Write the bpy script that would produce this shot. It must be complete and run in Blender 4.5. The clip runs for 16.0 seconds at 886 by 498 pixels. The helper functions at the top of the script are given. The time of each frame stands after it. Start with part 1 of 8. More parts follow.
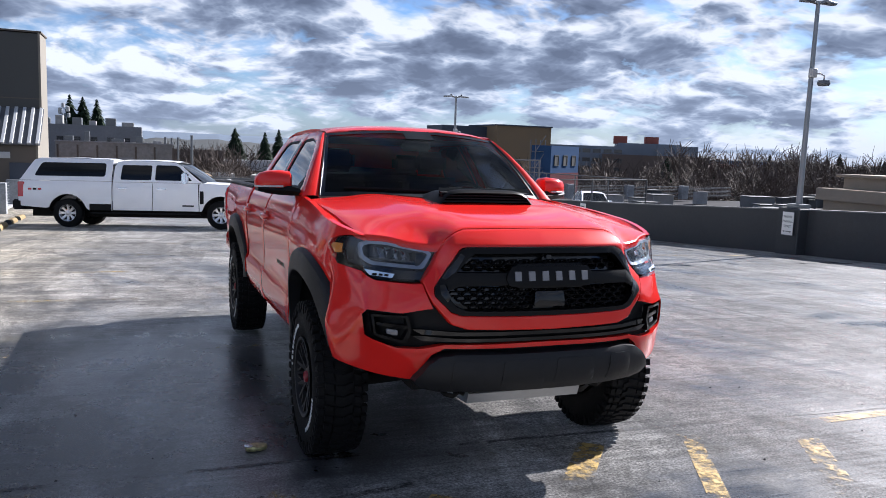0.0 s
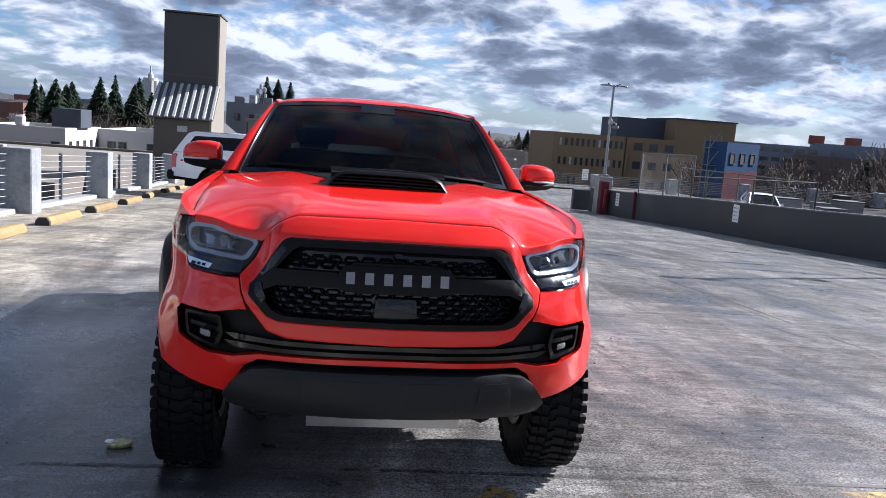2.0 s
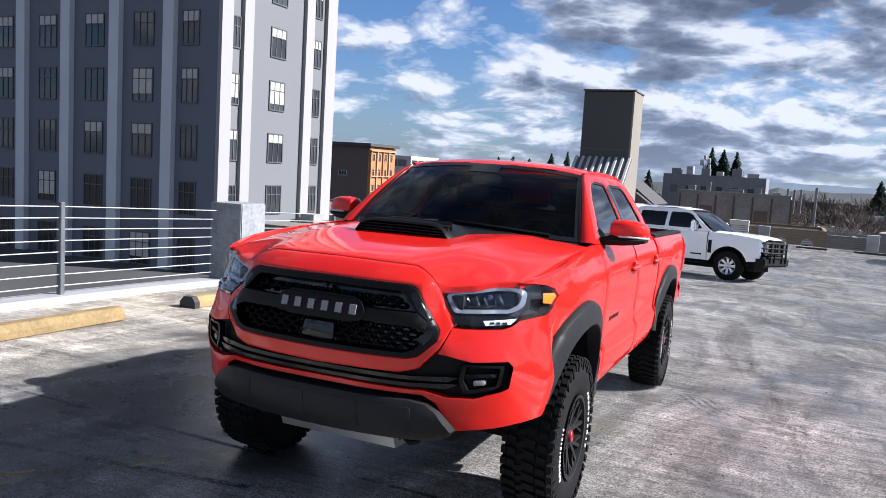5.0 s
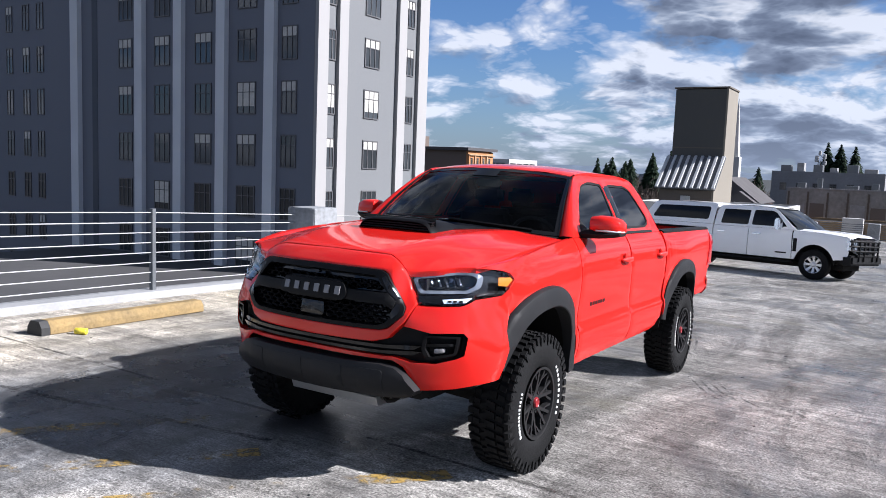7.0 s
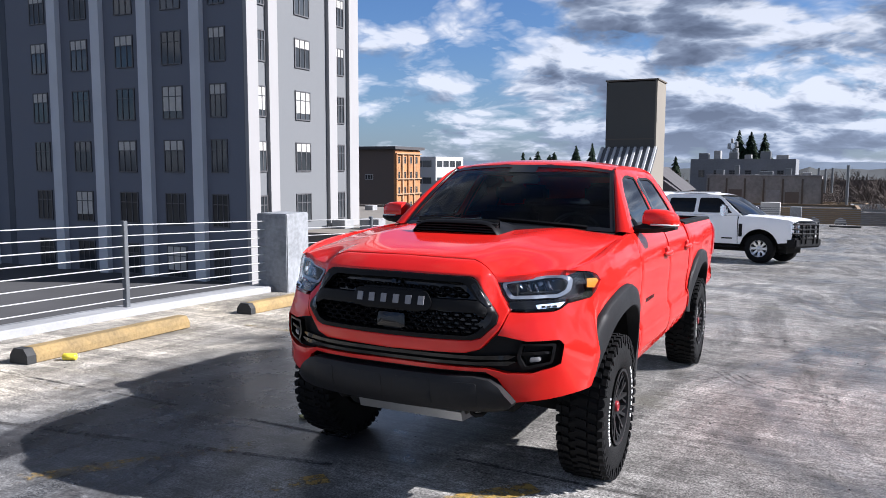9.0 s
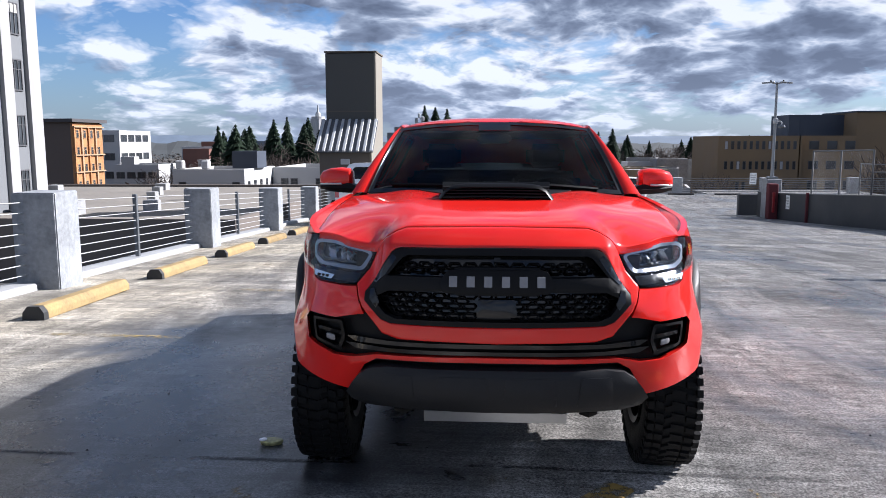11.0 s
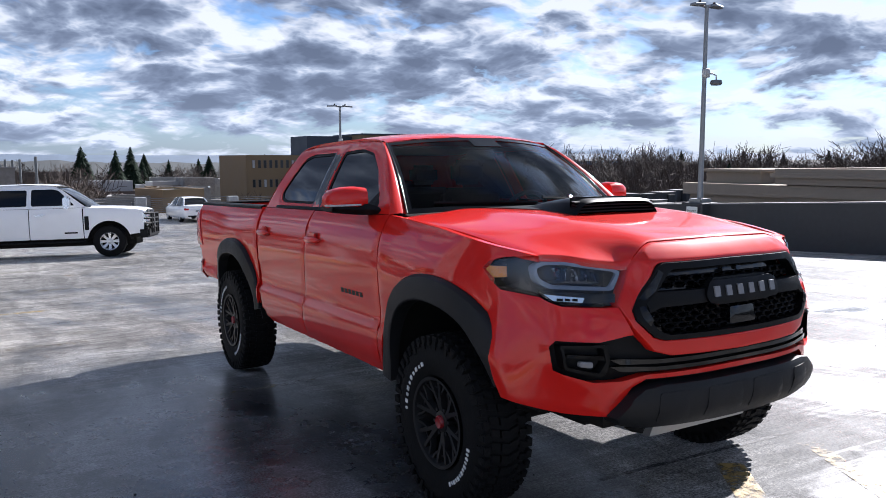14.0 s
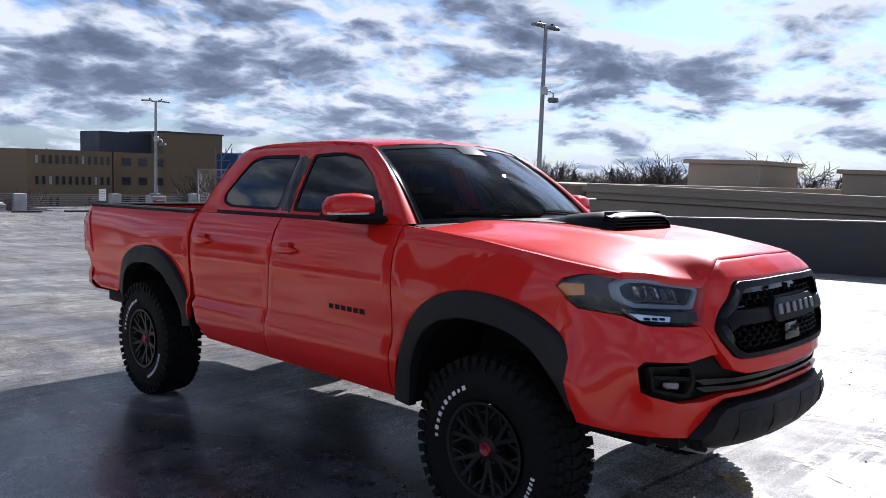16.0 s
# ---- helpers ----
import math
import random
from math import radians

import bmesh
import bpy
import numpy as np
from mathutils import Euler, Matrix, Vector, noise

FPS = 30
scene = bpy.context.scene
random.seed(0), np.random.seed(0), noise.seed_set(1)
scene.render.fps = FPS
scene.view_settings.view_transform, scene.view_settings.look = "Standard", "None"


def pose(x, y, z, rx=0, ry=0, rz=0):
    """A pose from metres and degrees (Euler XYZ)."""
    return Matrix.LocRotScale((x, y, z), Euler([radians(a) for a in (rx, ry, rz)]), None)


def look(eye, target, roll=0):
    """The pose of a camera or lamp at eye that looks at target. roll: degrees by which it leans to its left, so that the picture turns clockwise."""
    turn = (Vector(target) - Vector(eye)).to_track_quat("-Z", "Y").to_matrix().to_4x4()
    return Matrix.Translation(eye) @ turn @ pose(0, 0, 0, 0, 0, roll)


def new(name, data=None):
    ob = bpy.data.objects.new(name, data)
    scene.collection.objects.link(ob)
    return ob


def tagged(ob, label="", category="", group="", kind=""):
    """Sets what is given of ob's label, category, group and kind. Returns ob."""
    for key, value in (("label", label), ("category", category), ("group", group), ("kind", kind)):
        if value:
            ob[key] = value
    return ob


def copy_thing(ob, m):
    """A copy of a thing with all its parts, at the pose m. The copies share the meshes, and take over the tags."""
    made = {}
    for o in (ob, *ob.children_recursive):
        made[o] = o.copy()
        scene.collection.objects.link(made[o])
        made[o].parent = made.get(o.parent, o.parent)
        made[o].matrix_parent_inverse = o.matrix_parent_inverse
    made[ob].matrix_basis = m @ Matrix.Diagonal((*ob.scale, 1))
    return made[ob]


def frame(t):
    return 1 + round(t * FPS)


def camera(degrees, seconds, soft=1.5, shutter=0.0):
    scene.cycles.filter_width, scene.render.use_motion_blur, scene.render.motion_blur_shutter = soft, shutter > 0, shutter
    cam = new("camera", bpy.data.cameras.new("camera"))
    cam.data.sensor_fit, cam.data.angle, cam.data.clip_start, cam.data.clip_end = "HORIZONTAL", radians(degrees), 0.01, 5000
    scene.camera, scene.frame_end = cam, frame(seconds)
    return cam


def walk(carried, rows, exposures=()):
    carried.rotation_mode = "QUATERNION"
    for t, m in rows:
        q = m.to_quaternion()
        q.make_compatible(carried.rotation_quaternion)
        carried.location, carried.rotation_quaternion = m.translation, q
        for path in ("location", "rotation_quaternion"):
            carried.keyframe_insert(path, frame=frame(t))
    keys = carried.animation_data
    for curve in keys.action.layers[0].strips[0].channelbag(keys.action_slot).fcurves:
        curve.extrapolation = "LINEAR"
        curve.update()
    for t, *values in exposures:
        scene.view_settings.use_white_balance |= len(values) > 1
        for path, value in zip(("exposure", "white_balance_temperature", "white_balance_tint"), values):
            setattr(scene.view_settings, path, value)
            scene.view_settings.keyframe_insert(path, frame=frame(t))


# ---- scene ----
cam = camera(59.2, 16.0, soft=0.9)
METRES, EYE, TILT, LEAN, TURN = 12.097, 1.5, 0.0, 0.0, -20.8
ROWS = [
    (0.0, 0.0, 0.0, 0.0, 0.28, -7.37, -2.15),
    (0.5, 0.0073, 0.0139, -0.0007, 2.19, -7.93, -2.66),
    (1.0, 0.0309, 0.032, -0.0006, 4.64, -8.56, -3.28),
    (1.5, 0.0709, 0.0478, -0.0001, 8.26, -8.89, -3.88),
    (2.0, 0.1061, 0.0711, 0.0001, 13.28, -8.87, -4.37),
    (2.5, 0.1363, 0.0898, 0.0022, 19.72, -8.32, -4.77),
    (3.0, 0.1592, 0.1113, 0.0018, 26.86, -7.59, -4.97),
    (3.5, 0.1835, 0.1288, 0.0042, 33.77, -6.74, -5.16),
    (4.0, 0.2107, 0.1373, 0.0046, 38.86, -5.93, -4.58),
    (4.5, 0.2419, 0.13, 0.005, 42.37, -5.75, -3.78),
    (5.0, 0.2719, 0.129, 0.0049, 45.23, -5.91, -3.43),
    (7.5, 0.3594, 0.125, 0.0092, 53.14, -5.98, -1.96),
    (8.0, 0.3479, 0.1136, 0.0085, 52.65, -5.75, -1.46),
    (10.5, 0.1787, 0.0602, 0.0018, 30.63, -7.69, 0.17),
    (11.0, 0.1317, 0.0598, -0.0012, 24.66, -7.86, 0.11),
    (11.5, 0.0866, 0.0531, -0.0005, 18.78, -7.82, 0.1),
    (12.0, 0.0413, 0.05, -0.0015, 13.06, -7.45, 0.15),
    (12.5, -0.0012, 0.0431, -0.0013, 7.35, -7.08, 0.1),
    (13.0, -0.0399, 0.0409, -0.0022, 1.57, -6.69, -0.03),
    (13.5, -0.0745, 0.0414, -0.0018, -3.97, -6.54, -0.02),
    (14.0, -0.1081, 0.0497, -0.0024, -9.93, -6.54, 0.10),
    (14.5, -0.1381, 0.0724, -0.0016, -14.90, -6.40, 0.19),
    (15.0, -0.1639, 0.0928, -0.0011, -19.13, -6.23, -0.16),
    (15.5, -0.1781, 0.1082, -0.0039, -22.25, -5.87, -1.03),
    (16.0, -0.1882, 0.0969, -0.0033, -24.13, -5.84, -2.11),
]
walk(cam, [(t, pose(0, 0, EYE, TILT, LEAN, TURN) @ pose(METRES * x, METRES * y, METRES * z, 90 + pitch, roll, yaw)) for t, x, y, z, yaw, pitch, roll in ROWS],
     exposures=[(0.0, 1.50, 5740, 14), (3.0, 1.46, 5740, 14), (5.0, 1.38, 5740, 14), (8.0, 1.27, 5740, 14), (10.5, 1.42, 5740, 14), (12.5, 1.58, 5740, 14), (14.0, 1.52, 5740, 14), (16.0, 1.40, 5740, 14)])

# ---- world, sun, exposure ----
SUN_AZ, SUN_EL = radians(67.0), radians(33.5)
SKY_SEED = 3.7
world = bpy.data.worlds.new("sky")
scene.world = world
world.use_nodes = True
wn, wl = world.node_tree.nodes, world.node_tree.links
wn.clear()


def wmath(op, a, b=None, c=None, clamp=False):
    n = wn.new("ShaderNodeMath")
    n.operation, n.use_clamp = op, clamp
    for i, v in enumerate((a, b, c)):
        if v is None:
            continue
        if isinstance(v, (int, float)):
            n.inputs[i].default_value = v
        else:
            wl.new(v, n.inputs[i])
    return n.outputs[0]


def wramp(value, *stops):
    n = wn.new("ShaderNodeValToRGB")
    e = n.color_ramp.elements
    e[0].position, e[0].color = stops[0][0], (*stops[0][1], 1)
    e[1].position, e[1].color = stops[-1][0], (*stops[-1][1], 1)
    for p, c in stops[1:-1]:
        s = e.new(p)
        s.color = (*c, 1)
    wl.new(value, n.inputs[0])
    return n.outputs[0]


def wmix(fac, a, b, blend="MIX"):
    n = wn.new("ShaderNodeMix")
    n.data_type, n.blend_type = "RGBA", blend
    for socket, v in ((n.inputs[0], fac), (n.inputs[6], a), (n.inputs[7], b)):
        if isinstance(v, (int, float)):
            socket.default_value = v
        elif isinstance(v, tuple):
            socket.default_value = (*v, 1)
        else:
            wl.new(v, socket)
    return n.outputs[2]


def wnoise(vec, scale, detail, rough, distortion=0.0):
    n = wn.new("ShaderNodeTexNoise")
    n.inputs["Scale"].default_value, n.inputs["Detail"].default_value = scale, detail
    n.inputs["Roughness"].default_value, n.inputs["Distortion"].default_value = rough, distortion
    wl.new(vec, n.inputs["Vector"])
    return n.outputs["Fac"]


coord = wn.new("ShaderNodeTexCoord")
split = wn.new("ShaderNodeSeparateXYZ")
wl.new(coord.outputs["Generated"], split.inputs[0])
dx, dy, dz_ = split.outputs
sun_dir = Vector((math.sin(SUN_AZ) * math.cos(SUN_EL), math.cos(SUN_AZ) * math.cos(SUN_EL), math.sin(SUN_EL)))


def wvec(op, a, b, c=None):
    n = wn.new("ShaderNodeVectorMath")
    n.operation = op
    for socket, v in zip(n.inputs, (a, b, c)):
        if isinstance(v, (tuple, Vector)):
            socket.default_value = v
        elif v is not None:
            wl.new(v, socket)
    return n.outputs["Value"] if op == "DOT_PRODUCT" else n.outputs[0]


def puffs(vec, scale):
    """Rounded heaps: high in the middle of each cell."""
    n = wn.new("ShaderNodeTexVoronoi")
    n.feature = "SMOOTH_F1"
    n.inputs["Scale"].default_value, n.inputs["Smoothness"].default_value = scale, 0.30
    n.inputs["Detail"].default_value, n.inputs["Roughness"].default_value, n.inputs["Lacunarity"].default_value = 4.0, 0.55, 2.1
    wl.new(vec, n.inputs["Vector"])
    return wmath("SUBTRACT", 0.45, n.outputs["Distance"])


def warp(vec, scale, amount):
    """Curls the cloud edges and breaks the cells' even spacing."""
    n = wn.new("ShaderNodeTexNoise")
    n.inputs["Scale"].default_value, n.inputs["Detail"].default_value = scale, 3.0
    wl.new(vec, n.inputs["Vector"])
    return wvec("MULTIPLY_ADD", n.outputs["Color"], (amount, amount, amount), vec)


def toward(azimuth, height, tight, depth):
    """A lobe about one direction: degrees to the right of y, degrees up."""
    az, el = radians(azimuth), radians(height)
    d = wvec("DOT_PRODUCT", coord.outputs["Generated"], Vector((math.sin(az) * math.cos(el), math.cos(az) * math.cos(el), math.sin(el))))
    return wmath("MULTIPLY", wmath("POWER", wmath("MAXIMUM", d, 0.0), tight), depth)


def cloud_cover(vec):
    bent = warp(vec, 1.3, 0.26)
    broad = wnoise(bent, 0.75, 3.0, 0.5)
    fine = wnoise(bent, 2.3, 9.0, 0.50)
    heap = puffs(warp(bent, 3.0, 0.22), 2.7)
    return wmath("ADD", wmath("ADD", wmath("MULTIPLY", broad, 0.62), wmath("MULTIPLY", fine, 0.38)), wmath("MULTIPLY", heap, 0.34))


# a flat cloud deck, seen in perspective down to the horizon
lift = wmath("ADD", wmath("MULTIPLY", wmath("MAXIMUM", dz_, 0.0), 0.75), 0.21)
flat = wn.new("ShaderNodeCombineXYZ")
wl.new(wmath("DIVIDE", dx, lift), flat.inputs[0])
wl.new(wmath("DIVIDE", dy, lift), flat.inputs[1])
flat.inputs[2].default_value = SKY_SEED
# the same deck a little higher and nearer the sun: the difference lights the clouds' tops and edges
higher = wvec("MULTIPLY_ADD", flat.outputs[0], (0.955, 0.955, 1.0), (0.055, 0.024, 0.03))
masses = wmath("ADD", wmath("ADD", toward(-7.0, 10.0, 65.0, 0.125), wmath("ADD", toward(19.0, 10.0, 90.0, 0.050), toward(7.0, 9.0, 110.0, 0.085))), wmath("ADD", toward(40.0, 9.0, 90.0, 0.035), wmath("ADD", toward(-29.0, 11.0, 110.0, -0.15), toward(54.0, 6.0, 70.0, 0.05))))
plain, plain_s = cloud_cover(flat.outputs[0]), cloud_cover(higher)
thick = wmath("ADD", wmath("ADD", plain, 0.196), masses)
relief = wmath("SUBTRACT", plain, plain_s)
dot = wvec("DOT_PRODUCT", coord.outputs["Generated"], sun_dir)
front_lit = wmath("MAXIMUM", wmath("MULTIPLY", dot, -1.0), 0.0)
body = wmath("SUBTRACT", thick, wmath("MULTIPLY", relief, 1.35))
cloud = wramp(body, (0.43, (1.30, 1.31, 1.33)), (0.485, (1.02, 1.05, 1.09)), (0.53, (0.70, 0.775, 0.885)), (0.575, (0.46, 0.53, 0.65)), (0.64, (0.295, 0.350, 0.460)), (0.75, (0.185, 0.224, 0.310)))
sky = wn.new("ShaderNodeTexSky")
sky.sky_type, sky.sun_disc = "NISHITA", False
sky.sun_elevation, sky.sun_rotation = SUN_EL, SUN_AZ
blue = wmix(1.0, sky.outputs[0], (0.088, 0.118, 0.160), "MULTIPLY")
veil = wramp(thick, (0.37, (0, 0, 0)), (0.45, (0.45, 0.45, 0.45)), (0.51, (1, 1, 1)))
haze = wmath("POWER", wmath("SUBTRACT", 1.0, wmath("ABSOLUTE", dz_), clamp=True), 16.0)
# near the horizon the clouds show their lit flanks, overhead their grey undersides
bright = wmath("MULTIPLY", wmath("ADD", 1.0, wmath("MULTIPLY", front_lit, 0.30)), wmath("SUBTRACT", 1.10, wmath("MULTIPLY", wmath("MULTIPLY", dz_, 1.5, clamp=True), 0.66)))
scaled = wn.new("ShaderNodeVectorMath")
scaled.operation = "SCALE"
wl.new(cloud, scaled.inputs[0])
wl.new(bright, scaled.inputs["Scale"])
whole = wmix(veil, blue, scaled.outputs[0])
hazed = wmix(wmath("MULTIPLY", haze, 0.50), whole, (0.62, 0.70, 0.82))
back = wn.new("ShaderNodeBackground")
back.inputs["Strength"].default_value = 0.28
wl.new(hazed, back.inputs["Color"])
wout = wn.new("ShaderNodeOutputWorld")
wl.new(back.outputs[0], wout.inputs[0])

sun = new("sun", bpy.data.lights.new("sun", "SUN"))
sun.data.energy, sun.data.angle, sun.data.color = 5.0, radians(0.6), (1.0, 0.925, 0.83)
sun.matrix_world = look((0, 0, 0), -sun_dir)

# ---- materials ----


def material(name, color, rough=0.6, metal=0.0, vary=0.12, scale=3.0, fine=40.0, bump=0.0, bump_scale=60.0, coat=0.0, rough_vary=0.1, each=0.0, spec=0.5):
    """A painted or mineral surface: colour varied at two scales, roughness varied, fine relief."""
    m = bpy.data.materials.new(name)
    m.use_nodes = True
    n, l = m.node_tree.nodes, m.node_tree.links
    b = n["Principled BSDF"]
    b.inputs["Metallic"].default_value = metal
    b.inputs["Specular IOR Level"].default_value = spec
    b.inputs["Coat Weight"].default_value = coat
    b.inputs["Coat Roughness"].default_value = 0.03
    tc = n.new("ShaderNodeTexCoord")
    a = n.new("ShaderNodeTexNoise")
    a.inputs["Scale"].default_value, a.inputs["Detail"].default_value = scale, 5
    c = n.new("ShaderNodeTexNoise")
    c.inputs["Scale"].default_value, c.inputs["Detail"].default_value = fine, 3
    l.new(tc.outputs["Object"], a.inputs["Vector"])
    l.new(tc.outputs["Object"], c.inputs["Vector"])
    s = n.new("ShaderNodeMath")
    s.operation = "MULTIPLY_ADD"
    s.inputs[1].default_value = 0.6
    l.new(a.outputs["Fac"], s.inputs[0])
    half = n.new("ShaderNodeMath")
    half.operation = "MULTIPLY"
    half.inputs[1].default_value = 0.4
    l.new(c.outputs["Fac"], half.inputs[0])
    l.new(half.outputs[0], s.inputs[2])
    value = s.outputs[0]
    if each:
        info = n.new("ShaderNodeObjectInfo")
        e = n.new("ShaderNodeMath")
        e.operation = "MULTIPLY_ADD"
        e.inputs[1].default_value = each
        l.new(info.outputs["Random"], e.inputs[0])
        l.new(value, e.inputs[2])
        value = e.outputs[0]
    r = n.new("ShaderNodeMapRange")
    r.inputs["From Min"].default_value, r.inputs["From Max"].default_value = 0.3, 0.7 + each
    r.inputs["To Min"].default_value, r.inputs["To Max"].default_value = 1 - vary, 1 + vary
    l.new(value, r.inputs["Value"])
    v = n.new("ShaderNodeVectorMath")
    v.operation = "SCALE"
    v.inputs[0].default_value = color
    l.new(r.outputs[0], v.inputs["Scale"])
    l.new(v.outputs[0], b.inputs["Base Color"])
    q = n.new("ShaderNodeMapRange")
    q.inputs["From Min"].default_value, q.inputs["From Max"].default_value = 0.3, 0.7
    q.inputs["To Min"].default_value, q.inputs["To Max"].default_value = max(0.0, rough - rough_vary), min(1.0, rough + rough_vary)
    l.new(a.outputs["Fac"], q.inputs["Value"])
    l.new(q.outputs[0], b.inputs["Roughness"])
    if bump:
        d = n.new("ShaderNodeTexNoise")
        d.inputs["Scale"].default_value, d.inputs["Detail"].default_value = bump_scale, 4
        l.new(tc.outputs["Object"], d.inputs["Vector"])
        u = n.new("ShaderNodeBump")
        u.inputs["Strength"].default_value, u.inputs["Distance"].default_value = bump, 0.02
        l.new(d.outputs["Fac"], u.inputs["Height"])
        l.new(u.outputs[0], b.inputs["Normal"])
    return m


def pane(name, tint, gloss=0.045):
    """Thin flat glass: clear with a tint straight through, mirror-like at a slant."""
    m = bpy.data.materials.new(name)
    m.use_nodes = True
    n, l = m.node_tree.nodes, m.node_tree.links
    n.remove(n["Principled BSDF"])
    clear, mirror, both_ = n.new("ShaderNodeBsdfTransparent"), n.new("ShaderNodeBsdfGlossy"), n.new("ShaderNodeMixShader")
    clear.inputs["Color"].default_value = (*tint, 1)
    mirror.inputs["Roughness"].default_value = 0.0
    slant, power, scale = n.new("ShaderNodeLayerWeight"), n.new("ShaderNodeMath"), n.new("ShaderNodeMath")
    slant.inputs["Blend"].default_value = 0.5
    power.operation, scale.operation = "POWER", "MULTIPLY_ADD"
    power.inputs[1].default_value = 4.5
    scale.inputs[1].default_value, scale.inputs[2].default_value = 0.92, gloss
    l.new(slant.outputs["Facing"], power.inputs[0])
    l.new(power.outputs[0], scale.inputs[0])
    l.new(scale.outputs[0], both_.inputs[0])
    l.new(clear.outputs[0], both_.inputs[1])
    l.new(mirror.outputs[0], both_.inputs[2])
    l.new(both_.outputs[0], n["Material Output"].inputs[0])
    return m


# ---- mesh helpers ----


def obj(name, bm, mat, parent=None, label="", smooth=False):
    me = bpy.data.meshes.new(name)
    bmesh.ops.recalc_face_normals(bm, faces=bm.faces)
    if smooth:
        for f in bm.faces:
            f.smooth = True
        lim = radians(smooth if smooth is not True else 35)
        for e in bm.edges:
            if len(e.link_faces) == 2 and e.calc_face_angle(0) > lim:
                e.smooth = False
    bm.to_mesh(me)
    bm.free()
    mats = mat if isinstance(mat, (list, tuple)) else [mat]
    for m in mats:
        me.materials.append(m)
    ob = new(name, me)
    if parent:
        ob.parent = parent
    if label:
        ob["label"] = label
    return ob


def part(name, bm, mat, parent, label="", smooth=False):
    return obj(name, bm, mat, parent, label, smooth)


def thing(name, m, label, category, group="", kind=""):
    e = new(name)
    e.matrix_basis = m
    return tagged(e, label, category, group, kind)


def box(bm, x0, x1, y0, y1, z0, z1, bevel=0.0, seg=1, mat=0):
    r = bmesh.ops.create_cube(bm, size=1)
    vs = r["verts"]
    for v in vs:
        v.co = Vector(((x0 + x1) / 2 + v.co.x * (x1 - x0), (y0 + y1) / 2 + v.co.y * (y1 - y0), (z0 + z1) / 2 + v.co.z * (z1 - z0)))
    fs = {f for v in vs for f in v.link_faces}
    for f in fs:
        f.material_index = mat
    if bevel:
        bmesh.ops.bevel(bm, geom=list({e for v in vs for e in v.link_edges}), offset=bevel, segments=seg, affect="EDGES", material=-1)
    return vs


def boxed(x0, x1, y0, y1, z0, z1, bevel=0.0, seg=1):
    bm = bmesh.new()
    box(bm, x0, x1, y0, y1, z0, z1, bevel, seg)
    return bm


def prism(bm, pts, a, b, axis="x", mat=0):
    """A polygon of 2D points pushed from a to b along an axis; points are the other two axes in order."""
    def at(p, s):
        if axis == "x":
            return (s, p[0], p[1])
        if axis == "y":
            return (p[0], s, p[1])
        return (p[0], p[1], s)
    va = [bm.verts.new(at(p, a)) for p in pts]
    vb = [bm.verts.new(at(p, b)) for p in pts]
    n = len(pts)
    fs = [bm.faces.new(va), bm.faces.new(vb[::-1])]
    for i in range(n):
        fs.append(bm.faces.new((va[i], vb[i], vb[(i + 1) % n], va[(i + 1) % n])))
    for f in fs:
        f.material_index = mat
    return fs


def tube(bm, pts, radius, sides=6, closed_ends=True, mat=0):
    """A round bar through points; radius a number or one per point."""
    pts = [Vector(p) for p in pts]
    rs = radius if isinstance(radius, (list, tuple)) else [radius] * len(pts)
    rings = []
    for i, p in enumerate(pts):
        d = (pts[min(i + 1, len(pts) - 1)] - pts[max(i - 1, 0)]).normalized()
        u = d.orthogonal().normalized() if i == 0 else (u - d * u.dot(d)).normalized()
        w = d.cross(u)
        rings.append([bm.verts.new(p + rs[i] * (math.cos(k * math.tau / sides) * u + math.sin(k * math.tau / sides) * w)) for k in range(sides)])
    for a, b in zip(rings, rings[1:]):
        for k in range(sides):
            f = bm.faces.new((a[k], a[(k + 1) % sides], b[(k + 1) % sides], b[k]))
            f.material_index = mat
    if closed_ends:
        bm.faces.new(rings[0][::-1]).material_index = mat
        bm.faces.new(rings[-1]).material_index = mat


def grid(bm, rows, mat=0, close=False):
    """Faces between rows of points."""
    vs = [[bm.verts.new(p) for p in r] for r in rows]
    for a, b in zip(vs, vs[1:]):
        n = len(a)
        for k in range(n if close else n - 1):
            q = (a[k], a[(k + 1) % n], b[(k + 1) % n], b[k])
            if len(set(q)) == 4:
                bm.faces.new(q).material_index = mat
    return vs


def spin(bm, profile, sides=32, axis="x", mat=0):
    """A profile of (along, radius) turned round an axis."""
    rows = []
    for a, r in profile:
        ring = []
        for k in range(sides):
            c, s = r * math.cos(k * math.tau / sides), r * math.sin(k * math.tau / sides)
            ring.append((a, c, s) if axis == "x" else (c, s, a) if axis == "z" else (c, a, s))
        rows.append(ring)
    return grid(bm, rows, mat, close=True)


def lerp(table, v):
    """Linear reading of a table of (key, value)."""
    if v <= table[0][0]:
        return table[0][1]
    for (a, p), (b, q) in zip(table, table[1:]):
        if v <= b:
            return p + (q - p) * (v - a) / (b - a)
    return table[-1][1]


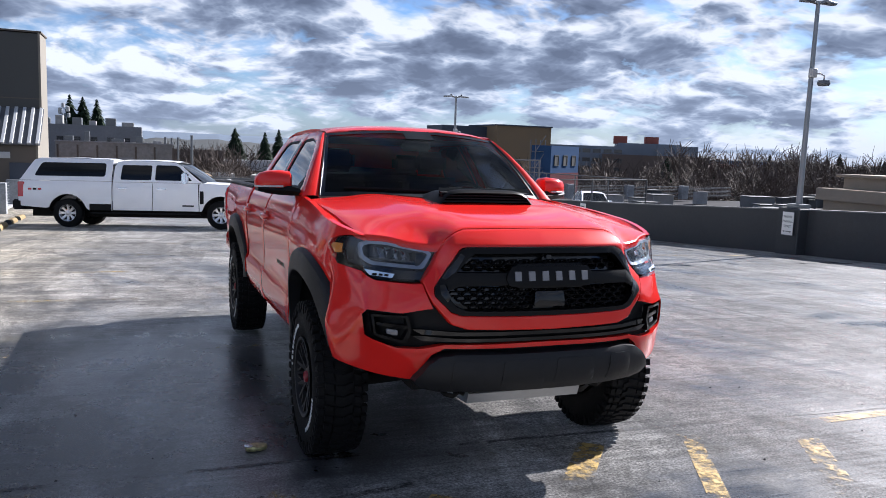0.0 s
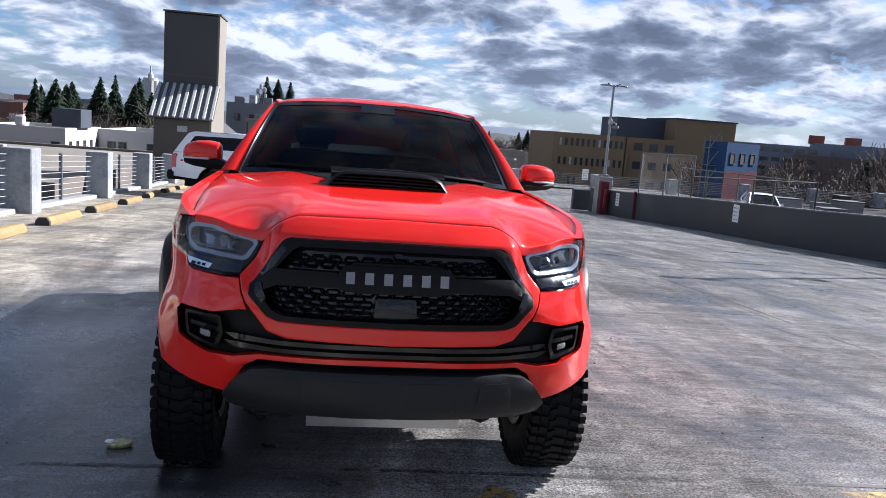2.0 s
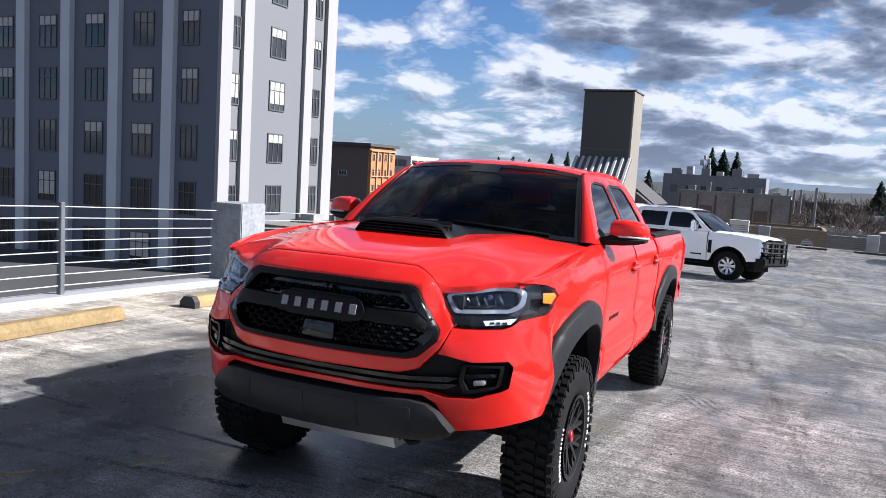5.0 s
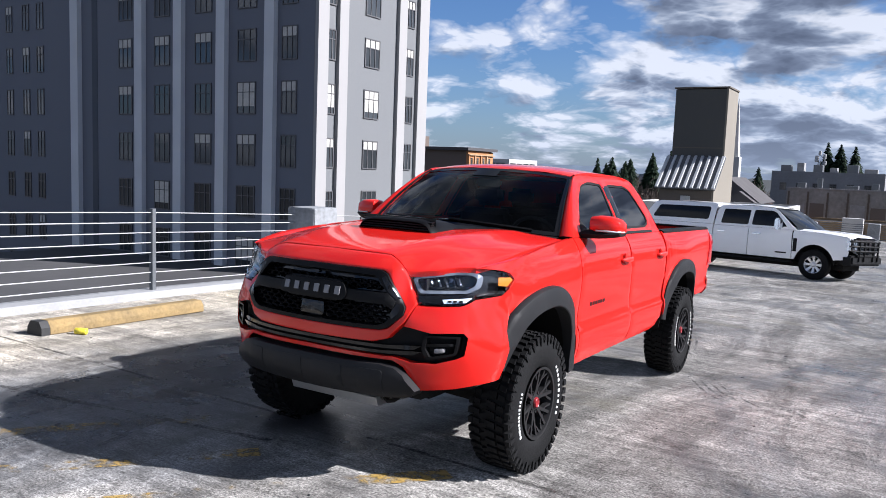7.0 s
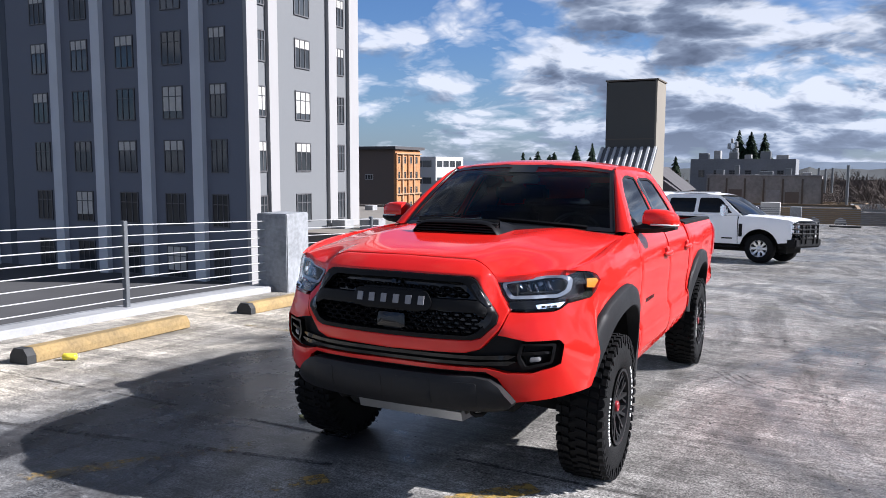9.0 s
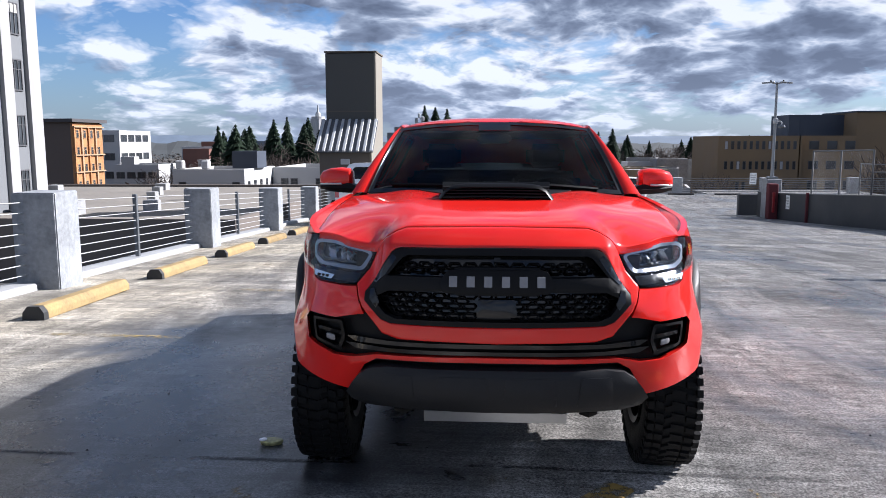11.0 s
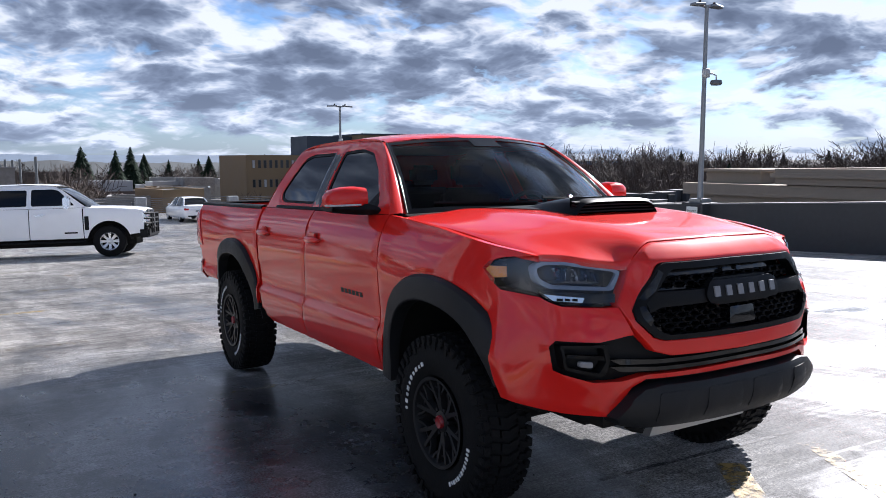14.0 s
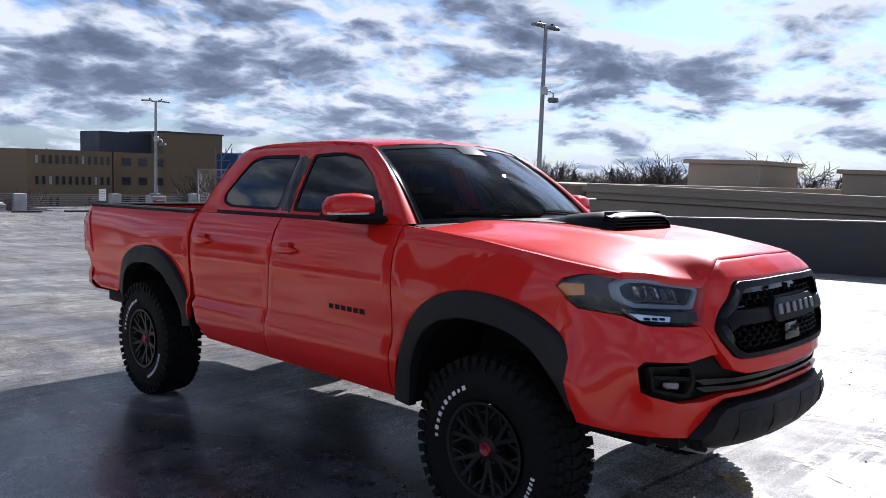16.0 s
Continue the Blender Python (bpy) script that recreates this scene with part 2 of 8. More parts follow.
def curve(table, v):
    """Smooth reading of a table of (key, value): cubic between the keys."""
    n = len(table)
    if v <= table[0][0]:
        return table[0][1]
    if v >= table[-1][0]:
        return table[-1][1]
    i = max(k for k in range(n - 1) if table[k][0] <= v)

    def slope(k):
        if k == 0:
            return (table[1][1] - table[0][1]) / (table[1][0] - table[0][0])
        if k == n - 1:
            return (table[-1][1] - table[-2][1]) / (table[-1][0] - table[-2][0])
        p = (table[k][1] - table[k - 1][1]) / (table[k][0] - table[k - 1][0])
        q = (table[k + 1][1] - table[k][1]) / (table[k + 1][0] - table[k][0])
        return 0.0 if p * q <= 0 else 2 * p * q / (p + q)
    h = table[i + 1][0] - table[i][0]
    s = (v - table[i][0]) / h
    return (2 * s**3 - 3 * s**2 + 1) * table[i][1] + (s**3 - 2 * s**2 + s) * h * slope(i) + (3 * s**2 - 2 * s**3) * table[i + 1][1] + (s**3 - s**2) * h * slope(i + 1)


# ---- the deck's fall ----
FALL = [(-40, 1.0), (-12, 0.25), (0, -0.05), (4, -0.155), (7.3, -0.27), (10, -0.40), (16, -0.72), (22.4, -1.09), (25.2, -1.22), (36, -1.80), (46, -2.05), (60, -2.1), (200, -2.1)]


def deck_z(x, y):
    return curve(FALL, y) - 0.013 * max(0.0, x - 2.0)


def on_deck(x, y, turn=0.0, up=0.0):
    """A pose on the deck: leaning with its fall along y."""
    s = math.degrees(math.atan2(deck_z(x, y + 0.5) - deck_z(x, y - 0.5), 1.0))
    c = math.degrees(math.atan2(deck_z(x + 0.5, y) - deck_z(x - 0.5, y), 1.0))
    return pose(x, y, deck_z(x, y) + up) @ pose(0, 0, 0, s, -c, 0) @ pose(0, 0, 0, 0, 0, turn)


GARAGE = 3.5  # degrees by which the garage's lines turn from y


def along(px, py, d):
    """A point d metres along the garage's long lines from (px, py)."""
    return px - math.sin(radians(GARAGE)) * d, py + math.cos(radians(GARAGE)) * d

# ---- the place's materials ----
CONCRETE = material("grey_concrete", (0.255, 0.259, 0.264), 0.8, vary=0.3, scale=1.6, fine=25, bump=0.25, bump_scale=35)
PILLAR = material("weathered_painted_concrete", (0.230, 0.242, 0.255), 0.7, vary=0.6, scale=2.2, fine=14, bump=0.2, bump_scale=30, each=0.15)
WALL_DARK = material("charcoal_wall_paint", (0.030, 0.033, 0.037), 0.65, vary=0.18, scale=0.8, fine=10, bump=0.15, bump_scale=25)
WALL_CAP = material("grey_cap_paint", (0.10, 0.105, 0.11), 0.6, vary=0.2, scale=2)
WHITE_PAINT = material("white_rail_paint", (0.38, 0.385, 0.39), 0.45, vary=0.1, scale=2)
KERB_WHITE = material("white_kerb_paint", (0.28, 0.285, 0.29), 0.6, vary=0.16, scale=2.5, fine=30)
POST_GREY = material("galvanised_post", (0.13, 0.14, 0.15), 0.45, metal=0.4, vary=0.15)
STOP_YELLOW = material("worn_yellow_paint", (0.235, 0.165, 0.070), 0.85, vary=0.55, scale=4, fine=30, bump=0.3, bump_scale=40, each=0.2)
STOP_BLACK = material("black_end_paint", (0.020, 0.021, 0.022), 0.7, vary=0.3, scale=6)
STEEL = material("lamp_steel", (0.22, 0.23, 0.24), 0.4, metal=0.7, vary=0.12)
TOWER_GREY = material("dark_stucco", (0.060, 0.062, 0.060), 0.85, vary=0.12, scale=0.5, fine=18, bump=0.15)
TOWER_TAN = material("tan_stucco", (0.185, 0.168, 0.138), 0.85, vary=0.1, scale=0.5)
TOWER_BASE = material("brown_stucco", (0.10, 0.085, 0.07), 0.85, vary=0.1, scale=0.6)
RIB_ROOF = material("ribbed_metal_roof", (0.408, 0.425, 0.442), 0.5, metal=0.2, vary=0.12, scale=2)
ROOF_PAN = material("grey_roof_pan", (0.085, 0.090, 0.10), 0.5, vary=0.15)
# office render and pilasters each have a shade-side and a sun-side colour
BIG_GREY = material("blue_grey_render", (0.130, 0.142, 0.172), 0.85, vary=0.08, scale=0.4, fine=12, bump=0.1)
BIG_LIGHT = material("pale_grey_render", (0.128, 0.135, 0.142), 0.85, vary=0.07, scale=0.4, fine=12, bump=0.1)
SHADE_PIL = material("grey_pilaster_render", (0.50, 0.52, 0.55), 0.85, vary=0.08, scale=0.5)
SUN_PIL = material("white_pilaster_render", (0.265, 0.262, 0.262), 0.8, vary=0.06, scale=0.5)
WIN_FRAME = material("dark_window_frame", (0.07, 0.07, 0.075), 0.5)
WIN_GLASS = material("window_glass_dark", (0.035, 0.040, 0.045), 0.06, vary=0.5, scale=0.7, rough_vary=0.03, each=0.5)
BLIND = material("window_blind", (0.45, 0.44, 0.41), 0.8, vary=0.2, scale=3)
ROOF_FLAT = material("flat_roof_membrane", (0.165, 0.150, 0.128), 0.85, vary=0.2, scale=0.3, fine=4)
DARK_ROOF = material("dark_tar_roof", (0.036, 0.036, 0.039), 0.85, vary=0.25, scale=0.3, fine=4, spec=0.05)
STORE_W = material("grey_store_wall", (0.165, 0.172, 0.185), 0.85, vary=0.2, scale=0.3, fine=3)
ORANGE_T = material("terracotta_tile", (0.33, 0.155, 0.058), 0.75, vary=0.4, scale=0.9, fine=3)
PALE_T = material("pale_terracotta", (0.34, 0.22, 0.13), 0.75, vary=0.25, scale=1.5)
BROWN_W = material("brown_wall", (0.105, 0.082, 0.07), 0.85, vary=0.12, scale=0.3)
WHITE_W = material("white_stucco", (0.410, 0.410, 0.406), 0.85, vary=0.08, scale=0.3)
TAN_W = material("tan_brick_wall", (0.195, 0.138, 0.078), 0.85, vary=0.1, scale=0.25, fine=5)
NAVY_W = material("navy_cladding", (0.035, 0.045, 0.065), 0.6, vary=0.12, scale=0.3)
BLUE_W = material("blue_cladding", (0.030, 0.064, 0.138), 0.7, vary=0.1, scale=0.4, spec=0.05)
MAROON_W = material("maroon_wall", (0.10, 0.03, 0.035), 0.8, spec=0.08)
SHOP_W = material("brown_grey_wall", (0.13, 0.112, 0.098), 0.9, vary=0.15, scale=0.3)
STONE_W = material("grey_block_wall", (0.235, 0.230, 0.220), 0.9, vary=0.35, scale=0.35, fine=2.5)
MALL_W = material("beige_stucco", (0.295, 0.246, 0.193), 0.85, vary=0.08, scale=0.2, fine=4, spec=0.15)
HOSP_W = material("slate_panel", (0.150, 0.178, 0.215), 0.7, vary=0.12, scale=0.1, spec=0.15)
RED_BOX = material("red_metal_panel", (0.20, 0.055, 0.04), 0.7)
SLATE_ROOF = material("dark_shingle_roof", (0.055, 0.052, 0.055), 0.85, vary=0.2, scale=0.4)
BRICK_W = material("red_brick_wall", (0.16, 0.075, 0.055), 0.85, vary=0.2, scale=0.4, fine=5)
BARK = material("winter_bark", (0.066, 0.050, 0.041), 0.9, vary=0.25, scale=1.0, each=0.4)
FIR = material("fir_needles", (0.013, 0.022, 0.013), 0.85, vary=0.45, scale=0.6, fine=6, each=0.4, spec=0.08)
WOOD_FAR = material("far_winter_wood", (0.055, 0.047, 0.041), 0.95, vary=0.35, scale=0.06, fine=0.6)
RIDGE = material("dark_wooded_ridge", (0.026, 0.031, 0.033), 0.95, vary=0.35, scale=0.02, fine=0.2)
# the haze of distance is put into the hills' blue base colour
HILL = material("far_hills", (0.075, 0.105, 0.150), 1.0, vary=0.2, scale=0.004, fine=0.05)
CITY_GROUND = material("town_ground", (0.045, 0.041, 0.036), 0.95, vary=0.4, scale=0.02, fine=0.2)
ASPHALT = material("asphalt", (0.05, 0.05, 0.052), 0.85, vary=0.2, scale=0.3)


def deck_material():
    """Sealed concrete after rain: pale dry skin, dark damp patches, brushed streaks, pits, and the pickup's shade
    painted in.
    """
    m = bpy.data.materials.new("damp_deck_concrete")
    m.use_nodes = True
    n, l = m.node_tree.nodes, m.node_tree.links
    b = n["Principled BSDF"]
    b.inputs["Specular IOR Level"].default_value = 0.6
    tc = n.new("ShaderNodeTexCoord")

    def noise_tex(scale, detail, rough, stretch=None, turn=0.0, dist=0.0, shift=(0, 0, 0)):
        mp = n.new("ShaderNodeMapping")
        mp.inputs["Location"].default_value = shift
        mp.inputs["Scale"].default_value = stretch or (1, 1, 1)
        mp.inputs["Rotation"].default_value = (0, 0, radians(turn))
        l.new(tc.outputs["Object"], mp.inputs[0])
        t = n.new("ShaderNodeTexNoise")
        t.inputs["Scale"].default_value, t.inputs["Detail"].default_value = scale, detail
        t.inputs["Roughness"].default_value, t.inputs["Distortion"].default_value = rough, dist
        l.new(mp.outputs[0], t.inputs["Vector"])
        return t.outputs["Fac"]

    def ramp(v, *stops):
        r = n.new("ShaderNodeValToRGB")
        e = r.color_ramp.elements
        e[0].position, e[0].color = stops[0][0], (*[stops[0][1]] * 3, 1) if isinstance(stops[0][1], (int, float)) else (*stops[0][1], 1)
        e[1].position, e[1].color = stops[-1][0], (*[stops[-1][1]] * 3, 1) if isinstance(stops[-1][1], (int, float)) else (*stops[-1][1], 1)
        for p, c in stops[1:-1]:
            s = e.new(p)
            s.color = (*[c] * 3, 1) if isinstance(c, (int, float)) else (*c, 1)
        l.new(v, r.inputs[0])
        return r.outputs[0]

    def mix(f, a, c, blend="MIX"):
        x = n.new("ShaderNodeMix")
        x.data_type, x.blend_type = "RGBA", blend
        for s, v in ((x.inputs[0], f), (x.inputs[6], a), (x.inputs[7], c)):
            if isinstance(v, (int, float)):
                s.default_value = v
            elif isinstance(v, tuple):
                s.default_value = (*v, 1)
            else:
                l.new(v, s)
        return x.outputs[2]
    patch = noise_tex(0.33, 6, 0.62, dist=0.5)
    streak = noise_tex(0.9, 7, 0.65, (0.35, 2.0, 1), 12, 0.6)
    mottle = noise_tex(2.3, 6, 0.65)
    grit = noise_tex(75, 3, 0.65)
    speck = noise_tex(190, 2, 0.6)
    pits = noise_tex(28, 3, 0.55)
    blotch = noise_tex(9, 6, 0.72, (0.7, 1.4, 1), 10)
    sweep = noise_tex(0.55, 9, 0.70, (2.2, 0.5, 1), -8, 1.6)
    brush = noise_tex(3.5, 5, 0.7, (0.18, 2.6, 1), 14, 0.4)
    broom = noise_tex(11, 4, 0.7, (0.07, 2.4, 1), 4, 0.3)
    edge = mix(0.26, sweep, mix(0.5, brush, broom))
    skin = (0.360, 0.347, 0.325)
    for f, a, c, lo, hi in ((patch, 0.34, 0.66, 0.72, 1.14), (streak, 0.34, 0.66, 0.66, 1.20), (edge, 0.43, 0.56, 0.60, 1.14), (broom, 0.34, 0.66, 0.86, 1.12), (mottle, 0.34, 0.66, 0.76, 1.20), (blotch, 0.34, 0.66, 0.66, 1.26), (grit, 0.36, 0.64, 0.35, 1.55), (speck, 0.36, 0.64, 0.62, 1.32)):
        skin = mix(1.0, skin, ramp(f, (a, lo), (c, hi)), "MULTIPLY")
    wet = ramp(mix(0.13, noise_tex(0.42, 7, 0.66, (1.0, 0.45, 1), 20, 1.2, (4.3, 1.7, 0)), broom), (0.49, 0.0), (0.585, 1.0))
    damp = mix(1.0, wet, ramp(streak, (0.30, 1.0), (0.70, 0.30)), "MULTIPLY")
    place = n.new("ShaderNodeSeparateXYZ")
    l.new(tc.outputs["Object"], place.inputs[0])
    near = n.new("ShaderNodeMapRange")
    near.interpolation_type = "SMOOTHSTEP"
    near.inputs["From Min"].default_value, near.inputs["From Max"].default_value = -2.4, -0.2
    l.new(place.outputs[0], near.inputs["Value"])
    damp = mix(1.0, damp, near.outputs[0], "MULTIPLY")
    # wet ragged stretch beside the pickup, darkened further to paint its cast shade
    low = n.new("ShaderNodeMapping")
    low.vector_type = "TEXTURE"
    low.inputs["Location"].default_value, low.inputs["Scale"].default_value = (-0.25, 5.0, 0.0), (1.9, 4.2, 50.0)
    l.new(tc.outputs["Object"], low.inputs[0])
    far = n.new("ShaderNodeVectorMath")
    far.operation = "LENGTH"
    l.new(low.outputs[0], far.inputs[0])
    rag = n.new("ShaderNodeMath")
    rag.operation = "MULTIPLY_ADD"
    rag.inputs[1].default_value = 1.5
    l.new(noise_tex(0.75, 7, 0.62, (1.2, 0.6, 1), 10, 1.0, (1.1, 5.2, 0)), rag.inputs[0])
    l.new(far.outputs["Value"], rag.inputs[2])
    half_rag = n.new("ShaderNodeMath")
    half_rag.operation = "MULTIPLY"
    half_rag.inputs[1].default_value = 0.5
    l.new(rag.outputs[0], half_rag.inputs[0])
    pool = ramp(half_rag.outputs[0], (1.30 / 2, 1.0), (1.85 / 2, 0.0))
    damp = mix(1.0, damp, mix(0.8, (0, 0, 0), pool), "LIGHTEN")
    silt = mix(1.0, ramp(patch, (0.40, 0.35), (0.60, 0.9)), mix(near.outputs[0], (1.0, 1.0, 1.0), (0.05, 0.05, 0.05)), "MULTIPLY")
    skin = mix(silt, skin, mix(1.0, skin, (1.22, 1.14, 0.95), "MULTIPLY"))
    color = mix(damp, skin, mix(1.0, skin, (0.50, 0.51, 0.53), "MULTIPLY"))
    # mottled dark factor: wet stains plus the pickup's shade put into the colour
    shade_stain = ramp(noise_tex(0.8, 6, 0.6, (1.6, 0.7, 1), 24, 0.8, (7.7, 2.3, 0)), (0.46, (0.66, 0.69, 0.74)), (0.54, (0.26, 0.27, 0.30)))
    color = mix(pool, color, mix(1.0, color, shade_stain, "MULTIPLY"))
    moss = ramp(noise_tex(0.9, 4, 0.6, (0.5, 1, 1)), (0.60, 0.0), (0.75, 0.5))
    color = mix(moss, color, (0.20, 0.185, 0.13))
    specks = ramp(pits, (0.24, 0.25), (0.30, 1.0))
    color = mix(1.0, color, specks, "MULTIPLY")
    l.new(color, b.inputs["Base Color"])
    b.inputs["Diffuse Roughness"].default_value = 0.9
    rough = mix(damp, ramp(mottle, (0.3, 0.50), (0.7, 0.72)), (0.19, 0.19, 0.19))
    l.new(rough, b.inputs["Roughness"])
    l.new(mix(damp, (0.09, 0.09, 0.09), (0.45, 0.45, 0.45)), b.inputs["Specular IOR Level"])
    bump = n.new("ShaderNodeBump")
    bump.inputs["Strength"].default_value, bump.inputs["Distance"].default_value = 0.13, 0.005
    l.new(mix(0.5, grit, blotch), bump.inputs["Height"])
    l.new(bump.outputs[0], b.inputs["Normal"])
    return m


DECK = deck_material()


def worn_paint(name, color, lo, hi):
    """A coat on the deck, worn through to the concrete."""
    m = bpy.data.materials.new(name)
    m.use_nodes = True
    n, l = m.node_tree.nodes, m.node_tree.links
    b = n["Principled BSDF"]
    tc = n.new("ShaderNodeTexCoord")
    t = n.new("ShaderNodeTexNoise")
    t.inputs["Scale"].default_value, t.inputs["Detail"].default_value, t.inputs["Roughness"].default_value = 16.0, 8, 0.75
    l.new(tc.outputs["Object"], t.inputs["Vector"])
    big = n.new("ShaderNodeTexNoise")
    big.inputs["Scale"].default_value, big.inputs["Detail"].default_value = 1.3, 3
    l.new(tc.outputs["Object"], big.inputs["Vector"])
    s = n.new("ShaderNodeMath")
    s.operation = "ADD"
    l.new(t.outputs["Fac"], s.inputs[0])
    l.new(big.outputs["Fac"], s.inputs[1])
    r = n.new("ShaderNodeValToRGB")
    r.color_ramp.elements[0].position, r.color_ramp.elements[1].position = lo, hi
    half = n.new("ShaderNodeMath")
    half.operation = "MULTIPLY"
    half.inputs[1].default_value = 0.5
    l.new(s.outputs[0], half.inputs[0])
    l.new(half.outputs[0], r.inputs[0])
    b.inputs["Base Color"].default_value = (*color, 1)
    b.inputs["Roughness"].default_value = 0.6
    clear = n.new("ShaderNodeBsdfTransparent")
    mixs = n.new("ShaderNodeMixShader")
    l.new(r.outputs[0], mixs.inputs[0])
    l.new(clear.outputs[0], mixs.inputs[1])
    l.new(b.outputs[0], mixs.inputs[2])
    l.new(mixs.outputs[0], n["Material Output"].inputs[0])
    return m


LINE_PAINT = worn_paint("worn_line_paint", (0.38, 0.25, 0.06), 0.50, 0.60)
FAINT_PAINT = worn_paint("faint_line_paint", (0.38, 0.28, 0.10), 0.53, 0.66)
TAR = worn_paint("worn_joint_tar", (0.045, 0.042, 0.04), 0.44, 0.60)
SKID = worn_paint("rubbed_tyre_mark", (0.05, 0.05, 0.052), 0.50, 0.66)

# ---- the deck ----


def sheet(name, edge, x1, y0, y1, nx, ny, z, mat):
    """A slab between the line x = edge(y) and x1."""
    bm = bmesh.new()
    rows = []
    for j in range(ny + 1):
        y = y0 + (y1 - y0) * j / ny
        rows.append([(x, y, z(x, y)) for x in [edge(y) + (x1 - edge(y)) * i / nx for i in range(nx + 1)]])
    top = grid(bm, rows)
    low = grid(bm, [[(p[0], p[1], p[2] - 0.35) for p in r] for r in rows])
    ring = lambda g: g[0] + [r[-1] for r in g[1:]] + g[-1][-2::-1] + [r[0] for r in g[-2:0:-1]]
    a, b = ring(top), ring(low)
    for k in range(len(a)):
        bm.faces.new((a[k], a[(k + 1) % len(a)], b[(k + 1) % len(a)], b[k]))
    return obj(name, bm, mat, smooth=True)


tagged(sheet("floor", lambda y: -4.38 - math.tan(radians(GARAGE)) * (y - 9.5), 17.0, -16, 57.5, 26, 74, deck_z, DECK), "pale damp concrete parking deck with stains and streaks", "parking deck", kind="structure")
tagged(sheet("floor_far", lambda y: 17.0, 29.0, 39.0, 62.0, 12, 12, lambda x, y: deck_z(17.0, y), DECK), "concrete deck running on beyond the dark wall", "parking deck", kind="structure")

# worn yellow stall lines
def stripe(x0, y0, x1, y1, w, name="stall_line", mat=None):
    d = Vector((x1 - x0, y1 - y0))
    n = Vector((-d.y, d.x)).normalized() * w / 2
    k = max(1, int(d.length / 0.5))
    bm = bmesh.new()
    rows = []
    for i in range(k + 1):
        p = Vector((x0, y0)) + d * i / k
        rows.append([(q.x, q.y, deck_z(q.x, q.y) + 0.004) for q in (p - n, p + n)])
    grid(bm, rows)
    ob = obj(name, bm, mat or LINE_PAINT)
    return tagged(ob, "worn yellow painted stall line on the concrete", "painted line", "stall lines", kind="structure")


# pillars, rail, kerb and stops down the street side
def side(y):
    """x of the pillars' inner face at y."""
    return -3.77 - math.tan(radians(GARAGE)) * (y - 9.5)


def pillar():
    e = thing("pillar", pose(0, 0, 0), "square weathered grey concrete pillar by the railing", "pillar", "pillars along the railing")
    part("shaft", boxed(-0.56, 0, 0, 0.62, -0.1, 1.23, 0.015, 2), PILLAR, e)
    return e


STALL = 6.42
first = None
for k in range(-2, 8):
    y = 9.53 + STALL * k
    m = pose(side(y), y, deck_z(side(y), y), 0, 0, GARAGE)
    if first is None:
        first = pillar()
        first.matrix_basis = m
    else:
        copy_thing(first, m)

kerb = bmesh.new()
rows = []
for j in range(0, 72):
    y = -15 + j
    c = side(y) - 0.42
    z = deck_z(c, y)
    rows.append([(c + 0.17, y, z - 0.05), (c + 0.16, y, z + 0.075), (c + 0.14, y, z + 0.09), (c - 0.18, y, z + 0.09), (c - 0.2, y, z - 0.3)])
grid(kerb, rows)
tagged(obj("kerb", kerb, KERB_WHITE, smooth=True), "white painted concrete kerb under the railing", "kerb", kind="structure")

for k in range(-2, 7):
    y0, y1 = 9.53 + STALL * k + 0.62, 9.53 + STALL * (k + 1)
    ym = (y0 + y1) / 2
    rail = thing("railing", pose(side(ym) - 0.42, ym, deck_z(side(ym), ym) + 0.15), "white tube railing with a grey steel post between pillars", "railing", "railings along the deck edge")
    for i in range(8):
        h = 0.04 + i * 0.131
        bm = bmesh.new()
        tube(bm, [(side(y) - side(ym), y - ym, deck_z(side(y), y) - deck_z(side(ym), ym) + h) for y in (y0 - 0.02, ym, y1 + 0.02)], 0.0075, 6)
        part("rail", bm, WHITE_PAINT, rail, smooth=60)
    bm = boxed(-0.035, 0.035, -0.03, 0.03, -0.08, 1.01, 0.006)
    part("post", bm, POST_GREY, rail, "grey steel post")


def wheel_stop(length=2.1):
    e = thing("wheel_stop", pose(0, 0, 0), "worn yellow concrete wheel stop with a black end", "wheel stop", "wheel stops along the railing")
    sec = [(-0.11, 0.0), (-0.105, 0.075), (-0.06, 0.135), (0.06, 0.135), (0.105, 0.075), (0.11, 0.0)]
    bm = bmesh.new()
    prism(bm, sec, 0.09, length, "y")
    bmesh.ops.bevel(bm, geom=bm.edges[:], offset=0.008, segments=1, affect="EDGES")
    part("block", bm, STOP_YELLOW, e)
    bm = bmesh.new()
    prism(bm, [(x * 1.01, z * 1.01) for x, z in sec], 0.0, 0.092, "y")
    part("end_cap", bm, STOP_BLACK, e, "black painted end")
    return e


first_stop = None
for k in range(-1, 9):
    y = 4.21 + 3.21 * k
    x = side(y) + 0.80
    m = on_deck(x, y, GARAGE)
    if first_stop is None:
        first_stop = wheel_stop()
        first_stop.matrix_basis = m
    else:
        copy_thing(first_stop, m)

# ---- the dark parapet on the other side ----
def wall_x(y):
    return 15.45 - 0.0725 * (y - 15.4)


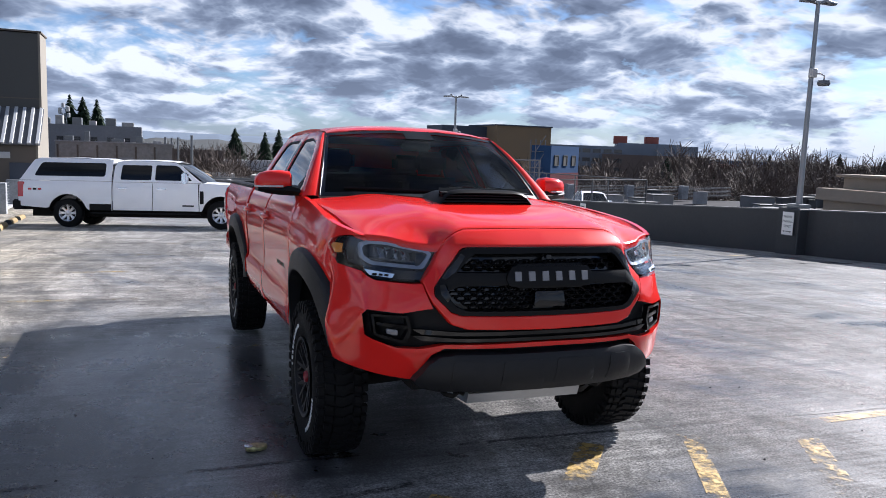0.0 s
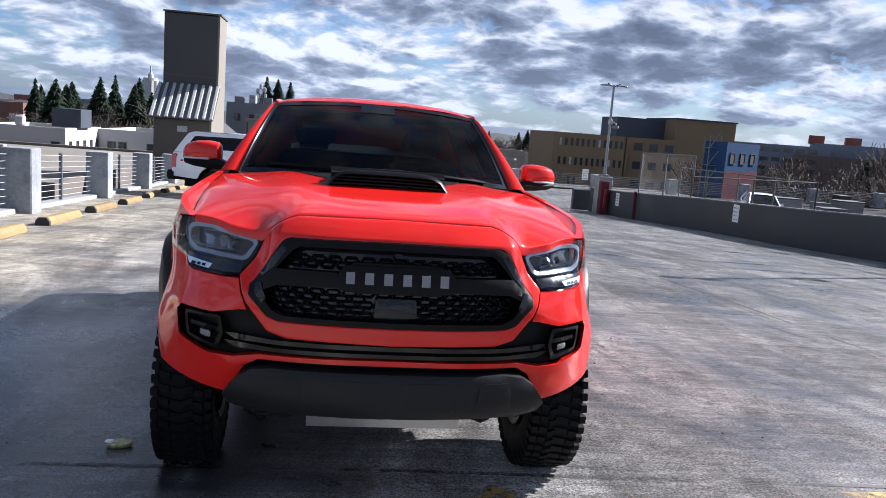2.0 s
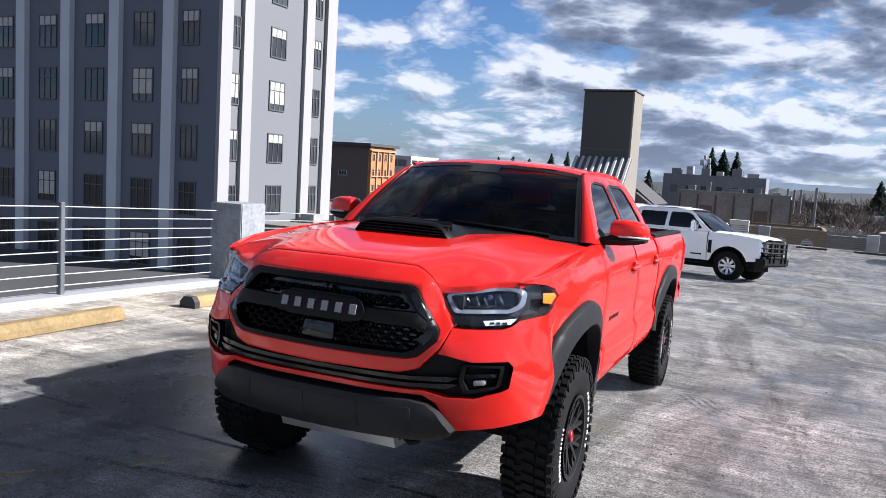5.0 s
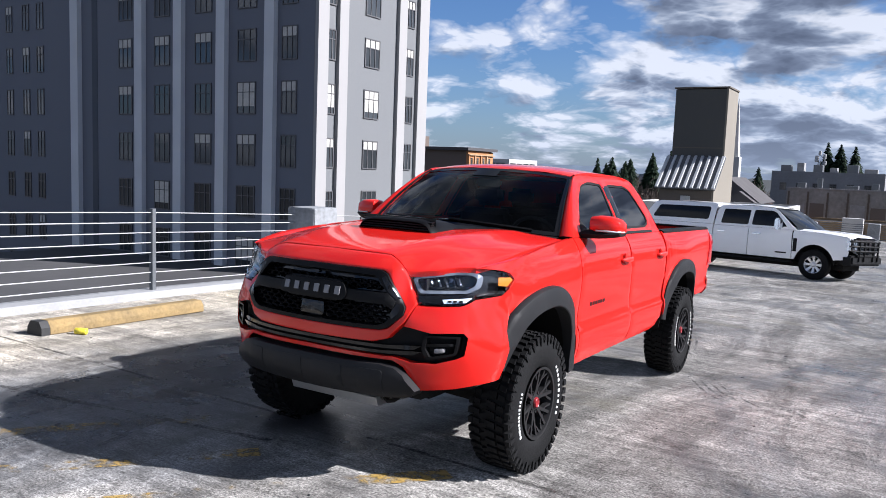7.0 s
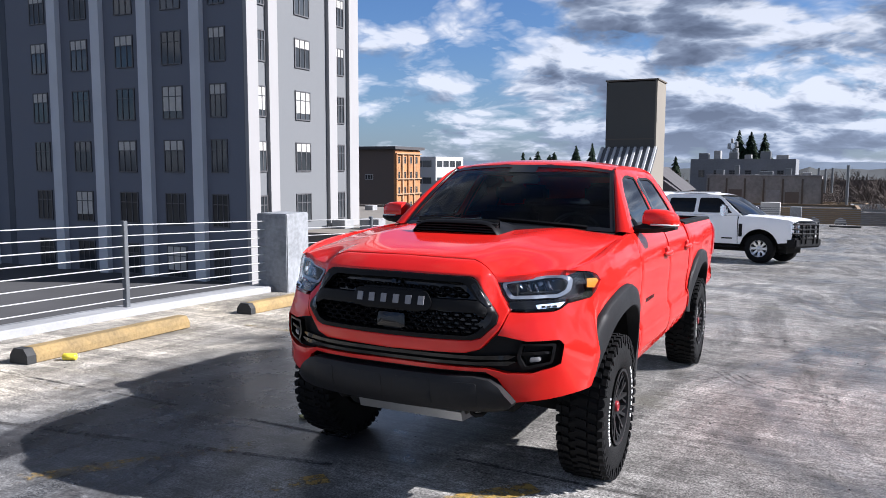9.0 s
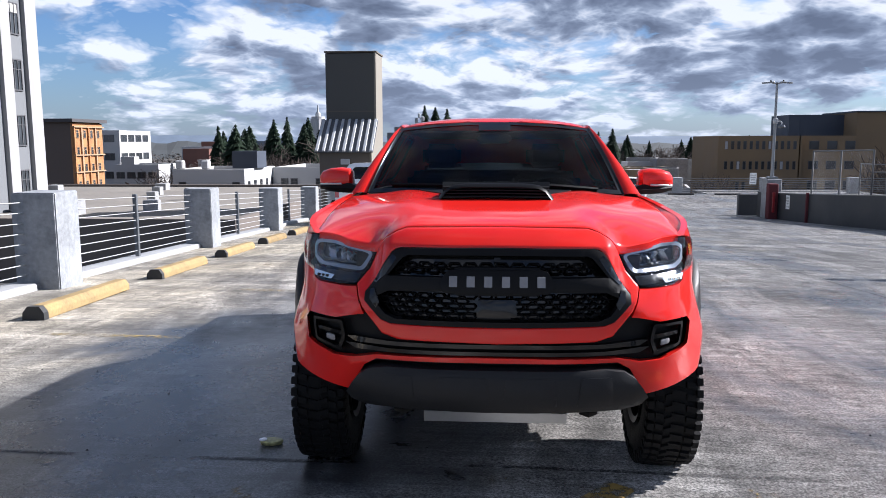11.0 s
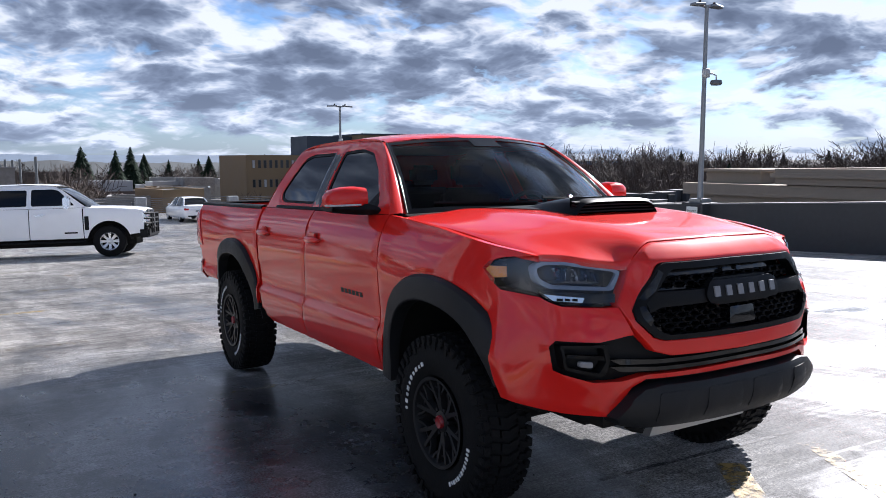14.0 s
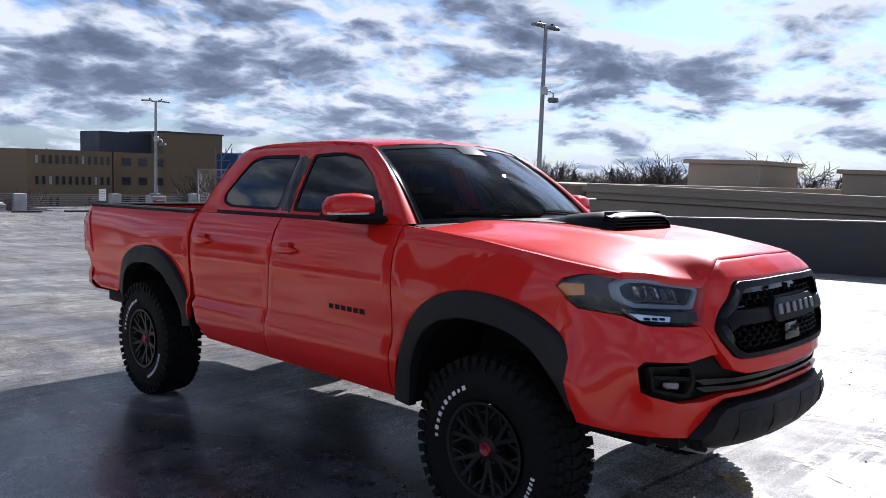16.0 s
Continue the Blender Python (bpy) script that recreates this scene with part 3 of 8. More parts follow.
def parapet(name, y0, y1, h, lab):
    e = thing(name, pose(0, 0, 0), lab, "wall", kind="structure")
    bm, cap = bmesh.new(), bmesh.new()
    ra, rc = [], []
    n = max(2, int((y1 - y0) / 2))
    for j in range(n + 1):
        y = y0 + (y1 - y0) * j / n
        x, z = wall_x(y), deck_z(wall_x(y), y)
        ra.append([(x, y, z - 0.2), (x, y, z + h), (x + 0.25, y, z + h), (x + 0.25, y, z - 3.0)])
        rc.append([(x - 0.015, y, z + h - 0.005), (x - 0.015, y, z + h + 0.03), (x + 0.265, y, z + h + 0.03), (x + 0.265, y, z + h - 0.005)])
    for b, rows in ((bm, ra), (cap, rc)):
        vs = grid(b, rows)
        b.faces.new(vs[0])
        b.faces.new(vs[-1][::-1])
    part("wall_face", bm, WALL_DARK, e)
    part("wall_cap", cap, WALL_CAP, e, "grey cap")
    return e


parapet("wall_east", -16, 37.2, 1.13, "dark charcoal painted concrete parapet wall")

# lamp with a security camera on a pier of that wall
def street_lamp(x, y, z, top, pier, wide, camera_h):
    e = thing("lamp_post", pose(x, y, z), "tall grey steel lamp post with two flat heads", "lamp post", "deck lamps")
    part("pier", boxed(-0.32, 0.32, -0.36, 0.36, -0.1, pier, 0.02), WALL_DARK if pier < 1.3 else PILLAR, e, "painted concrete pier")
    part("base_plate", boxed(-0.22, 0.22, -0.22, 0.22, pier, pier + 0.10, 0.03, 2), STEEL, e)
    bm = bmesh.new()
    tube(bm, [(0, 0, pier + 0.08), (0, 0, pier + 0.5), (0, 0, top)], [0.085, 0.07, 0.05], 12)
    part("pole", bm, STEEL, e, smooth=60)
    for s in (-1, 1):
        bm = bmesh.new()
        tube(bm, [(0, 0, top - 0.06), (s * 0.2, -s * 0.05, top - 0.02)], 0.03, 8)
        part("arm", bm, STEEL, e, smooth=60)
        bm = bmesh.new()
        prism(bm, [(0.12, -0.05), (0.2, -0.15), (wide, -0.10), (wide + 0.05, 0), (wide, 0.10), (0.2, 0.15), (0.12, 0.05)], top - 0.03, top + 0.03, "z")
        bmesh.ops.bevel(bm, geom=bm.edges[:], offset=0.012, segments=1, affect="EDGES")
        for v in bm.verts:
            v.co = Vector((v.co.x * s, v.co.y, v.co.z + (v.co.x - 0.12) * -0.06))
        part("lamp_head", bm, STEEL, e, "flat grey lamp head")
        bm = bmesh.new()
        spin(bm, [(top + 0.0, 0.001), (top + 0.02, 0.035), (top + 0.09, 0.035), (top + 0.1, 0.001)], 10, "z")
        for v in bm.verts:
            v.co.x += s * 0.27
        part("photo_cell", bm, STOP_BLACK, e)
    if camera_h:
        bm = bmesh.new()
        tube(bm, [(0, 0, camera_h), (0.16, -0.14, camera_h), (0.22, -0.2, camera_h - 0.06), (0.22, -0.2, camera_h - 0.18)], 0.022, 8)
        box(bm, -0.09, 0.09, -0.11, 0.02, camera_h - 0.1, camera_h + 0.12, 0.01)
        arm = part("camera_bracket", bm, WHITE_PAINT, e, "white camera bracket", smooth=60)
        bm = bmesh.new()
        spin(bm, [(camera_h - 0.16, 0.001), (camera_h - 0.17, 0.14), (camera_h - 0.25, 0.16), (camera_h - 0.30, 0.12), (camera_h - 0.31, 0.001)], 14, "z")
        for v in bm.verts:
            v.co += Vector((0.22, -0.2, 0))
        part("camera_dome", bm, POST_GREY, e, "round camera dome", smooth=50)
    return e


street_lamp(wall_x(15.4) + 0.05, 15.4, deck_z(15.5, 15.4), 6.30, 1.19, 0.52, 4.55)
street_lamp(14.1, 36.1, deck_z(14.1, 36.1), 6.0, 1.75, 0.62, 4.3)

# far railing with short pillars
for k in range(0, 9):
    x = -4.5 + 6.4 * k
    y = 56.3 + 0.10 * (x - 6)
    z = deck_z(min(x, 17), y)
    e = thing("far_pillar", pose(x, y, z), "short grey concrete pillar at the far railing", "pillar", "far pillars")
    part("shaft", boxed(-0.35, 0.35, -0.3, 0.3, -0.1, 1.15, 0.02), PILLAR, e)
    r = thing("far_railing", pose(x, y, z), "grey tube railing along the far deck edge", "railing", "far railings")
    for i in range(8):
        bm = bmesh.new()
        tube(bm, [(0.35, 0, 0.15 + i * 0.13), (6.05, 0.64, 0.15 + i * 0.13)], 0.022, 5)
        part("rail", bm, POST_GREY, r)

# ---- the town below ----
GROUND_Z = -13.0
bm = bmesh.new()
rings = []
for r in (0.0, 120, 300, 700, 1500, 3200):
    rings.append([(r * math.cos(a * math.tau / 48) + 10, r * math.sin(a * math.tau / 48) + 60, GROUND_Z) for a in range(48)])
for a, b in zip(rings[1:], rings[2:]):
    grid(bm, [a, b], close=True)
bm.faces.new([bm.verts.new(p) for p in rings[1]])
bmesh.ops.remove_doubles(bm, verts=bm.verts, dist=0.01)
tagged(obj("ground", bm, CITY_GROUND), "brown and grey town ground reaching the horizon", "ground", kind="structure")

# wooded ridges
def ridge(name, radius, a0, a1, low, high, mat, seed, rough):
    bm = bmesh.new()
    rows = [[], [], []]
    n = 260
    for i in range(n + 1):
        a = radians(a0 + (a1 - a0) * i / n)
        h = low + (high - low) * (0.5 + 0.5 * noise.noise(Vector((i * 0.035, seed, 0)))) + rough * noise.noise(Vector((i * 0.9, seed, 5))) + rough * 0.6 * noise.noise(Vector((i * 2.3, seed, 9)))
        for k, (rr, z) in enumerate(((radius * 0.8, GROUND_Z), (radius, h), (radius * 1.1, GROUND_Z - 5))):
            rows[k].append((rr * math.sin(a), rr * math.cos(a), z))
    grid(bm, rows)
    return tagged(obj(name, bm, mat), "low wooded hills on the horizon, blue with distance", "hills", kind="structure")


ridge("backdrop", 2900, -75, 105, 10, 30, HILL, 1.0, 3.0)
ridge("backdrop_wood", 900, -75, 105, -4, 5.0, RIDGE, 4.0, 3.2)


def building(name, x0, x1, y0, y1, z0, z1, wall, roof, label, turn=0.0, parapet_h=0.5, overhang=0.0, cap=None, category="building"):
    """A block with its own walls, recessed flat roof and cap; its front lies at y0."""
    e = thing(name, pose(x0, y0, 0, 0, 0, turn), label, category)
    w, d = x1 - x0, y1 - y0
    bm = bmesh.new()
    box(bm, 0, w, 0, d, z0, z1 - parapet_h)
    part("wall", bm, wall, e)
    bm = bmesh.new()
    t = 0.35
    ring = lambda i, z: [(i, i, z), (w - i, i, z), (w - i, d - i, z), (i, d - i, z)]
    grid(bm, [ring(t, z1 - parapet_h), ring(t, z1), ring(-overhang, z1), ring(-overhang, z1 - parapet_h), ring(t, z1 - parapet_h)], close=True)
    bmesh.ops.remove_doubles(bm, verts=bm.verts, dist=0.001)
    part("parapet", bm, cap or wall, e)
    bm = boxed(t, w - t, t, d - t, z1 - parapet_h, z1 - parapet_h + 0.05)
    part("roof", bm, roof, e)
    return e


WINDOW_CACHE = {}


def lattice(bm, w, h, t, panes):
    """A window frame with its glazing bars, all one piece."""
    def lines(size, n, low):
        cuts = [-size / 2, -size / 2 + t]
        for i in range(1, n):
            c = -size / 2 + size * (i / n if not (low and n == 2) else 0.68)
            cuts += [c - t / 3, c + t / 3]
        return cuts + [size / 2 - t, size / 2]
    xs, zs = lines(w, panes[0], False), lines(h, panes[1], True)
    front = [[bm.verts.new((x, -0.05, z)) for x in xs] for z in zs]
    back = [[bm.verts.new((x, 0.03, z)) for x in xs] for z in zs]
    solid = lambda i, j: 0 <= i < len(xs) - 1 and 0 <= j < len(zs) - 1 and (i % 2 == 0 or j % 2 == 0)
    for j in range(len(zs) - 1):
        for i in range(len(xs) - 1):
            if not solid(i, j):
                continue
            for g in (front, back):
                bm.faces.new((g[j][i], g[j][i + 1], g[j + 1][i + 1], g[j + 1][i]))
            for di, dj, p, q in ((-1, 0, (j, i), (j + 1, i)), (1, 0, (j, i + 1), (j + 1, i + 1)), (0, -1, (j, i), (j, i + 1)), (0, 1, (j + 1, i), (j + 1, i + 1))):
                if not solid(i + di, j + dj):
                    bm.faces.new((front[p[0]][p[1]], front[q[0]][q[1]], back[q[0]][q[1]], back[p[0]][p[1]]))


def window(parent, face, a, z, w, h, level, panes=(2, 2), glass_mat=None, frame_mat=None, blind=0.0, depth=0.12):
    """A window on a face: 'y' at front (a is x), 'x' at the right side (a is y). level: the wall's plane in the building's frame."""
    g, fm = glass_mat or WIN_GLASS, frame_mat or WIN_FRAME
    key = (face, w, h, panes, g.name, fm.name, round(blind, 2))
    if key not in WINDOW_CACHE:
        fr, gl, bl = bmesh.new(), bmesh.new(), None
        t = min(0.07, w * 0.08)
        lattice(fr, w, h, t, panes)
        box(gl, -w / 2 + t * 0.5, w / 2 - t * 0.5, -0.012, 0.02, -h / 2 + t * 0.5, h / 2 - t * 0.5)
        if blind:
            bl = bmesh.new()
            box(bl, -w / 2 + t, w / 2 - t, -0.022, -0.013, h / 2 - t - blind * h * 0.8, h / 2 - t)
        out = []
        for nm, b, mm in (("frame", fr, fm), ("pane", gl, g), ("blind", bl, BLIND)):
            if b is None:
                continue
            me = bpy.data.meshes.new(nm)
            if face == "x":
                for v in b.verts:
                    v.co = Vector((-v.co.y, v.co.x, v.co.z))
            bmesh.ops.recalc_face_normals(b, faces=b.faces)
            b.to_mesh(me)
            b.free()
            me.materials.append(mm)
            out.append((nm, me))
        WINDOW_CACHE[key] = out
    meshes = WINDOW_CACHE[key]
    fr = new("window", meshes[0][1])
    fr.parent = parent
    fr.matrix_basis = pose(a, level, z) if face == "y" else pose(level, a, z)
    for nm, me in meshes[1:]:
        o = new(nm, me)
        o.parent = fr
    return fr


rng = random.Random(5)

# tall grey office block across the street
big = building("office_block", -60.0, -25.2, 33.8, 45.0, GROUND_Z, 24.0, BIG_GREY, ROOF_FLAT, "tall blue-grey rendered office block with pale pilasters", parapet_h=0.6)
# sunlit end: walls and pilasters here take the tones set for sunlight
part("lit_wall", boxed(34.80, 34.86, 0.0, 11.2, GROUND_Z, 23.4), BIG_LIGHT, big, "end wall in its own sun-side grey")
X0 = -60.0
for x, w in ((-28.33, 0.75), (-32.34, 0.75), (-36.2, 0.75), (-40.0, 0.75), (-46.95, 0.85), (-58.6, 0.9)):
    part("pilaster", boxed(x - X0 - w / 2, x - X0 + w / 2, -0.35, 0, GROUND_Z, 23.7), SHADE_PIL, big, "pilaster in its shade-side tone")
# no real recess: a flat dark strip paints the slot's shade
part("recess", boxed(-45.35 - X0, -44.75 - X0, -0.02, 0.0, GROUND_Z, 23.7), NAVY_W, big, "flat dark strip for the shade of a recessed slot")
for y, w in ((0.45, 0.9), (2.25, 0.8), (8.2, 0.85), (10.65, 1.1)):
    part("pilaster", boxed(34.86, 35.1, y - w / 2, y + w / 2, GROUND_Z, 23.7), SUN_PIL, big, "pilaster in its sun-side tone")
for f in range(-4, 6):
    z = 5.22 + 3.08 * f
    for x, w in ((-27.0, 1.2), (-30.4, 1.55), (-34.15, 1.5), (-38.0, 1.5), (-41.7, 1.4)):
        window(big, "y", x - X0, z, w, 1.9, -0.02, (3, 2), blind=rng.choice((0, 0, 0.35, 0.9)))
    for x in (-51.5, -53.3, -55.5):
        window(big, "y", x - X0, z, 0.85, 1.9, -0.02, (2, 2), blind=rng.choice((0, 0, 0.35)))
    for y, w in ((1.25, 1.0), (5.25, 1.5), (9.2, 1.1)):
        window(big, "x", y, z, w, 1.75, 34.88, (3, 2), blind=rng.choice((0, 0.35, 0.9)))

# stair tower on the deck
tower = thing("stair_tower", pose(-7.82, 42.1, 0), "dark grey stair tower with a sloping ribbed metal roof", "tower")
bm = bmesh.new()
prism(bm, [(2.1, 6.35), (4.5, 6.35), (4.5, GROUND_Z), (0.25, GROUND_Z), (0.25, 1.0), (2.1, 2.65)], 0.0, 2.74, "x")
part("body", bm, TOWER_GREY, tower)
# sun on this side is put into a paler tan than the front
bm = bmesh.new()
prism(bm, [(2.06, 6.40), (4.54, 6.40), (4.54, GROUND_Z), (0.2, GROUND_Z), (0.2, 1.02), (2.06, 2.68)], 2.74, 2.84, "x")
part("side_wall", bm, TOWER_TAN, tower, "side wall in a paler tan for the sun on it")
part("coping", boxed(-0.06, 2.9, 2.04, 4.56, 6.40, 6.48), TOWER_BASE, tower)
part("lower_wall", boxed(-0.02, 2.74, 0.18, 0.3, -2.3, 0.85), TOWER_BASE, tower, "brown lower wall")
part("joint", boxed(-0.01, 2.75, 2.085, 2.11, 3.15, 3.20), TOWER_BASE, tower)
slope = math.hypot(2.1, 1.75)
roof = part("metal_roof", boxed(-0.25, 2.95, 0, slope, -0.04, 0.02), ROOF_PAN, tower, "ribbed metal roof")
roof.matrix_basis = pose(0, -0.05, 0.92, math.degrees(math.atan2(1.75, 2.1)), 0, 0)
for i in range(9):
    x = -0.12 + i * 0.37
    part("roof_rib", boxed(x - 0.075, x + 0.075, 0, slope, 0.02, 0.11, 0.01), RIB_ROOF, roof)
part("sign_plate", boxed(1.15, 1.65, 0.12, 0.17, 0.25, 0.55, 0.01), WHITE_PAINT, tower, "small white sign")
part("door", boxed(1.6, 2.55, 0.14, 0.18, -2.1, 0.05, 0.01), NAVY_W, tower, "dark steel door")

# terracotta-faced building and its white neighbours
e = building("terracotta_building", -74.0, -62.6, 115.5, 124.5, GROUND_Z, 5.0, BROWN_W, ROOF_FLAT, "brown block with an orange terracotta street front", parapet_h=0.5, overhang=0.8, cap=SLATE_ROOF)
part("front", boxed(11.4, 11.7, 0.0, 9.0, -9, 4.4), ORANGE_T, e, "orange terracotta front")
for k in range(4):
    for f in range(5):
        window(e, "x", 1.3 + k * 2.1, 2.7 - f * 2.6, 0.75, 1.25, 11.72, (1, 2), frame_mat=PALE_T)
    part("pier", boxed(11.7, 11.95, 0.05 + k * 2.1, 0.4 + k * 2.1, -9, 3.9), PALE_T if k % 2 else ORANGE_T, e)
for z in (3.7, -0.6, -3.2):
    part("string_course", boxed(11.7, 12.05, 0, 9.0, z, z + 0.18), PALE_T, e, "pale string course")
window(e, "y", 6.5, -0.2, 1.6, 0.9, -0.02, (3, 1), frame_mat=WHITE_W)
part("stair_head", boxed(-2.5, -0.1, 1, 6, -3, 7.0), BROWN_W, e)
e = building("white_office", -84.0, -72.0, 150, 164, GROUND_Z, 3.75, WHITE_W, ROOF_FLAT, "white stucco office building with ribbon windows")
for f, z in enumerate((2.2, -1.4, -5.0)):
    for k in range(4):
        window(e, "y", 3.0 + k * 2.3, z, 2.1, 1.4, -0.02, (2, 1))
        window(e, "x", 1.8 + k * 3.2, z, 2.6, 1.4, 12.02, (2, 1))
e = building("white_annex", -68.5, -60.0, 140, 150, GROUND_Z, -2.6, WHITE_W, ROOF_FLAT, "low white annex with a stepped parapet")
part("step", boxed(1.5, 4.0, 0, 2.0, -2.6, -1.2), WHITE_W, e)
for z in (-4.6, -7.6):
    for k in range(4):
        window(e, "y", 1.3 + k * 2.0, z, 1.6, 1.2, -0.02, (2, 1))
e = building("white_warehouse", -27.8, -21.1, 70, 80, GROUND_Z, -1.0, WHITE_W, ROOF_FLAT, "long white stucco building with small dark windows")
for k, x in enumerate((0.9, 5.9)):
    window(e, "y", x, -2.6, 0.7, 0.9, -0.02, (1, 2))
for k in range(5):
    for z in (-2.7, -5.0):
        window(e, "x", 1.2 + k * 1.9, z, 0.6, 1.2, 6.72, (1, 2))
part("finial", boxed(0.2, 0.9, 0.2, 0.9, -1.0, -0.2, 0.1), WHITE_W, e)
part("finial", boxed(2.6, 3.3, 0.2, 0.9, -1.0, -0.2, 0.1), WHITE_W, e)
part("roof_hut", boxed(4.6, 7.0, 3, 6, -1.0, 0.6), NAVY_W, e, "dark roof hut with a pale cap")
e = building("white_hall", -21.05, -7.0, 79, 92, GROUND_Z, -1.1, WHITE_W, ROOF_FLAT, "white hall with pairs of small windows")
for x in (1.2, 2.2, 4.8, 5.8, 8.4, 9.4):
    window(e, "y", x, -2.8, 0.75, 1.15, -0.02, (1, 2))
e = building("flat_roof_shop", -40, -10.5, 36, 66, GROUND_Z, -2.15, SHOP_W, ROOF_FLAT, "flat pale roof of a low building below the deck", parapet_h=0.25)
for k in range(12):
    x, y = rng.uniform(3, 25), rng.uniform(2, 26)
    w = rng.uniform(0.4, 1.1)
    part("roof_unit", boxed(x, x + w, y, y + w, -2.4, -2.4 + rng.uniform(0.4, 0.9), 0.03), CONCRETE, e)

tagged(obj("low_roof", boxed(-46, -5.6, -30, 35.5, -5.3, -5.0), ASPHALT), "dark low roof between the deck and the street", "roof", kind="structure")

# state tower, steeple, mast
e = thing("round_tower", pose(-55.2, 250, 0), "pale fluted round tower with a small spire", "tower")
bm = bmesh.new()
spin(bm, [(-10, 3.6), (2.0, 3.6), (2.0, 2.6), (8.6, 2.55), (8.6, 2.2), (9.4, 2.1), (9.4, 0.9), (10.4, 0.8), (11.2, 0.3), (13.0, 0.18), (13.2, 0.01)], 20, "z")
for v in bm.verts:
    if 2.5 < math.hypot(v.co.x, v.co.y) < 2.7 and round(math.degrees(math.atan2(v.co.y, v.co.x)) / 18) % 2:
        v.co.x, v.co.y = v.co.x * 0.9, v.co.y * 0.9
part("shaft", bm, WHITE_W, e)
e = thing("church_steeple", pose(-18.8, 115, 0), "slender white church steeple above the roofs", "steeple")
bm = bmesh.new()
box(bm, -1.0, 1.0, -1.0, 1.0, GROUND_Z, 1.5)
box(bm, -0.75, 0.75, -0.75, 0.75, 1.5, 4.5)
tube(bm, [(0, 0, 4.5), (0, 0, 12.5)], [0.7, 0.03], 8)
part("spire", bm, WHITE_W, e)
e = thing("antenna_mast", pose(-22.5, 250, 0), "steel lattice mast with dishes", "mast")
bm = bmesh.new()
for sx, sy in ((-1, -1), (1, -1), (0, 1)):
    tube(bm, [(sx * 1.6, sy, -6), (sx * 0.45, sy * 0.3, 7.5)], 0.14, 5)
for k in range(6):
    z = -5 + k * 2.2
    s = 1.6 - 1.15 * (z + 6) / 13.5
    tube(bm, [(-s, -s * 0.6, z), (s, -s * 0.6, z + 1.4)], 0.09, 4)
    tube(bm, [(s, -s * 0.6, z), (-s, -s * 0.6, z + 1.4)], 0.09, 4)
part("lattice", bm, STEEL, e)
bm = bmesh.new()
for x, z, r in ((-1.0, 8.0, 0.9), (1.0, 8.6, 0.8), (-0.2, 9.6, 0.7), (1.2, 6.8, 0.7)):
    box(bm, x - r * 0.6, x + r * 0.6, -0.5, 0.2, z - r, z + r, 0.2)
part("dishes", bm, WHITE_PAINT, e, "white panel antennas")

# grey block buildings behind the white pickup
e = building("block_building", -11, 3.0, 110, 124, GROUND_Z, 0.55, STONE_W, ROOF_FLAT, "old weathered grey block building with patched bays")
for k in range(7):
    x = 0.15 + k * 2.3
    part("wall_pier", boxed(x, x + 0.22, -0.10, 0.0, GROUND_Z, 0.2), TOWER_BASE, e, "dark pier")
    if k < 6:
        part("wall_patch", boxed(x + 0.40, x + 2.05, -0.05, 0.0, -4.2 + 0.3 * (k % 3), -1.5 + 0.25 * (k % 2)), (CONCRETE, SHOP_W, STONE_W)[k % 3], e, "patched plaster bay")
part("coping", boxed(-0.1, 14.1, -0.15, 0.25, 0.55, 0.72), CONCRETE, e)
for x, w, h in ((0.8, 1.0, 0.9), (3.2, 0.6, 1.5), (6.4, 1.6, 0.7), (9.5, 0.8, 1.1), (11.6, 1.1, 0.6)):
    part("roof_unit", boxed(x, x + w, 3, 3 + w, 0.1, 0.4 + h, 0.03), (POST_GREY, WHITE_PAINT, CONCRETE)[int(x) % 3], e)
e = building("tan_hall", -9.5, 7.0, 94, 104, GROUND_Z, -2.75, TAN_W, DARK_ROOF, "tan plaster hall with pale arched windows", parapet_h=0.3)
for k in range(6):
    x = 1.6 + k * 2.6
    window(e, "y", x, -5.4, 1.2, 2.2, -0.02, (3, 2), frame_mat=WHITE_W)
    bm = bmesh.new()
    prism(bm, [(x - 0.6, -4.28), (x + 0.6, -4.28), (x + 0.46, -3.92), (x, -3.72), (x - 0.46, -3.92)], -0.06, 0.0, "y")
    part("window_arch", bm, WHITE_W, e, "pale window arch")
part("porch", boxed(6.6, 8.6, -1.2, 0, GROUND_Z, -2.2), WHITE_W, e, "white entrance bay")
e = building("grey_store", -17, -1.0, 135, 150, GROUND_Z, 3.0, STORE_W, ROOF_FLAT, "grey flat-roofed store with roof plant")
for k in range(6):
    x = 1 + 2.4 * k
    window(e, "y", x + 0.8, 0.6, 1.0, 1.2, -0.02, (2, 2))
    part("roof_unit", boxed(x, x + rng.uniform(1, 2.0), 2, 4, 2.5, 2.9 + rng.uniform(0.4, 1.8), 0.05), (POST_GREY, CONCRETE)[k % 2], e)
for x, z0, z1, r in ((2.4, -2, 1.6, 0.16), (3.3, -2, 1.5, 0.16), (4.2, -2, 1.6, 0.16), (6.2, -9, 2.0, 0.2)):
    bm = bmesh.new()
    tube(bm, [(x, 126, z0), (x, 126, z1)], r, 8)
    tagged(obj("flue_pipe", bm, POST_GREY, smooth=60), "pale metal flue pipe above the town roofs", "pipe", "flue pipes")
e = building("dark_hall", 2, 30, 290, 310, GROUND_Z, -2.5, BROWN_W, SLATE_ROOF, "long hall with a dark roof")
e = building("brick_house", -19.0, -12.0, 96, 106, GROUND_Z, -1.2, BRICK_W, SLATE_ROOF, "red brick house with dark steep gables", parapet_h=0.2)
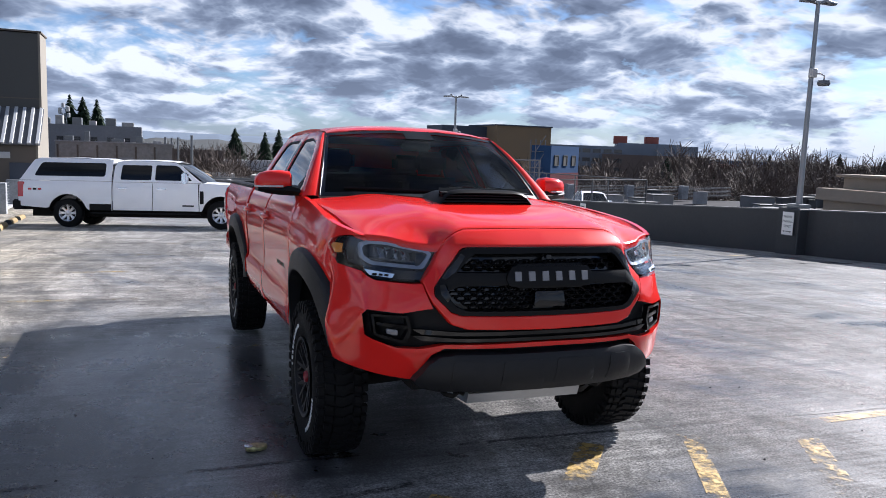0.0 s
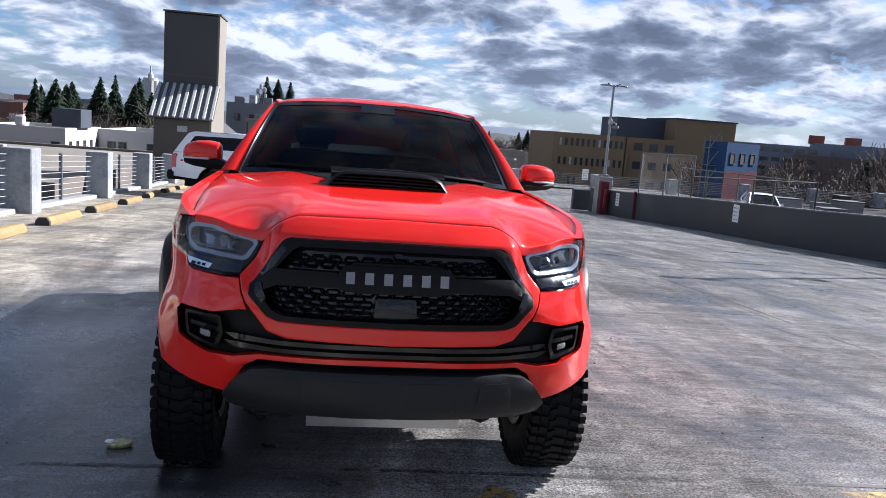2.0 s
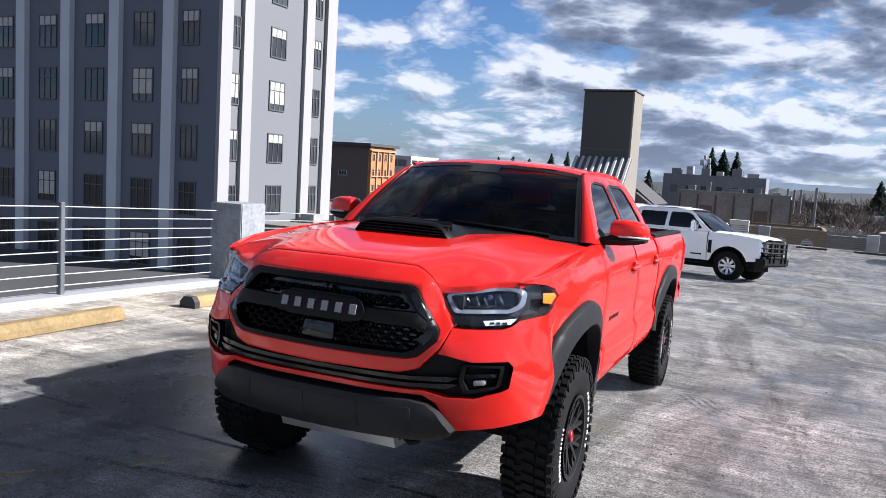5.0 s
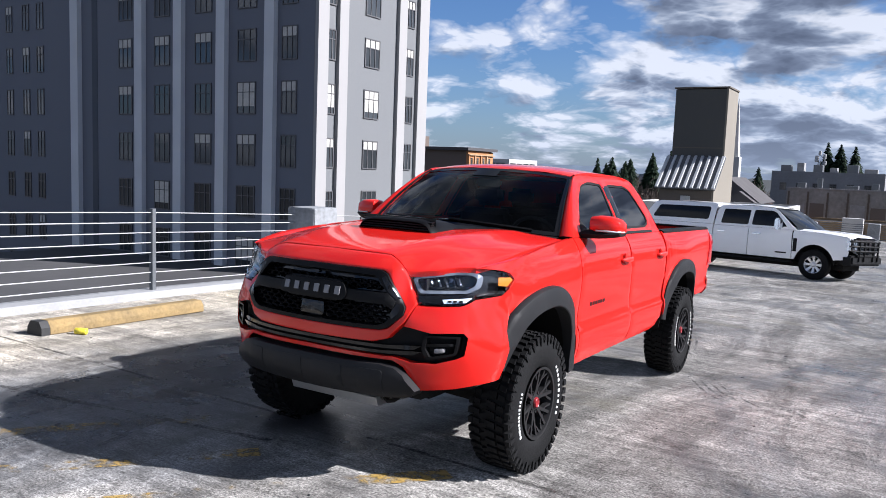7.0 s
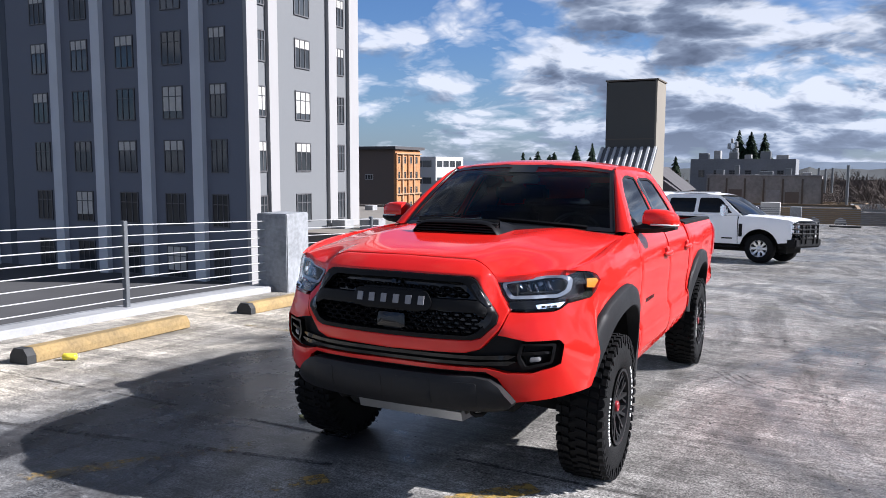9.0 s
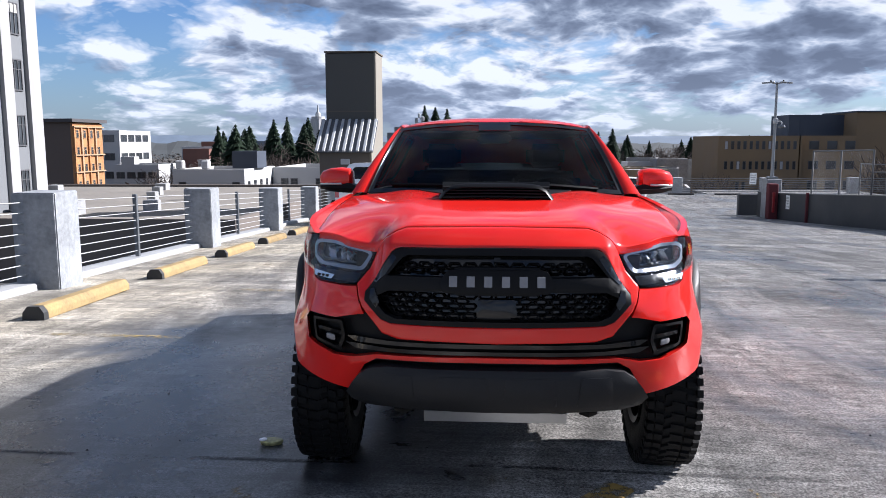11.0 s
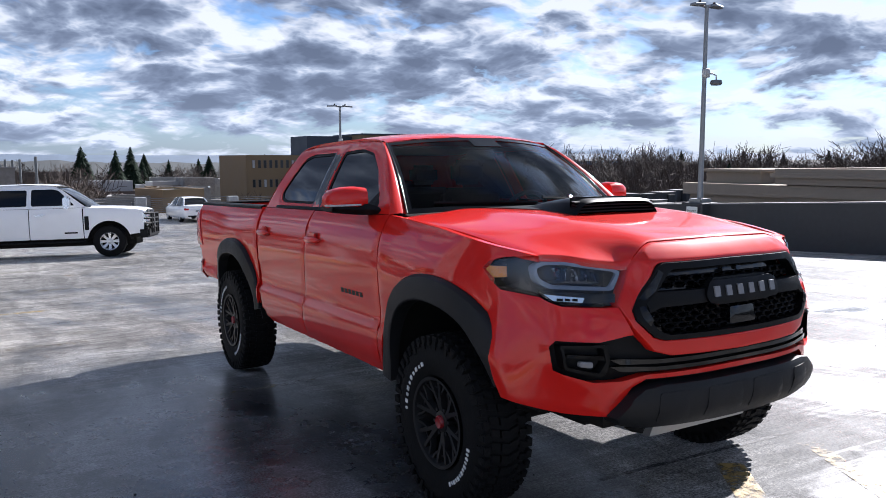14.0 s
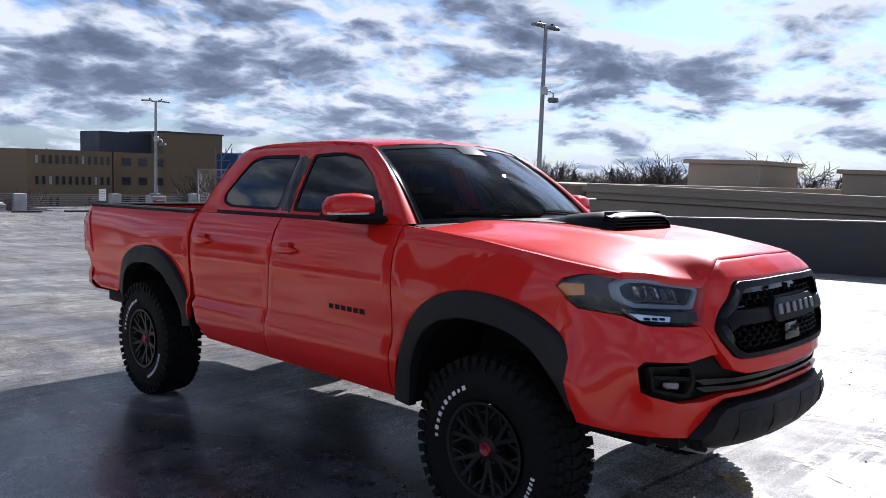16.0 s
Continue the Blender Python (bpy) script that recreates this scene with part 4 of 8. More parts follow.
for x0, x1, y0 in ((0.0, 7.0, 0.0), (3.6, 6.8, -1.6)):
    bm = bmesh.new()
    prism(bm, [(x0 - 0.3, -1.25), (x1 + 0.3, -1.25), ((x0 + x1) / 2, -1.25 + (x1 - x0) * 0.42)], y0 - 0.3, 10.2, "y")
    part("gable_roof", bm, SLATE_ROOF, e, "dark shingle gable")
part("porch_wall", boxed(3.7, 6.7, -1.6, 0, GROUND_Z, -1.25), BRICK_W, e)
e = building("tan_store", -8.6, -1.0, 70, 84, GROUND_Z, -4.0, MALL_W, ROOF_FLAT, "tan block with round-headed windows")
for k in range(4):
    window(e, "y", 1.2 + k * 1.7, -6.0, 0.9, 1.6, -0.02, (2, 2), frame_mat=WHITE_W)
for k in range(26):
    x, y = rng.uniform(-10, 60), rng.uniform(150, 420)
    w, d, h = rng.uniform(6, 20), rng.uniform(6, 14), rng.uniform(3, 7)
    building("town_house", x, x + w, y, y + d, GROUND_Z, GROUND_Z + h, rng.choice((WHITE_W, BRICK_W, CONCRETE, BROWN_W, STONE_W)), rng.choice((SLATE_ROOF, ROOF_FLAT, CONCRETE)), "small distant town house", rng.uniform(-20, 20), 0.3)
for k in range(16):
    x, y = rng.uniform(-150, -60), rng.uniform(200, 420)
    w, d, h = rng.uniform(8, 20), rng.uniform(6, 14), rng.uniform(7, 15)
    building("town_house", x, x + w, y, y + d, GROUND_Z, GROUND_Z + h, rng.choice((WHITE_W, BRICK_W, HOSP_W, WHITE_W)), rng.choice((SLATE_ROOF, ROOF_FLAT)), "small distant town house", rng.uniform(-20, 20), 0.3)

for k in range(22):
    b, y = radians(rng.uniform(-3.0, 14.0)), rng.uniform(105, 190)
    x = 1.5 + y * math.tan(b)
    w, d, h = rng.uniform(5, 12), rng.uniform(5, 9), rng.uniform(8.0, 11.2)
    building("town_house", x, x + w, y, y + d, GROUND_Z, GROUND_Z + h, rng.choice((WHITE_W, STONE_W, CONCRETE, TAN_W, BROWN_W)), rng.choice((SLATE_ROOF, CONCRETE, DARK_ROOF)), "low town building with a flat roof", rng.uniform(-14, 14), 0.3)

# tan office building with the navy penthouse
e = building("tan_office", 38.4, 61.2, 134.5, 150, GROUND_Z, 2.3, TAN_W, ROOF_FLAT, "long tan brick office building with rows of narrow windows", parapet_h=0.4)
part("return_wall", boxed(13.0, 13.5, -1.6, 0, GROUND_Z, 2.3), TAN_W, e)
part("bay", boxed(0, 13.2, -1.6, 0, GROUND_Z, 2.3), TAN_W, e)
for z in (0.75, -2.55, -5.9):
    for k in range(12):
        if z < -5 and k not in (2, 3, 8):
            continue
        window(e, "y", 1.3 + k * 1.0, z, 0.5, 1.35, -1.62, (1, 1), glass_mat=WHITE_PAINT if (k + int(z)) % 7 == 0 else None)
    for k in range(3):
        window(e, "y", 16.0 + k * 2.9, z, 1.6, 1.4, -0.02, (1, 1))
part("penthouse", boxed(13.6, 26.5, 5.2, 14, 2.0, 5.9), NAVY_W, e, "navy clad penthouse")
part("tall_wing", boxed(22.8, 34.2, 0.4, 14, GROUND_Z, 6.1), TAN_W, e, "taller blank tan wing")
part("wing_coping", boxed(22.6, 34.4, 0.2, 14.1, 6.1, 6.35), NAVY_W, e)
e = thing("scaffold_stair", pose(33.2, 64.5, 0), "steel scaffold stair on the tan wing", "stair")
bm = bmesh.new()
for x in (0, 1.0):
    for y in (0, 1.0):
        tube(bm, [(x, y, GROUND_Z), (x, y, 2.6)], 0.05, 4)
for k in range(8):
    box(bm, 0, 1, 0, 1, -9 + k * 1.5, -8.95 + k * 1.5)
    tube(bm, [(0, 0, -9 + k * 1.5), (1, 0, -7.5 + k * 1.5)], 0.04, 4)
part("frame", bm, POST_GREY, e)
e = building("blue_building", 34.5, 41.0, 63.9, 65.9, GROUND_Z, 2.1, BLUE_W, ROOF_FLAT, "blue clad building with a maroon base", 37.0)
part("maroon_base", boxed(-0.02, 6.55, -0.04, 0, GROUND_Z, -0.4), MAROON_W, e, "maroon lower wall")
for x in (1.2, 3.2, 5.2):
    window(e, "y", x, 0.75, 0.95, 1.0, -0.02, (1, 1), glass_mat=STOP_BLACK, frame_mat=STOP_BLACK)

# slate hospital on the hill
hosp = thing("hospital", pose(96, 184, 0, 0, 0, -30), "slate-grey hospital complex with red roof plant", "building")
for x0, x1, y, z1, mm in ((0, 24, 0, 3.6, HOSP_W), (16, 42, -4, 1.6, BROWN_W), (20, 36, 2, 4.6, HOSP_W), (30, 40, 1, 4.2, HOSP_W), (42, 50, 2, 0.0, MAROON_W), (-4, 9, 4, 3.0, HOSP_W)):
    part("block", boxed(x0, x1, y, y + 18, GROUND_Z, z1), mm, hosp)
for x in (19, 27):
    part("roof_plant", boxed(x, x + 3.4, 4, 8, 4.4, 6.4), RED_BOX, hosp, "red roof plant room")
for k in range(8):
    for z in (2.3, 0.0, -2.2):
        window(hosp, "y", 1.6 + k * 2.6, z, 2.0, 1.0, -0.02 if k < 6 else -4.02, (1, 1))
for k in range(8):
    x, y = 120 + k * 14, 300 - k * 9
    building("far_office", x + 60, x + 60 + rng.uniform(10, 24), y, y + 12, GROUND_Z, rng.uniform(-2, 1.5), HOSP_W, ROOF_FLAT, "distant dark office building")

# beige mall over the dark wall
mall = building("mall", 30, 75, -25, 23.2, GROUND_Z, 1.05, MALL_W, ROOF_FLAT, "beige stucco mall with a moulded cornice and roof boxes", parapet_h=0.7, overhang=0.35)
part("cornice", boxed(-0.5, 0.0, -0.5, 48.7, 0.65, 0.85), MALL_W, mall)
part("cornice", boxed(-0.2, 0.0, -0.3, 48.4, -0.2, 0.3), MALL_W, mall)
for x0, x1, y0, y1, z in ((21.4, 28, 49.5, 54.8, 2.55), (25.3, 32, 38.0, 45.5, 2.15)):
    rb = part("roof_box", boxed(x0, x1, y0, y1, -1, z, 0.03), MALL_W, mall, "beige roof box")
    part("box_cap", boxed(x0 - 0.3, x1 + 0.3, y0 - 0.3, y1 + 0.3, z, z + 0.3, 0.03), MALL_W, rb)
wing = part("lower_wing", boxed(6.2, 22, 48.0, 59.2, GROUND_Z, -0.1), MALL_W, mall, "lower beige wing")
part("cornice", boxed(5.9, 22.3, 48.6, 59.5, -0.6, 0.06), MALL_W, wing)
part("roof_box", boxed(7.7, 14, 55.4, 59.3, 0.06, 0.72, 0.02), MALL_W, wing)
part("box_cap", boxed(7.4, 14.3, 55.1, 59.6, 0.72, 0.88, 0.02), MALL_W, wing)
part("roof_sheet", boxed(9.0, 16.0, 49.5, 55.0, 0.06, 0.60), WHITE_W, wing, "pale roof sheet")
tagged(obj("lower_roof", boxed(29.2, 72, 38.7, 62, -2.9, -2.6), DARK_ROOF), "dark tar roof beside the far deck", "roof", kind="structure")
bm = boxed(16, 70, -14, 38.5, -4.3, -4.0)
tagged(obj("lower_roof", bm, DARK_ROOF), "lower flat roof beyond the dark wall", "roof", kind="structure")

# ---- the red pickup: y runs back from the front axle, z up from the ground ----
from mathutils.geometry import delaunay_2d_cdt


def inside(p, poly):
    c = False
    for (x0, y0), (x1, y1) in zip(poly, poly[1:] + poly[:1]):
        if (y0 > p[1]) != (y1 > p[1]) and p[0] < (x1 - x0) * (p[1] - y0) / (y1 - y0) + x0:
            c = not c
    return c


def dense(poly, step):
    out = []
    for a, b in zip(poly, poly[1:] + poly[:1]):
        n = max(1, int(math.hypot(b[0] - a[0], b[1] - a[1]) / step + 0.5))
        out += [(a[0] + (b[0] - a[0]) * i / n, a[1] + (b[1] - a[1]) * i / n) for i in range(n)]
    return out


def rounded(poly, r, n=3):
    """The polygon with its corners rounded."""
    out = []
    k = len(poly)
    for i in range(k):
        p, q, s = Vector(poly[i - 1]), Vector(poly[i]), Vector(poly[(i + 1) % k])
        a, b = (p - q), (s - q)
        d = min(r, a.length * 0.45, b.length * 0.45)
        a, b = q + a.normalized() * d, q + b.normalized() * d
        for j in range(n + 1):
            t = j / n
            m = a * (1 - t) ** 2 + q * 2 * t * (1 - t) + b * t * t
            out.append((m.x, m.y))
    return out


def panel(outer, surf, inward, holes=(), step=0.035, rim=0.02, soft=0.005, relax=0):
    """A sheet over the surface surf(u, v) within an outline, its edges turned inwards."""
    loops = [dense(list(l), step) for l in (outer, *holes)]
    pts, edges = [], []
    for l in loops:
        b = len(pts)
        pts += l
        edges += [(b + i, b + (i + 1) % len(l)) for i in range(len(l))]
    us, vs = [p[0] for p in loops[0]], [p[1] for p in loops[0]]
    nu, nv = int((max(us) - min(us)) / step) + 1, int((max(vs) - min(vs)) / step) + 1
    rim_pts = np.array(pts)
    for i in range(nu + 1):
        for j in range(nv + 1):
            p = (min(us) + i * step + 0.0007, min(vs) + j * step + 0.0003)
            if inside(p, loops[0]) and not any(inside(p, h) for h in loops[1:]) and ((rim_pts - p) ** 2).sum(1).min() > (0.55 * step) ** 2:
                pts.append(p)
    vv, _, ff, *_ = delaunay_2d_cdt([Vector(p) for p in pts], edges, [], 0, 1e-5)
    bm = bmesh.new()
    verts = [bm.verts.new(surf(p.x, p.y)) for p in vv]
    for f in ff:
        c = (sum(vv[i].x for i in f) / 3, sum(vv[i].y for i in f) / 3)
        if inside(c, loops[0]) and not any(inside(c, h) for h in loops[1:]):
            bm.faces.new([verts[i] for i in f])
    for v in [v for v in bm.verts if not v.link_faces]:
        bm.verts.remove(v)
    relaxed(bm, relax)
    if rim:
        turn_in(bm, inward, rim, soft)
    return bm


def relaxed(bm, times):
    """Evens out a sheet's inner points and leaves its edges."""
    inner = [v for v in bm.verts if not any(len(e.link_faces) == 1 for e in v.link_edges)]
    for _ in range(times):
        bmesh.ops.smooth_vert(bm, verts=inner, factor=0.5, use_axis_x=True, use_axis_y=True, use_axis_z=True)


def turn_in(bm, inward, rim, soft=0.003):
    """Folds a sheet's free edges inwards."""
    inward = Vector(inward)
    border = [e for e in bm.edges if len(e.link_faces) == 1]
    back = {}
    for e in border:
        for v in e.verts:
            if v not in back:
                back[v] = bm.verts.new(v.co + inward * rim)
    for e in border:
        a, b = e.verts
        bm.faces.new((a, b, back[b], back[a]))
    for v in back:
        v.co += inward * soft
    return bm


RED = material("red_gloss_paint", (0.57, 0.0135, 0.0085), 0.45, vary=0.02, scale=2, coat=0.85, rough_vary=0.03, spec=0.02)
RED.node_tree.nodes["Principled BSDF"].inputs["Coat Roughness"].default_value = 0.07
RED_DARK = material("red_door_handle_paint", (0.62, 0.017, 0.010), 0.45, vary=0.02, coat=1.0, spec=0.15)
BLACK_PLASTIC = material("grained_black_plastic", (0.0075, 0.0078, 0.0085), 0.55, spec=0.13, vary=0.15, scale=3, fine=80, bump=0.12, bump_scale=300)
FLARE = material("charcoal_flare_plastic", (0.0135, 0.0140, 0.0155), 0.5, spec=0.2, vary=0.12, scale=3, bump=0.1, bump_scale=260)
GLOSS_BLACK = material("gloss_black", (0.004, 0.004, 0.0045), 0.14, vary=0.1, spec=0.3, coat=0.25, rough_vary=0.03)
SATIN_BLACK = material("satin_black_grille", (0.0050, 0.0050, 0.0056), 0.40, spec=0.13, vary=0.1)
DARK_UNDER = material("dirty_underbody", (0.010, 0.0095, 0.009), 0.8, spec=0.2, vary=0.3)
RUBBER = material("tyre_rubber", (0.0075, 0.0077, 0.0082), 0.75, spec=0.13, vary=0.25, scale=5, fine=60, bump=0.2, bump_scale=120)
RIM_BLACK = material("matte_black_rim", (0.020, 0.020, 0.021), 0.42, spec=0.2, metal=0.3, vary=0.15)
RED_CAP = material("red_hub_cap", (0.22, 0.010, 0.014), 0.35)
TYRE_WHITE = material("white_sidewall_lettering", (0.70, 0.70, 0.68), 0.7, vary=0.08)
CHROME = material("bright_chrome", (0.75, 0.76, 0.78), 0.12, metal=1.0, vary=0.04, rough_vary=0.04)
SILVER = material("brushed_silver_plate", (0.48, 0.49, 0.50), 0.38, metal=0.8, vary=0.1)
LAMP_CLEAR = pane("lamp_lens", (0.90, 0.94, 0.98), 0.05)
GUIDE = material("frosted_light_guide", (0.20, 0.22, 0.26), 0.3, metal=0.3)
SMOKED = material("smoked_lamp_chrome", (0.30, 0.32, 0.36), 0.22, metal=0.9, vary=0.2, scale=8)
LAMP_DARK = material("dark_lamp_housing", (0.020, 0.022, 0.027), 0.22, spec=0.3, vary=0.3, scale=9)
AMBER = material("amber_lens", (0.60, 0.20, 0.02), 0.18, vary=0.1, scale=20, coat=0.5)
TAIL_RED = material("red_tail_lens", (0.45, 0.01, 0.015), 0.12, vary=0.1, coat=0.7)
BADGE_BLUE = material("pale_blue_badge", (0.55, 0.68, 0.85), 0.3)
LETTER_GREY = material("grey_badge_letter", (0.19, 0.19, 0.20), 0.45, metal=0.1)
LETTER_PALE = material("pale_lens", (0.45, 0.46, 0.47), 0.25)
SEAT = material("black_seat_fabric", (0.012, 0.012, 0.013), 0.8, spec=0.2, vary=0.15, scale=6)
CABIN = material("dark_cabin_trim", (0.014, 0.014, 0.015), 0.7, spec=0.2)
TINT = pane("tinted_side_glass", (0.018, 0.021, 0.025), 0.085)
SCREEN = pane("windscreen_glass", (0.60, 0.66, 0.65), 0.010)
REAR_TINT = pane("tinted_rear_glass", (0.16, 0.18, 0.19), 0.05)

BODY = [(0.44, 0.885), (0.50, 0.905), (0.56, 0.928), (0.64, 0.946), (0.70, 0.949), (0.735, 0.946), (0.775, 0.926), (0.82, 0.924), (0.95, 0.933), (1.08, 0.940), (1.17, 0.934), (1.25, 0.917), (1.31, 0.890), (1.36, 0.856), (1.50, 0.783), (1.62, 0.716), (1.72, 0.656), (1.78, 0.612), (1.83, 0.56)]


def side_x(y, z):
    x = curve(BODY, z)
    for c in (0.05, 3.33):
        x += 0.022 * math.exp(-(((y - c) / 0.55) ** 2)) * max(0.0, min(1.0, (1.30 - z) / 0.15))
    if y < -0.1 and z > 0.60:
        q = max(0.0, min(1.0, (z - 0.60) / 0.48))
        x -= 0.09 * ((-0.1 - y) / 0.4) ** 2 * q * q * (3 - 2 * q)
    if y > 2.66 and z > 1.1:
        x += 0.018 * min(1.0, (z - 1.1) / 0.25) * min(1.0, (y - 2.66) / 0.05)
    return x


def side(s, off=0.0):
    return lambda y, z: Vector((s * (side_x(y, z) + off), y, z))


NOSE = [(0.0, -0.935), (0.2, -0.93), (0.35, -0.912), (0.5, -0.872), (0.62, -0.825), (0.72, -0.768), (0.80, -0.70), (0.87, -0.615), (0.92, -0.53), (0.948, -0.45), (0.958, -0.36), (0.955, -0.20), (0.945, 0.0)]
NOSE_U = [0.0]
for (xa, ya), (xb, yb) in zip(NOSE, NOSE[1:]):
    NOSE_U.append(NOSE_U[-1] + math.hypot(xb - xa, yb - ya))
NX, NY = list(zip(NOSE_U, [p[0] for p in NOSE])), list(zip(NOSE_U, [p[1] for p in NOSE]))
SET_BACK = [(0.42, 0.10), (0.50, 0.065), (0.58, 0.035), (0.70, 0.012), (0.80, 0.0), (0.90, 0.002), (1.0, 0.014), (1.08, 0.030), (1.15, 0.047), (1.19, 0.060), (1.215, 0.084), (1.245, 0.122), (1.268, 0.158), (1.30, 0.21)]


def nose(u, z, off=0.0):
    """The front's curved face: u runs round it from the middle."""
    s, u = (-1 if u < 0 else 1), abs(u)
    x, y = curve(NX, u), curve(NY, u)
    t = Vector((curve(NX, u + 0.01) - x, curve(NY, u + 0.01) - y, 0)).normalized()
    n = Vector((t.y, -t.x, 0))
    p, q = max(0.0, min(1.0, (u - 0.465) / 0.10)), max(0.0, min(1.0, (z - 0.97) / 0.12))
    k = curve(SET_BACK, z) + 0.055 * p * p * (3 - 2 * p) * q * (1 - 0.6 * max(0.0, min(1.0, (z - 1.18) / 0.1))) - off
    turn = max(0.0, min(1.0, (u - 0.85) / 0.35))
    k = k * (1 - turn * 0.75)
    px, py = x - n.x * k, y - n.y * k
    if py > -0.64 and z > 0.78:
        w = min(1.0, (z - 0.78) / 0.22) * min(1.0, (py + 0.64) / 0.06)
        px += (min(px, side_x(py, z) - 0.002 + min(off, 0.004)) - px) * w
    return Vector((s * px, py, z))


def u_of(x):
    return lerp([(p[0], u) for p, u in zip(NOSE[:11], NOSE_U[:11])], x)


def u_side(y):
    return lerp([(p[1], u) for p, u in zip(NOSE, NOSE_U)], y)


def fx(*pts):
    return [(u_of(x), z) for x, z in pts]


def both(half):
    """The outline of a half that begins and ends on the middle line, made whole."""
    return list(half) + [(-x, z) for x, z in reversed(half) if abs(x) > 1e-6]


truck = thing("pickup_truck", on_deck(1.741, 4.08, 0.6), "bright red lifted crew-cab pickup with black grille, flares and knobbly tyres", "pickup truck")

# hood
HOOD_MID = [(-0.80, 1.258), (-0.745, 1.279), (-0.62, 1.308), (-0.40, 1.340), (-0.10, 1.366), (0.30, 1.384), (0.62, 1.380)]
HOOD_SIDE = [(-0.80, 1.180), (-0.55, 1.222), (-0.42, 1.243), (-0.30, 1.260), (0.0, 1.302), (0.30, 1.330), (0.62, 1.348)]


SEAM = [(0.0, 1.268), (0.2, 1.267), (0.36, 1.265), (0.42, 1.262), (0.455, 1.250), (0.498, 1.222), (0.522, 1.196), (0.540, 1.178), (0.60, 1.183), (0.70, 1.195), (0.80, 1.211), (0.875, 1.218)]
HOOD_EDGE = [nose(u_of(x), z) + Vector((0, 0.008, 0.005)) for x, z in SEAM]
EDGE_Y, EDGE_Z = [(p.x, p.y) for p in HOOD_EDGE], [(p.x, p.z) for p in HOOD_EDGE]


def hood_base(x, y):
    a = abs(x)
    m, e = curve(HOOD_MID, y), curve(HOOD_SIDE, y)
    z = m - (m - e) * min(1.2, a / 0.81) ** 2.6
    z += 0.011 * math.exp(-(((a - 0.46 - 0.10 * y) / 0.09) ** 2)) * max(0.0, min(1.0, (y + 0.75) / 0.5))
    return z - 0.010 * math.exp(-((a / 0.28) ** 4)) * max(0.0, min(1.0, (-0.1 - y) / 0.2))


def hood_z(x, y):
    """The hood's top, rolled down to its front edge."""
    a = min(abs(x), HOOD_EDGE[-1].x)
    d = max(0.0, y - lerp(EDGE_Y, a))
    k = max(0.0, 1 - d / 0.45)
    if k == 0.0:
        return hood_base(x, y)
    drop = 0.0
    for q in (-1.0, -0.5, 0.0, 0.5, 1.0):
        b = max(0.0, min(HOOD_EDGE[-1].x, a + q * d * 0.45))
        drop += (lerp(EDGE_Z, b) - hood_base(b, lerp(EDGE_Y, b))) / 5
    return hood_base(x, y) + drop * k * k


def hood_at(x, y):
    return Vector((x, y, hood_z(x, y)))


def hood_sheet():
    side_line = [(HOOD_EDGE[-1].y, HOOD_EDGE[-1].x), (-0.48, 0.812), (-0.2, 0.828), (0.2, 0.838), (0.55, 0.842)]
    back_line = [(0, 0.37), (0.45, 0.44), (0.70, 0.54), (0.842, 0.55)]
    w, y0, y1 = HOOD_EDGE[-1].x, HOOD_EDGE[0].y, 0.37
    rows = []
    for j in range(41):
        v = (j / 40) ** 1.5
        ys = side_line[0][0] + (0.55 - side_line[0][0]) * v
        right = Vector((lerp(side_line, ys), ys))
        r = []
        for i in range(-48, 49):
            t = abs(i) / 48
            f = Vector((w * t, lerp(EDGE_Y, w * t)))
            b = Vector((0.842 * t, lerp(back_line, 0.842 * t)))
            left = Vector((0, y0 + (y1 - y0) * v))
            c0, c1, c2, c3 = Vector((0, y0)), Vector((w, side_line[0][0])), Vector((0, y1)), Vector((0.842, 0.55))
            p = f * (1 - v) + b * v + left * (1 - t) + right * t - (c0 * (1 - t) * (1 - v) + c1 * t * (1 - v) + c2 * (1 - t) * v + c3 * t * v)
            r.append((math.copysign(p.x, i), p.y, hood_z(p.x, p.y)))
        rows.append(r)
    bm = bmesh.new()
    grid(bm, rows)
    relaxed(bm, 6)
    return turn_in(bm, (0, 0, -1), 0.03)


hood = part("hood", hood_sheet(), RED, truck, smooth=40)
half = [(0, 0.02), (0.235, 0.02), (0.30, 0.10), (0.40, 0.30), (0.43, 0.43), (0, 0.365)]
part("hood_decal", panel(both(half), lambda x, y: Vector((x, y, hood_z(x, y) + 0.004)), (0, 0, -1), rim=0.003, soft=0), SATIN_BLACK, hood, "matt black hood decal", smooth=40)
# scoop: a low hooded mouth
bm = bmesh.new()
rows = []
for y, w, h in ((-0.185, 0.275, 0.060), (-0.17, 0.285, 0.072), (-0.05, 0.29, 0.070), (0.10, 0.285, 0.045), (0.24, 0.26, 0.014), (0.30, 0.24, -0.01)):
    r = []
    for i in range(17):
        t = -1 + i / 8
        k = 1 - abs(t) ** 8
        x = w * t
        r.append((x, y, hood_z(x, y) - 0.004 + (h + 0.004) * k))
    rows.append(r)
grid(bm, rows)
scoop = part("hood_scoop", bm, SATIN_BLACK, hood, "black hood scoop", smooth=50)
bm = bmesh.new()
for i in range(4):
    z = 0.010 + i * 0.014
    for sx in (-1, 1):
        prism(bm, [(-0.175 + i * 0.006, z), (-0.13, z + 0.004), (-0.13, z + 0.009), (-0.175 + i * 0.006, z + 0.006)], 0, sx * 0.262, "x")
for v in bm.verts:
    v.co.z += hood_z(v.co.x, v.co.y)
part("scoop_slats", bm, BLACK_PLASTIC, hood, "black slats in the scoop mouth")
bm = bmesh.new()
